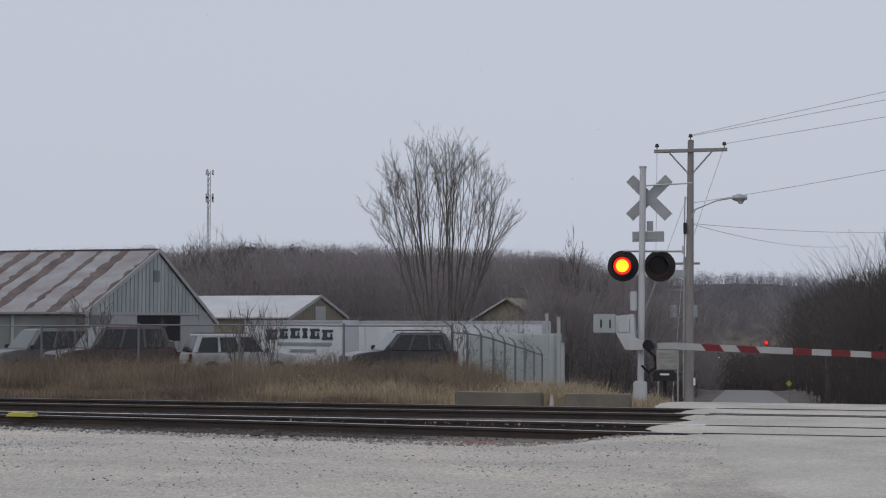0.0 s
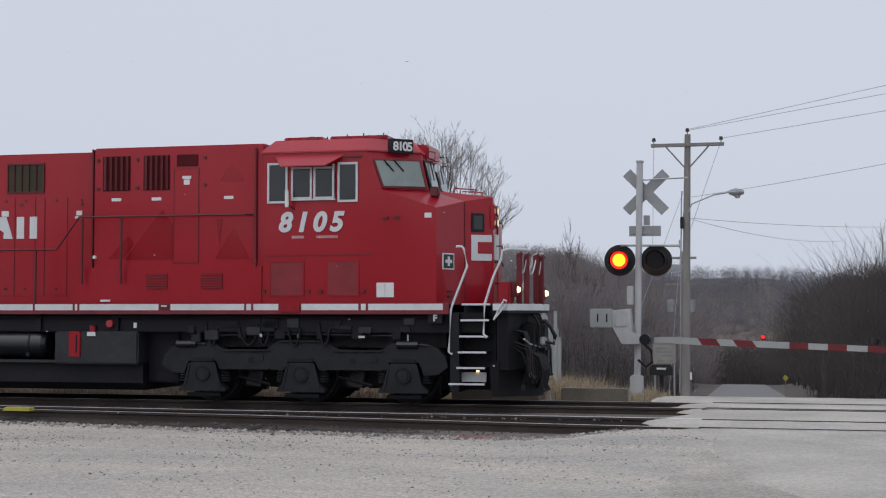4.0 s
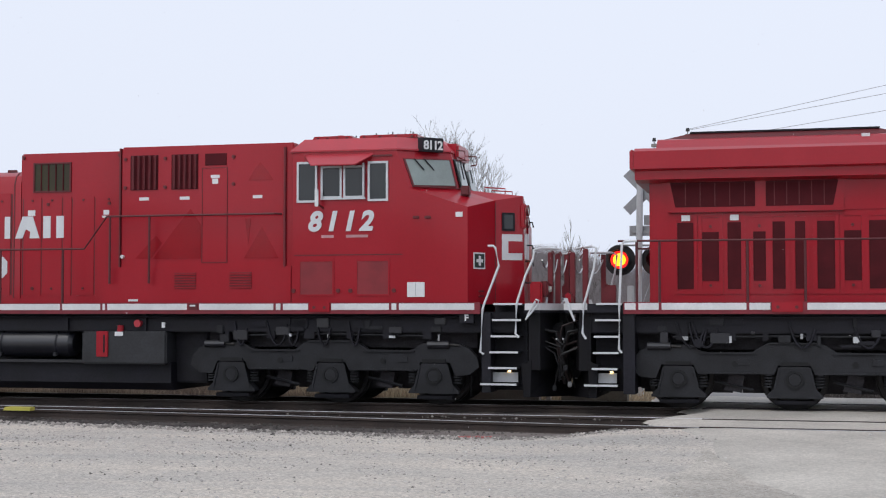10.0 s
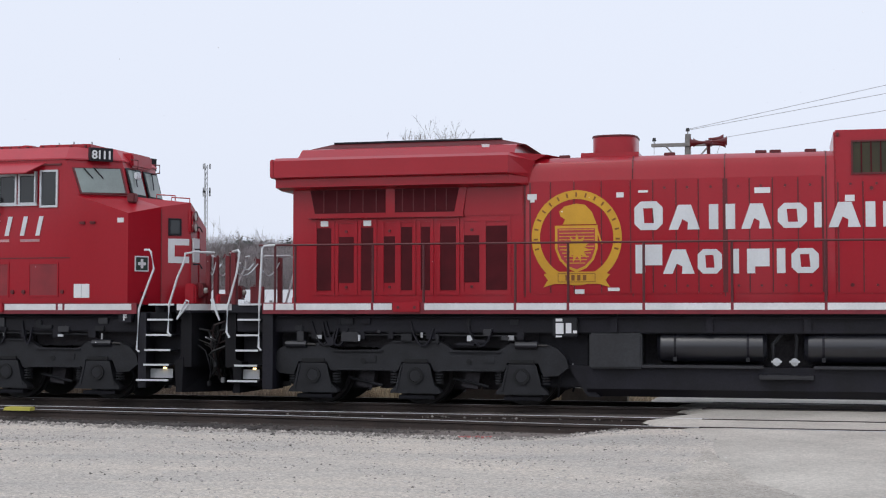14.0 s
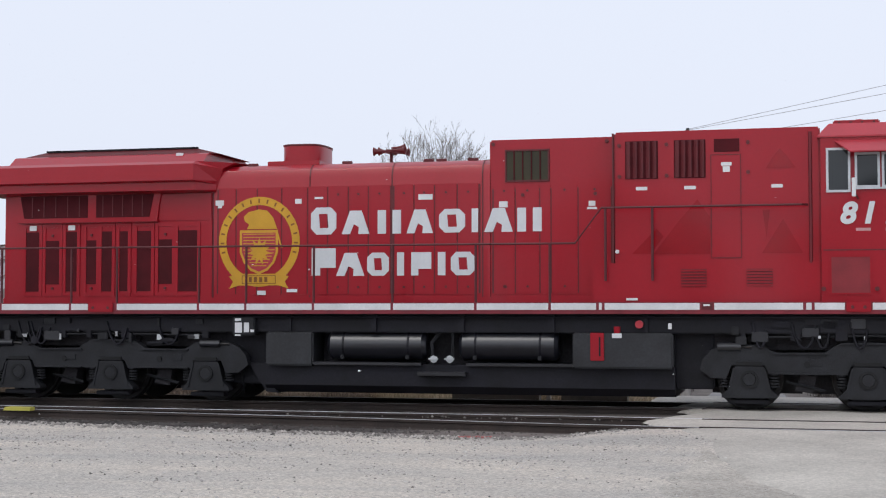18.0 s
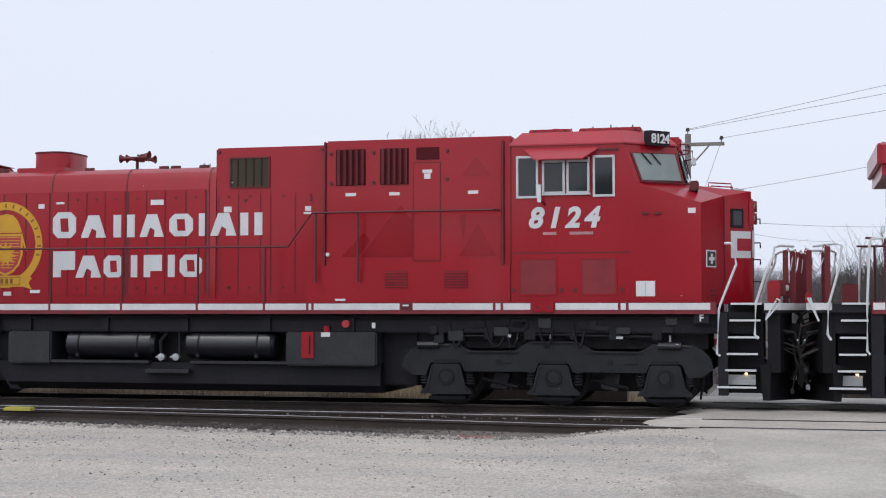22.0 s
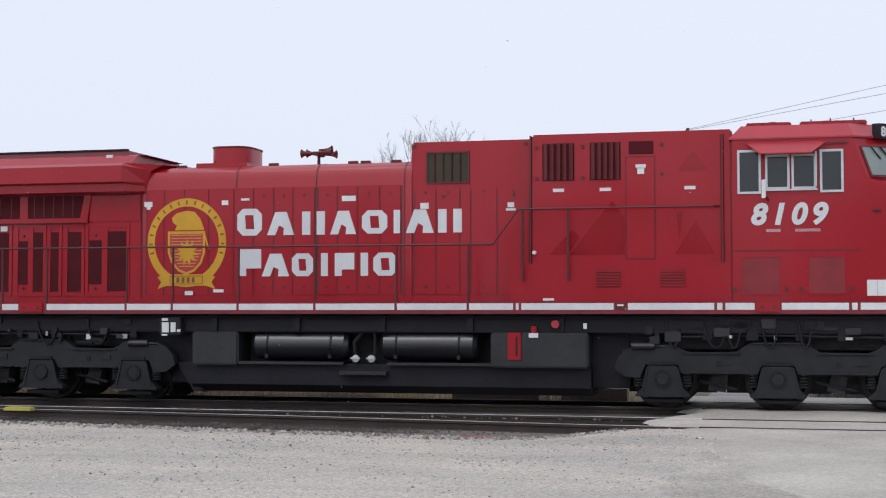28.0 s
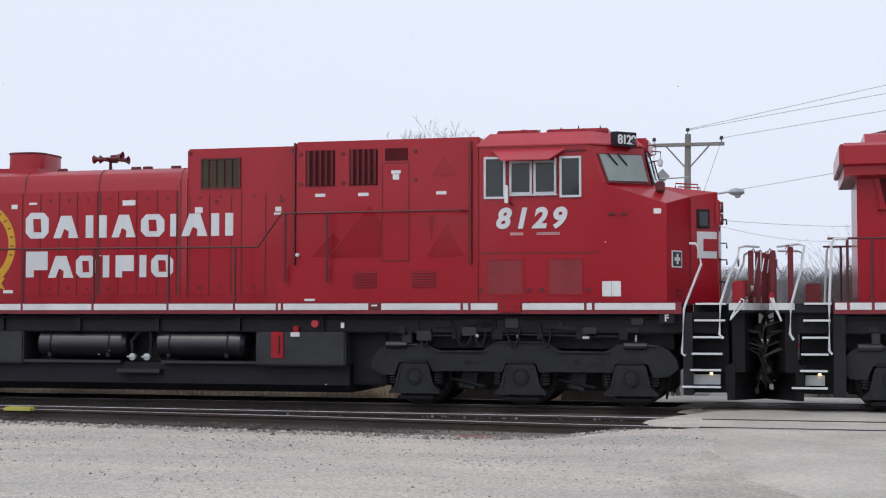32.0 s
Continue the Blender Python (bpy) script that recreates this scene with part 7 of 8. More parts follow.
def build_frame(L):
    fr = part("underframe", B(-10.5, 10.5, -1.36, 1.36, 1.28, 1.66, 0.02), BLACK, L, "black steel underframe")
    for s in (-1, 1):
        part("side_sill", B(-9.86, 9.88, s * SW - 0.02, s * SW + 0.02, 1.62, 1.83, 0.006), RED_EDGE, L)
        part("walkway", B(-9.86, 9.80, min(s * 1.0, s * 1.545), max(s * 1.0, s * 1.545), 1.77, 1.81), BLACK, L)
    cuts = [-9.86, -9.62, -9.22, -7.73, -7.33, -6.82, -6.77, -5.08, -4.13, -2.80, -1.29, 0.265, 1.61, 2.46, 2.56, 4.25, 4.45, 5.98, 6.12, 6.66, 7.06, 8.21, 8.35, 9.80]
    skip = {(-7.33, -6.82), (4.25, 4.45), (6.66, 7.06), (-6.82, -6.77)}
    for a, b in zip(cuts, cuts[1:]):
        if (a, b) in skip:
            continue
        part("sill_stripe", B(a + 0.025, b - 0.025, -SW - 0.028, -SW - 0.018, 1.695, 1.812), WHITE_DUSTY, L)
        part("sill_stripe", B(a + 0.025, b - 0.025, SW + 0.018, SW + 0.028, 1.695, 1.812), WHITE_DUSTY, L)
    for a, b in ((-7.33, -6.82), (6.66, 7.06)):
        jp = part("jacking_pad", B(a, b, -SW - 0.06, -SW + 0.05, 1.655, 1.83, 0.01), RED, L)
        for x in (a + 0.10, b - 0.10):
            # raised dark disc stands for the shade in the hole
            part("pad_hole", cyl(bmesh.new(), (x, -SW - 0.066, 1.74), (x, -SW - 0.05, 1.74), 0.03, n=10), RED_DARK, jp)
    part("sill_box", B(4.26, 4.44, -SW - 0.035, -SW + 0.02, 1.70, 1.81, 0.006), RED_DARK, L)
    part("notice", B(4.29, 4.40, -SW - 0.042, -SW - 0.034, 1.76, 1.79), STICKER, L)
    # hand rails along the walkway
    for s in (-1, 1):
        y = s * (SW - 0.02)
        part("handrail", tube(bmesh.new(), [(-9.95, y, 2.90), (2.06, y, 2.87), (2.53, y, 3.49), (5.95, y, 3.49), (6.05, y + s * -0.12, 3.49)], 0.019, 8), RAILING, L, "thin dark red handrail")
        for x in (-9.625, -9.23, -7.73, -6.77, -5.08, -4.13, -2.80, -1.29, 0.265, 1.61):
            part("handrail_post", cyl(bmesh.new(), (x, y, 1.63), (x, y, 2.885), 0.024, n=8), RAILING, L)
        for x in (2.60, 3.42):
            part("handrail_post", cyl(bmesh.new(), (x, y, 2.2 if x > 2.5 else 1.8), (x, y, 3.48), 0.024, n=8), RAILING, L)
    # end platforms and steps
    for e, xs in ((1, (10.12, 10.64)), (-1, (-10.34, -9.89))):
        ox = 0.28 if e > 0 else 0.0                        # the cab end reaches further out
        part("end_deck", prism(bmesh.new(), [(10.66, -1.50), (10.95, -1.50), (11.37, -0.45), (11.37, 0.45), (10.95, 1.50), (10.66, 1.50)], "z", 1.64, 1.80) if e > 0 else B(-10.90, -9.44, -1.50, 1.50, 1.64, 1.80, 0.01), BLACK, L)
        x0, x1 = (11.33, 11.35) if e > 0 else (-10.92, -10.90)
        part("deck_stripe", prism(bmesh.new(), [(10.95, -1.51), (11.38, -0.45), (11.38, 0.45), (10.95, 1.51), (10.93, 1.5), (11.36, 0.45), (11.36, -0.45), (10.93, -1.5)], "z", 1.69, 1.81) if e > 0 else B(x0, x1, -1.5, 1.5, 1.69, 1.81), WHITE_DUSTY, L)
        for s in (-1, 1):
            part("deck_stripe", B(10.68, 10.94, s * 1.505 - 0.006, s * 1.505 + 0.006, 1.69, 1.81) if e > 0 else B(-10.90, -10.50, s * 1.505 - 0.006, s * 1.505 + 0.006, 1.69, 1.81), WHITE_DUSTY, L)
            sw = part("step_well", B(xs[0] - 0.06, xs[1] + 0.02, min(s * 0.95, s * 1.12), max(s * 0.95, s * 1.12), 0.25, 1.80), BLACK, L)
            part("well_side", B(xs[0] - 0.22 if e > 0 else xs[1] + 0.02, xs[0] - 0.06 if e > 0 else xs[1] + 0.22, min(s * 0.95, s * 1.52), max(s * 0.95, s * 1.52), 0.22, 1.64), BLACK, L)
            for i, z in enumerate((1.815, 1.53, 1.24, 0.955, 0.675, 0.385)):
                dx = -0.025 * i if e > 0 else -0.02 * i
                tr = part("step", B(xs[0] + dx - (0.12 if i == 5 else 0), xs[1] + dx + (0.02 if i == 5 else 0), min(s * 1.1, s * 1.53), max(s * 1.1, s * 1.53), z - 0.04, z - 0.012), BLACK, L)
                part("step_edge", B(xs[0] + dx - (0.12 if i == 5 else 0), xs[1] + dx + (0.02 if i == 5 else 0), s * 1.54 - 0.012, s * 1.54 + 0.012, z - 0.035, z), WHITE, tr, "white step edge")
            part("kick_plate", B(xs[0] - 0.10, xs[1] - 0.12, s * 1.30 - 0.01, s * 1.30 + 0.01, 0.40, 0.575), WHITE, L, "white kick plate above the lowest step")
            part("step_lamp", B(xs[0] + 0.22, xs[0] + 0.27, s * 1.33 - 0.02, s * 1.33 + 0.02, 0.58, 0.61), STEP_LAMP, L, "lit step lamp")
            y = s * 1.545
            if e > 0:
                rails = ([(10.02, y, 2.84), (10.12, y, 2.84), (10.16, y, 2.80), (10.22, y, 2.48), (9.95, y, 1.80), (9.92, y, 1.70), (9.88, y, 0.94), (9.94, y, 0.90)],
                         [(11.18, s * 0.9, 2.80), (10.95, s * 1.3, 2.80), (10.86, y, 2.76), (10.84, y, 2.6), (10.70, y, 2.30), (10.54, y, 1.80), (10.52, y, 1.27), (10.58, y, 1.20)])
                loop = [(10.88, y, 1.85), (10.80, y, 1.72), (10.70, y, 1.52), (10.92, y, 1.78), (10.94, y, 1.86), (10.88, y, 1.88)]
            else:
                rails = ([(-10.78, s * 0.9, 2.80), (-10.42, s * 1.4, 2.82), (-10.33, y, 2.78), (-10.38, y, 2.4), (-10.56, y, 1.76), (-10.58, y, 1.28), (-10.52, y, 1.18)],
                         [(-9.62, y, 2.90), (-9.84, y, 2.89), (-9.88, y, 2.84), (-9.93, y, 1.8), (-9.94, y, 1.0), (-9.89, y, 0.94)])
                loop = [(-10.86, y, 1.90), (-10.80, y, 1.72), (-10.72, y, 1.5), (-10.85, y, 1.78), (-10.90, y, 1.9)]
            for r in rails:
                part("grab_rail", tube(bmesh.new(), r, 0.022, 8), WHITE, L, "white bent grab rail")
            part("cut_lever", tube(bmesh.new(), loop, 0.018, 6), WHITE, L)
        # end railing posts, drawbar and hoses
        posts = ((11.04, -0.85, 2.74), (11.16, -0.75, 2.72), (11.26, -0.32, 2.72), (11.34, -0.22, 2.70)) if e > 0 else ((-10.56, -1.25, 2.78), (-10.18, -1.0, 2.14), (-10.86, -0.8, 2.74), (-10.86, 0.8, 2.74), (-10.56, 1.25, 2.78))
        for xx, yy, zt in posts:
            w = 0.11 if zt < 2.2 else 0.04
            part("end_post", B(xx - w * 1.2, xx + w * 1.2, yy - 0.04, yy + 0.04, 1.78, zt, 0.01), RED_POST, L, "dark red end railing post")
            part("post_hook", tube(bmesh.new(), [(xx, yy - 0.03, zt - 0.02), (xx + e * 0.05, yy - 0.05, zt + 0.03), (xx + e * 0.08, yy - 0.05, zt - 0.04)], 0.012), RED_POST, L)
        for pa, pb in zip(posts, posts[1:]):
            if min(pa[2], pb[2]) > 2.5:                   # slack chain from post to post
                va, vb = Vector(pa), Vector(pb)
                part("safety_chain", tube(bmesh.new(), [va.lerp(vb, k / 8) + Vector((0, -0.03, -0.10 - 0.26 * math.sin(math.pi * k / 8))) for k in range(9)], 0.013, 6), ALU, L, "slack bare steel safety chain")
        part("end_chain", tube(bmesh.new(), [(e * 10.8, -0.35, 2.62), (e * 10.8, -0.1, 2.5), (e * 10.8, 0.1, 2.5), (e * 10.8, 0.35, 2.62)], 0.016), ALU, L)
        part("end_locker", B(e * 10.83 - 0.10, e * 10.83 + 0.12 * (e > 0), -1.28, -0.85, 1.80, 2.20 if e > 0 else 2.0, 0.03), RED, L)
        for k in range(3):
            part("jumper_cable", tube(bmesh.new(), [(e * 10.85 + ox, -0.6 + 0.25 * k, 1.7), (e * 11.0 + ox, -0.6 + 0.25 * k, 1.6), (e * 11.08 + ox, -0.55 + 0.25 * k, 1.4), (e * 11.05 + ox, -0.5 + 0.25 * k, 1.1)], 0.03), HOSE_RED if k == 1 else RUBBER, L)
        cp = part("drawgear_box", B(e * 10.80 - 0.30 + ox, e * 10.80 + 0.20 + ox, -0.45, 0.45, 0.45, 1.1, 0.04), OILY, L)
        part("knuckle", B(e * 11.0 - 0.16 + 0.8 * ox, e * 11.0 + 0.16 + ox, -0.16, 0.16, 0.66, 1.0, 0.05), TRUCK, cp, "rough cast coupler knuckle")
        pl = bmesh.new()
        x0 = e * 10.66 + ox
        loft(pl, [[(x0 - e * 0.18, -1.42, 0.14), (x0 + e * 0.40, -0.1, 0.10), (x0 + e * 0.40, 0.1, 0.10), (x0 - e * 0.18, 1.42, 0.14), (x0 - e * 0.3, 1.42, 0.14), (x0 - e * 0.3, -1.42, 0.14)],
                  [(x0 - e * 0.16, -1.42, 0.80), (x0 + e * 0.20, -0.1, 0.74), (x0 + e * 0.20, 0.1, 0.74), (x0 - e * 0.16, 1.42, 0.80), (x0 - e * 0.34, 1.42, 0.72), (x0 - e * 0.34, -1.42, 0.72)]])
        part("snow_plough", pl, OILY, L, "black steel pilot plough")
        part("pilot_plate", prism(bmesh.new(), [(e * 10.45 + ox, -1.4), (e * 10.66 + ox, -1.4), (e * 10.86 + ox, -0.5), (e * 10.86 + ox, 0.5), (e * 10.66 + ox, 1.4), (e * 10.45 + ox, 1.4)], "z", 0.62, 1.66), OILY, L)
        part("buffer_beam", B(min(e * 10.80, e * 11.02) + ox, max(e * 10.80, e * 11.02) + ox, -0.85, 0.85, 1.02, 1.45, 0.04), OILY, L)
        for k, yy in enumerate((-1.15, -1.0, -0.86, -0.7, -0.55, -0.42, 0.42, 0.55, 0.75, 0.95, 1.1)):
            part("air_hose", tube(bmesh.new(), [(e * 10.62 + ox, yy, 1.35 - 0.05 * (k % 3)), (e * 10.90 + ox, yy, 1.30), (e * 11.0 + ox, yy + 0.04, 0.95), (e * (10.98 + 0.03 * (k % 3)) + ox, yy + 0.08, 0.6 - 0.07 * (k % 4)), (e * 11.06 + ox, yy * 0.9, 0.45)], 0.026, 6), HOSE_RED if k in (1, 4) else RUBBER, L)
        rh = random.Random(31 + e)
        for k in range(9):                                # slack cables, hose couplings and chain ends below the deck
            yy, x0c = rh.uniform(-1.3, 0.2), e * 10.72 + ox
            z0c, z1c = rh.uniform(1.0, 1.6), rh.uniform(0.25, 0.8)
            pts = [(x0c, yy, z0c), (x0c + e * rh.uniform(0.15, 0.3), yy - 0.05, z0c - 0.1), (x0c + e * rh.uniform(0.2, 0.36), yy - 0.08, (z0c + z1c) / 2), (x0c + e * rh.uniform(0.1, 0.3), yy, z1c)]
            part("slack_cable", tube(bmesh.new(), pts, rh.uniform(0.014, 0.028), 6), (RUBBER, OILY, HOSE_RED)[k % 3], L)
            if k % 2:
                part("hose_coupling", B(pts[-1][0] - 0.035, pts[-1][0] + 0.035, yy - 0.04, yy + 0.04, z1c - 0.08, z1c + 0.02, 0.012), (GALV, TRUCK)[k % 4 // 2], L)
        part("uncoupling_rod", tube(bmesh.new(), [(e * 10.95 + ox, -1.4, 1.18), (e * 10.98 + ox, -1.0, 1.08), (e * 11.04 + ox, -0.3, 1.02), (e * 11.02 + ox, 0, 0.98)], 0.016), GALV, L)
    # fuel tank, reservoirs and boxes
    tank = [(-1.28, 0.70), (-1.28, 0.30), (-1.12, 0.16), (1.12, 0.16), (1.28, 0.30), (1.28, 0.70)]
    ft = part("fuel_tank", prism(bmesh.new(), tank, "x", -3.84, 3.78), BLACK, L, "black fuel tank")
    part("tank_top", B(-3.8, 3.75, -0.75, 0.75, 0.68, 1.34), UNDER, ft)
    part("tank_end", prism(bmesh.new(), [(-4.20, 0.70), (-3.84, 0.70), (-3.84, 0.16), (-3.6, 0.14)], "y", -1.2, 1.2), BLACK, ft)
    for xa, xb in ((-4.75, -3.82), (3.76, 4.45)):
        part("equipment_rack", B(xa, xb, -1.05, 1.05, 0.30, 1.60, 0.03), BLACK, L)
    part("equipment_box", B(-3.78, -2.85, -1.42, -0.7, 0.66, 1.29, 0.03), BOX_GREY, L)
    part("battery_box", B(2.0, 3.76, -1.47, -0.7, 0.66, 1.29, 0.03), BOX_GREY, L)
    for s in (-1, 1):
        for x0, x1 in ((-2.60, -0.72), (-0.10, 1.72)):
            tk = part("air_reservoir", cyl(bmesh.new(), (x0 + 0.07, s * 1.12, 1.05), (x1 - 0.07, s * 1.12, 1.05), 0.275, n=28), BLACK_SATIN, L, "black cylindrical air reservoir", smooth=True)
            for xa, xb in ((x0, x0 + 0.07), (x1, x1 - 0.07)):
                part("tank_dome", cyl(bmesh.new(), (xa, s * 1.12, 1.05), (xb, s * 1.12, 1.05), 0.2, 0.274, 28), BLACK_SATIN, tk, smooth=True)
            for xx in (x0 + 0.32, x1 - 0.32):
                part("strap", cyl(bmesh.new(), (xx - 0.02, s * 1.12, 1.05), (xx + 0.02, s * 1.12, 1.05), 0.28, n=28), BLACK, tk)
                part("drain_cock", B(xx - 0.03, xx + 0.03, s * 1.4 - 0.03, s * 1.4 + 0.03, 0.80, 0.87), TRUCK, tk)
        part("tank_ledge", B(-2.85, -0.78, min(s * 1.0, s * 1.40), max(s * 1.0, s * 1.40), 0.68, 0.735, 0.01), BLACK_SATIN, ft)
        part("tank_ledge", B(0.05, 2.0, min(s * 1.0, s * 1.40), max(s * 1.0, s * 1.40), 0.68, 0.735, 0.01), BLACK_SATIN, ft)
    part("valve_tray", B(-0.85, 0.05, -1.44, -1.1, 0.50, 0.575, 0.01), BLACK_SATIN, L)
    for x in (-0.56, -0.26):
        vv = part("drain_valve", cyl(bmesh.new(), (x, -1.36, 0.80), (x, -1.22, 0.80), 0.07, 0.05, 8), ALU, L, "bare metal drain valve")
        part("valve_handle", B(x - 0.09, x + 0.09, -1.40, -1.36, 0.79, 0.82), ALU, vv)
    part("valve_pipe", tube(bmesh.new(), [(-0.60, -1.2, 0.6), (-0.62, -1.25, 1.1), (-0.45, -1.25, 1.3), (-0.42, -1.2, 1.6)], 0.035), TRUCK, L)
    part("valve_pipe", tube(bmesh.new(), [(-0.25, -1.2, 0.6), (-0.22, -1.25, 1.2), (-0.30, -1.25, 1.6)], 0.03), TRUCK, L)
    rg = part("sight_glass_box", B(2.32, 2.56, -1.50, -1.46, 0.80, 1.29, 0.008), RED, L, "red fuel gauge housing")
    part("sight_glass", B(2.47, 2.50, -1.506, -1.498, 0.88, 1.22), BLACK, rg)
    part("filler_cap", cyl(bmesh.new(), (2.78, -1.40, 1.28), (2.78, -1.40, 1.40), 0.06, n=12), RED, L)
    part("red_knob", cyl(bmesh.new(), (3.18, -1.52, 1.44), (3.18, -1.42, 1.44), 0.07, n=14), RED_LIGHT, L)
    part("notice", B(2.70, 2.87, -1.488, -1.468, 1.20, 1.28), STICKER, L)
    part("notice", B(3.68, 3.74, -1.50, -1.47, 1.36, 1.46), STICKER, L)
    eb = part("electrical_box", B(-4.42, -3.98, -1.50, -1.2, 1.22, 1.56, 0.02), TRUCK, L)
    for a, b, c, d in ((-4.36, -4.22, 1.27, 1.46), (-4.36, -4.24, 1.49, 1.54), (-4.18, -4.08, 1.28, 1.46), (-4.05, -3.98, 1.28, 1.33), (-4.36, -4.25, 1.21, 1.24)):
        part("notice", B(a, b, -1.51, -1.498, c, d), STICKER, eb)
    # pipes and cables between the sill and the trucks
    rnd = random.Random(5)
    for s in (-1, 1):
        for x0, x1 in ((-9.4, -4.6), (4.6, 9.4)):
            for k in range(4):
                z = 1.22 + 0.09 * k
                part("pipe", tube(bmesh.new(), [(x0 + rnd.uniform(0, 0.6), s * 1.30, z), ((x0 + x1) / 2, s * 1.32, z + rnd.uniform(-0.04, 0.04)), (x1 - rnd.uniform(0, 0.6), s * 1.30, z)], 0.02 + 0.008 * (k % 2), 6), TRUCK, L)
            for k in range(16):
                xx = x0 + rnd.uniform(0.1, 4.5)
                zc = rnd.uniform(1.02, 1.45)
                part("valve_box", B(xx, xx + rnd.uniform(0.06, 0.34), min(s * 1.2, s * 1.40), max(s * 1.2, s * 1.40), zc, zc + rnd.uniform(0.05, 0.2), 0.012), (TRUCK, BLACK_SATIN, BLACK)[k % 3], L)
            for k in range(5):
                xx = x0 + rnd.uniform(0.3, 4.2)
                w = rnd.uniform(0.2, 0.5)
                part("brake_hose", tube(bmesh.new(), [(xx + w * q / 6, s * 1.38, 1.48 - 0.38 * math.sin(math.pi * q / 6) ** 0.7 - 0.02 * q) for q in range(7)], 0.022, 5), BLACK, L)
            for k in range(6):
                xx = x0 + 0.4 + k * 0.78 + rnd.uniform(-0.15, 0.15)
                part("pipe_bracket", B(xx, xx + rnd.uniform(0.08, 0.22), min(s * 1.22, s * 1.36), max(s * 1.22, s * 1.36), 1.16, 1.16 + rnd.uniform(0.15, 0.4), 0.01), BLACK, L)
            for k in range(5):
                xx = x0 + 0.5 + k * 0.95 + rnd.uniform(-0.2, 0.2)
                part("metal_tag", B(xx, xx + rnd.uniform(0.03, 0.12), s * 1.38 - 0.01, s * 1.38 + 0.01, 1.12 + rnd.uniform(0, 0.1), 1.17 + rnd.uniform(0.02, 0.12)), ALU if k % 2 else GALV, L)
        for k in range(5):
            xx = -3.4 + k * 1.65
            part("sill_hanger", B(xx, xx + 0.12, min(s * 1.25, s * 1.42), max(s * 1.25, s * 1.42), 1.30, 1.64), BLACK, L)
        part("trainline_pipe", tube(bmesh.new(), [(-9.6, s * 1.44, 1.57), (0, s * 1.45, 1.56), (9.6, s * 1.44, 1.57)], 0.022), BLACK, L)


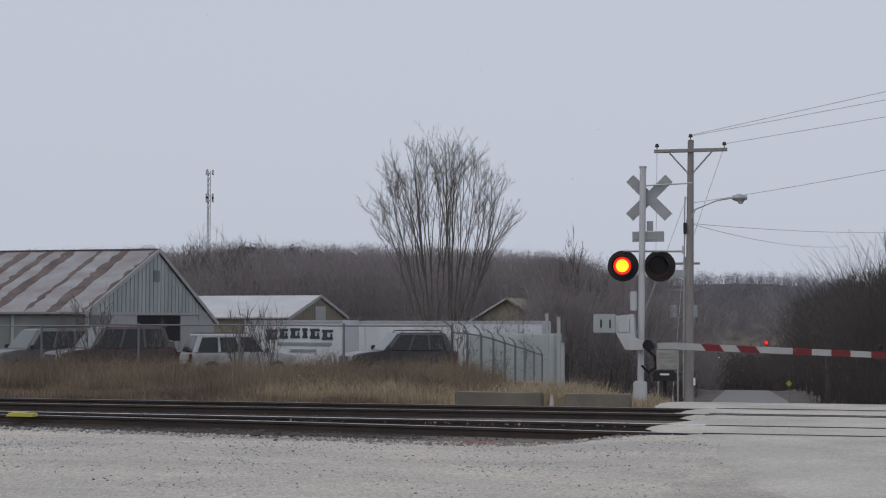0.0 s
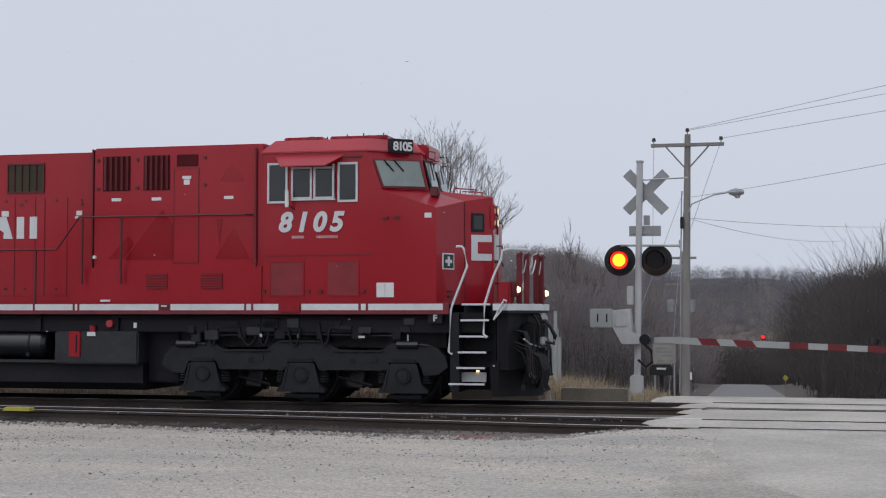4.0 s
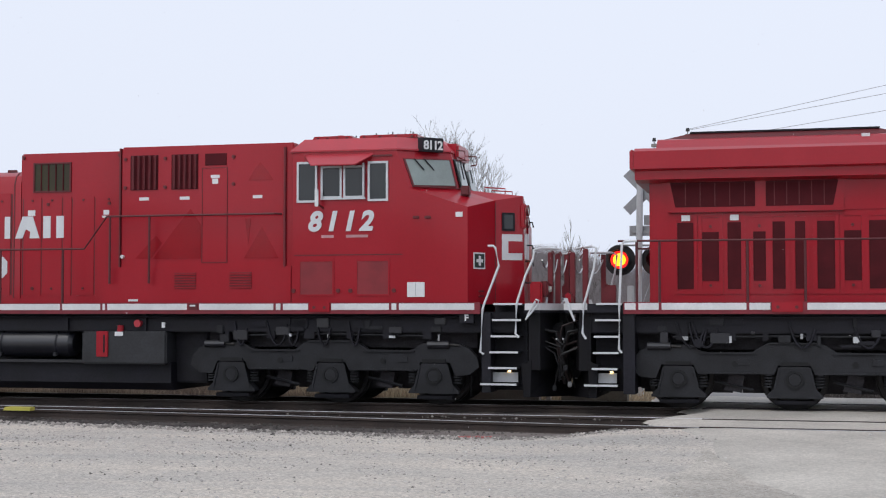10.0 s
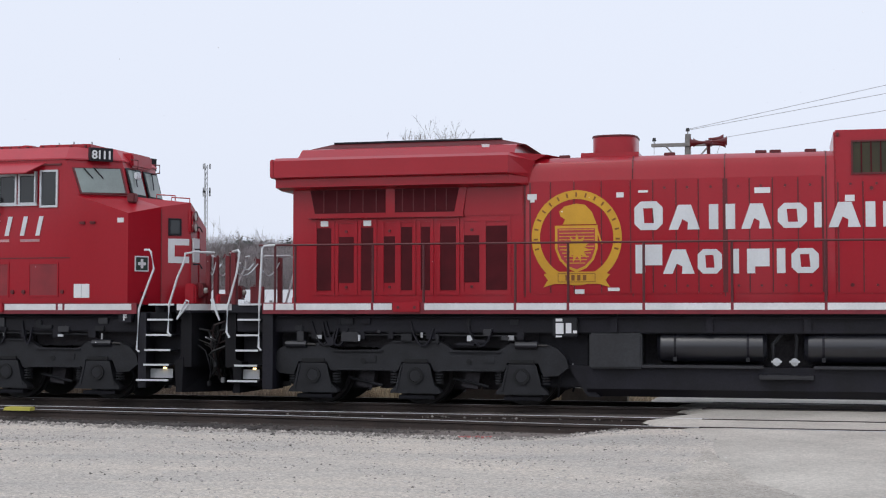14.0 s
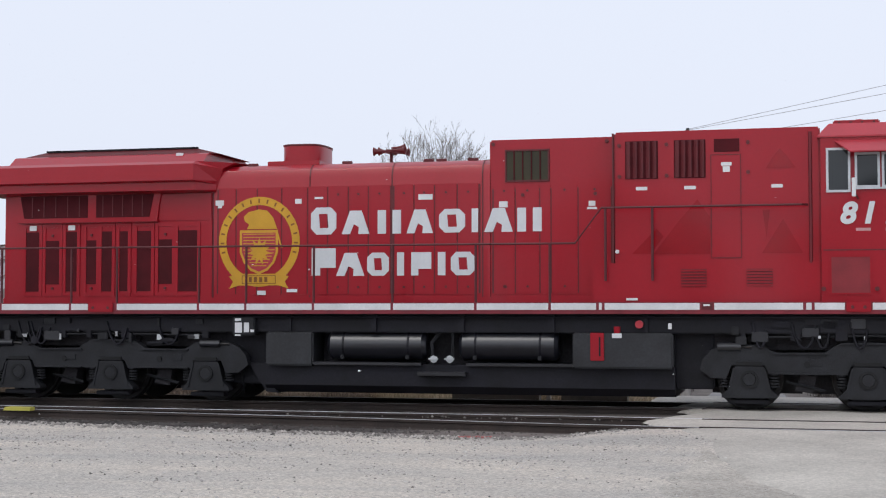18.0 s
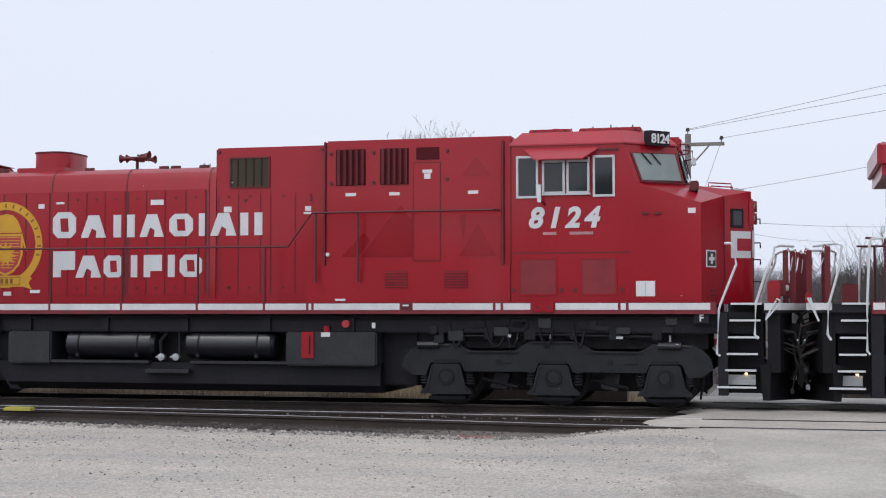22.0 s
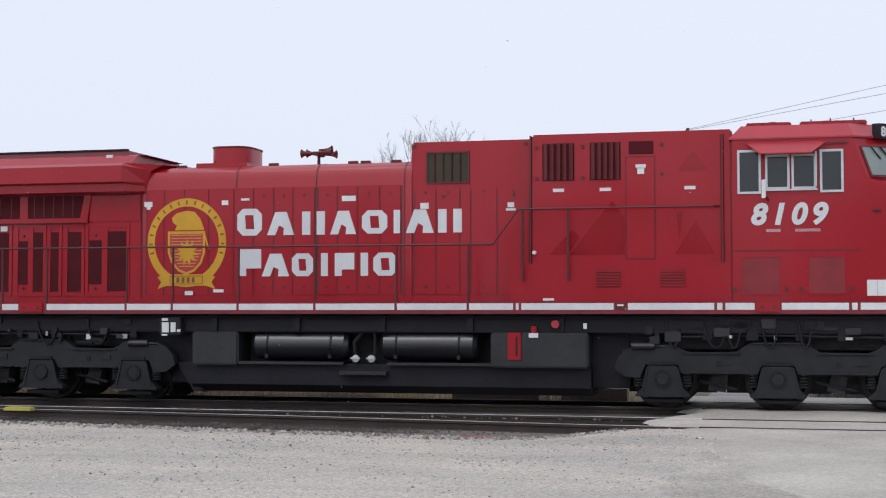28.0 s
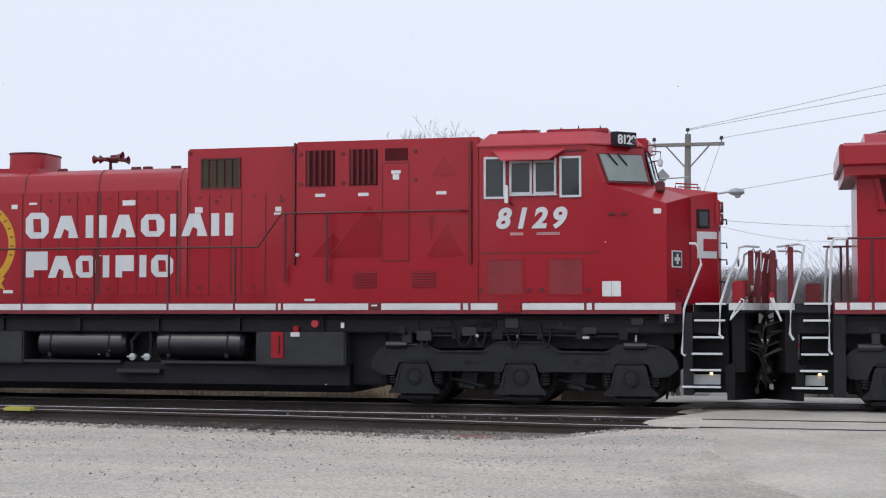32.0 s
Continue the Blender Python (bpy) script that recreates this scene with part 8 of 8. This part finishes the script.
def build_truck(L, cx):
    tr = part("truck_bolster", B(cx - 0.5, cx + 0.5, -1.05, 1.05, 0.55, 1.25, 0.05), UNDER, L)
    for s in (-1, 1):
        y0, y1 = (-1.34, -1.16) if s < 0 else (1.16, 1.34)
        half_top = [(0.42, 1.13), (0.56, 1.06), (0.70, 0.965), (1.50, 0.955), (1.62, 1.0), (1.74, 1.09), (2.42, 1.08), (2.62, 0.99), (2.76, 0.84)]
        half_bot = [(2.80, 0.66), (2.62, 0.52), (2.36, 0.50), (2.26, 0.74), (1.70, 0.74), (1.64, 0.585), (0.34, 0.585), (0.27, 0.74)]
        right = half_top + half_bot
        poly = [(cx + a, b) for a, b in right] + [(cx - a, b) for a, b in right[::-1]]
        sf = part("side_frame", prism(bmesh.new(), poly, "y", y0, y1), TRUCK, L, "cast steel truck side frame")
        yo = s * 1.345
        for xa, xb in ((cx - 1.60, cx - 0.62), (cx + 0.62, cx + 1.60)):
            part("frame_rib", B(xa, xb, yo - 0.03, yo + 0.012, 0.925, 0.955, 0.006), TRUCK, sf)
            part("frame_rib", B(xa, xb, yo - 0.03, yo + 0.012, 0.585, 0.615, 0.006), TRUCK, sf)
            part("cast_pad", B((xa + xb) / 2 + 0.16, (xa + xb) / 2 + 0.36, yo - 0.016, yo + 0.012, 0.74, 0.85, 0.006), TRUCK, sf)
        part("frame_rib", B(cx - 0.44, cx + 0.44, yo - 0.03, yo + 0.012, 1.10, 1.13, 0.006), TRUCK, sf)
        for d in (-1.0, 1.0):
            # uncut frame: a dark disc is painted shade for the hole
            part("frame_hole", cyl(bmesh.new(), (cx + d, yo - 0.014, 0.76), (cx + d, yo + 0.014, 0.76), 0.052, n=14), DARK_VOID, sf)
        for d in (-1.965, 0.0, 1.965):
            jb = bmesh.new()
            prism(jb, [(cx + d - 0.47, 0.18), (cx + d + 0.47, 0.18), (cx + d + 0.47, 0.22), (cx + d + 0.33, 0.36), (cx + d + 0.24, 0.72), (cx + d - 0.24, 0.72), (cx + d - 0.33, 0.36), (cx + d - 0.47, 0.22)], "y", s * 1.14, s * 1.38)
            j = part("journal_box", jb, TRUCK, L, "tapered journal box casting")
            # uncut slot, its shade put on as a dark block
            part("pedestal_slot", B(cx + d - 0.22, cx + d + 0.22, min(s * 1.36, s * 1.386), max(s * 1.36, s * 1.386), 0.735, 0.80), DARK_VOID, j)
            part("pedestal_tie", B(cx + d - 0.34, cx + d + 0.34, min(s * 1.10, s * 1.30), max(s * 1.10, s * 1.30), 0.07, 0.14, 0.012), BLACK, j)
            for q in (-1, 1):
                part("box_rib", prism(bmesh.new(), [(cx + d + q * 0.34, 0.24), (cx + d + q * 0.38, 0.24), (cx + d + q * 0.27, 0.70), (cx + d + q * 0.24, 0.70)], "y", s * 1.375, s * 1.40), TRUCK, j)
            part("bearing_ring", ring_bm(cx + d, 0.50, 0.110, 0.150, s * 1.395 - 0.02, s * 1.395 + 0.02, 24), DARK_VOID, j)
            part("bearing_cap", cyl(bmesh.new(), (cx + d, s * 1.37, 0.50), (cx + d, s * 1.41, 0.50), 0.115, 0.105, 20), TRUCK, j)
            for q in (-0.42, 0.42):
                sp = bmesh.new()
                for k in range(5):
                    cyl(sp, (cx + d + q, s * 1.25, 0.36 + k * 0.05), (cx + d + q, s * 1.25, 0.385 + k * 0.05), 0.085, n=12)
                part("coil_spring", sp, TRUCK, j)
        for d, w in ((-2.30, 0.40), (2.05, 0.40)):
            bc = part("brake_cylinder", cyl(bmesh.new(), (cx + d - w / 2, s * 1.34, 1.06), (cx + d + w / 2, s * 1.34, 1.06), 0.07, n=14), BLACK_SATIN, sf)
            part("push_rod", cyl(bmesh.new(), (cx + d + w / 2, s * 1.34, 1.06), (cx + d + w / 2 + 0.18, s * 1.34, 1.05), 0.025, n=8), STEEL, bc)
        for d in (-1.0, 1.0):
            part("brake_hanger", prism(bmesh.new(), [(cx + d - 0.20, 0.30), (cx + d + 0.1, 0.25), (cx + d + 0.16, 0.55), (cx + d - 0.1, 0.58)], "y", s * 0.85, s * 1.10), UNDER, sf)
            part("brake_rod", tube(bmesh.new(), [(cx + d - 0.35, s * 1.12, 0.45), (cx + d + 0.3, s * 1.12, 0.30)], 0.03), TRUCK, sf)
        part("sand_pipe", tube(bmesh.new(), [(cx + 2.55, s * 1.2, 1.0), (cx + 2.62, s * 1.15, 0.5), (cx + 2.55, s * 0.9, 0.12)], 0.022), TRUCK, sf)
    for d in (-1.35, -0.62, 0.62, 1.35, 2.35, -2.35):
        part("traction_motor", B(cx + d - 0.34, cx + d + 0.34, -0.62, 0.62, 0.22, 1.05, 0.06), UNDER, L)
    part("truck_top_plate", B(cx - 2.7, cx + 2.7, -1.0, 1.0, 1.0, 1.30), UNDER, L)
    sets = []
    for d in (-1.965, 0.0, 1.965):
        ws = new("wheelset", wheel_mesh)
        ws.parent = L
        ws.location = (cx + d, 0, WHEEL_Z)
        sets.append(ws)
    return sets


WHEEL_R, RAIL_Z = 0.575, -0.05
WHEEL_Z = RAIL_Z + WHEEL_R


def make_wheel_mesh():
    bm = bmesh.new()
    for s in (-1, 1):
        prof = [(0.66, 0.10), (0.66, 0.45), (0.655, WHEEL_R + 0.025), (0.69, WHEEL_R + 0.025), (0.70, WHEEL_R), (0.80, WHEEL_R - 0.004), (0.80, 0.50), (0.745, 0.47), (0.73, 0.2), (0.78, 0.16), (0.78, 0.10)]
        n = 40
        rings = [[bm.verts.new((r * math.cos(2 * math.pi * i / n), s * y, r * math.sin(2 * math.pi * i / n))) for i in range(n)] for y, r in prof]
        for a, b in zip(rings, rings[1:] + rings[:1]):
            for i in range(n):
                bm.faces.new((a[i], a[(i + 1) % n], b[(i + 1) % n], b[i]))
    cyl(bm, (0, -1.12, 0), (0, 1.12, 0), 0.09, n=16)
    return mesh_of("wheelset", bm, STEEL, True)


mat_vent = mat("fine_red_louvre", (0.24, 0.018, 0.026), 0.5, var=0.15, fine=60, bump=0.3)
mat_faint = mat("faint_white_marks", (0.55, 0.30, 0.31), 0.5, var=0.3, fine=90, bump=0.0)
RED_EDGE = mat("grimy_red_sill", (0.20, 0.018, 0.03), 0.5, var=0.2, bump=0.05)
RAILING = mat("dark_red_railing", (0.09, 0.014, 0.018), 0.5, var=0.15, bump=0.03)
wheel_mesh = make_wheel_mesh()

TRACK_Y = 26.207
first = thing("locomotive", "glossy red diesel freight locomotive with white stripe and gold emblem", "locomotive", group="coupled locomotives")
build_frame(first)
build_truck(first, -6.965)
build_truck(first, 7.01)
build_hood(first)
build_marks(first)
build_cab(first)
NUMBERS = ("8105", "8112", "8111", "8124", "8109", "8129")
OFFSETS = (0.008, 0.009, 0.022, 0.023, -0.042, -0.02)
locos = [first] + [copy_thing(first, pose(0, 0, 0)) for _ in NUMBERS[1:]]
for n, L in enumerate(locos):
    text_mesh("road_number", NUMBERS[n], 0.345, WHITE, L, pose(7.20, -1.445, 3.17, 90, 0, 0), shear=0.22, bold=0.021, spacing=1.36)
    a = math.degrees(math.atan2(0.30, 0.32))
    text_mesh("board_number", NUMBERS[n], 0.16, STICKER, L, pose(8.908, -1.138, 4.655, 90, 0, a), bold=0.006, spacing=0.86)
    text_mesh("frame_letter", "F", 0.11, WHITE, L, pose(9.62, -1.535, 1.50, 90, 0, 0), bold=0.006)
    part("letter_backing", B(9.49, 9.75, -1.53, -1.40, 1.46, 1.64), BLACK, L)
    tagged(L, f"glossy red diesel locomotive numbered {NUMBERS[n]} with white stripe and gold emblem")
# the leading one runs with its lamps lit
lead_lens = locos[0]
for L in locos:
    for xx, yy, zz in ((11.04, -1.02, 2.07), (11.40, -0.10, 2.01)) if L is lead_lens else ((11.04, -1.02, 2.07), (11.20, 0.55, 2.05)):
        dl = part("ditch_light", B(xx - 0.16, xx, yy - 0.13, yy + 0.13, zz - 0.14, zz + 0.14, 0.03), RED_POST, L, "dark red ditch light housing")
        part("lens", cyl(bmesh.new(), (xx, yy, zz), (xx + 0.05, yy, zz), 0.062, 0.045, 16), LAMP_ON if L is lead_lens else LENS_OFF, dl, "lit ditch light lens" if L is lead_lens else "unlit ditch light lens")
for yy, w in ((-0.40, 0.28), (-0.20, 0.22)):
    part("jumper_loop", tube(bmesh.new(), [(11.30, yy, 1.48), (11.42, yy, 1.50), (11.36 + w * 0.6, yy, 1.40), (11.36 + w, yy, 1.22), (11.34 + w, yy, 1.08), (11.36, yy, 1.12)], 0.03, 8), RUBBER, lead_lens, "looped black jumper hose")
    part("hose_head", B(11.34, 11.44, yy - 0.06, yy + 0.06, 1.06, 1.20, 0.02), ALU, lead_lens)
for k, yy in enumerate((-0.8, -0.62, -0.45, -0.3, -0.15)):
    part("hanging_hose", tube(bmesh.new(), [(11.2, yy, 0.95), (11.38, yy, 0.85), (11.46, yy + 0.05, 0.6), (11.40, yy + 0.1, 0.35 - 0.04 * (k % 3)), (11.46, yy + 0.12, 0.2)], 0.035, 8), RUBBER, lead_lens)
for o in lead_lens.children_recursive:
    if o.name.startswith("headlight_lens"):
        o.data = o.data.copy()
        o.data.materials.clear()
        o.data.materials.append(LAMP_DIM)


# ---- sparse snow in the air ----
def snowfall():
    """Loose flakes in one drifting body of air, tall enough for the whole time."""
    rs2 = np.random.RandomState(77)
    n = 3600
    base = np.array([(1, 0, 0), (0, 1, 0), (-1, 0, 0), (0, -1, 0), (0, 0, 1), (0, 0, -1)], float)
    tri = np.array([(0, 1, 4), (1, 2, 4), (2, 3, 4), (3, 0, 4), (1, 0, 5), (2, 1, 5), (3, 2, 5), (0, 3, 5)])
    size = 0.004 + 0.006 * rs2.rand(n, 1, 1) ** 2
    at = np.stack([rs2.uniform(-48, 34, n), rs2.uniform(5, 60, n), rs2.uniform(-1, 44, n)], 1)
    V = base[None] * size * (0.6 + 0.8 * rs2.rand(n, 6, 1)) * np.array([1.3, 1.0, 0.8]) + at[:, None, :]
    F = (tri[None] + 6 * np.arange(n)[:, None, None]).reshape(-1, 3)
    me = bpy.data.meshes.new("snowflakes")
    me.from_pydata(V.reshape(-1, 3).tolist(), [], F.tolist())
    me.materials.append(SNOW)
    return tagged(new("snowflakes", me), "sparse white snowflakes drifting down", "snowfall", kind="stuff")


SNOW = mat("snow_crystal", (0.85, 0.86, 0.88), 0.7, var=0.05, bump=0.0)
snow = snowfall()

# ---- what moves ----
RUN = (-0.0701733938, 1.7223246822, -0.5454575571, -3.6739859644, 1.0103355986, 5.8725344736, 64.8638695171, 0.0)
CENTRE = 30.664
UNIT = 22.3


def train_at(t):
    return float(np.polyval(RUN, (t - 16) / 16)) + CENTRE


def motions():
    times = [i * 0.5 for i in range(65)]
    spins = [i * 0.15 for i in range(214)] + [32.0]
    for n, L in enumerate(locos):
        x0 = -UNIT * n + OFFSETS[n]
        walk(L, [(t, pose(train_at(t) + x0, TRACK_Y, 0)) for t in times])
        for ws in [o for o in L.children if o.name.startswith("wheelset")]:
            p = ws.location.copy()
            walk(ws, [(t, pose(p.x, p.y, p.z, 0, math.degrees((train_at(t) - train_at(0)) / WHEEL_R), 0)) for t in spins])
    walk(snow, [(t, pose(-0.55 * t, 0.0, -1.05 * t)) for t in (0.0, 8.0, 16.0, 24.0, 32.0)])
    # lenses turn their lit face to the road by turns, in place of flashing
    for lamp, odd, base in flashers:
        p = lamp.location.copy()
        rows, ang, lit = [], 0.0, not odd
        t = 0.15
        rows.append((0.0, pose(*p, 0, 0, base + (0 if lit else 180))))
        ang = 0 if lit else 180
        while t < 31.9:
            for k in range(4):
                rows.append((t - 0.05 + k * 0.0334, pose(*p, 0, 0, base + ang + 60 * k)))
            ang += 180
            t += 0.7107
        rows.append((32.0, pose(*p, 0, 0, base + ang)))
        walk(lamp, rows)


motions()
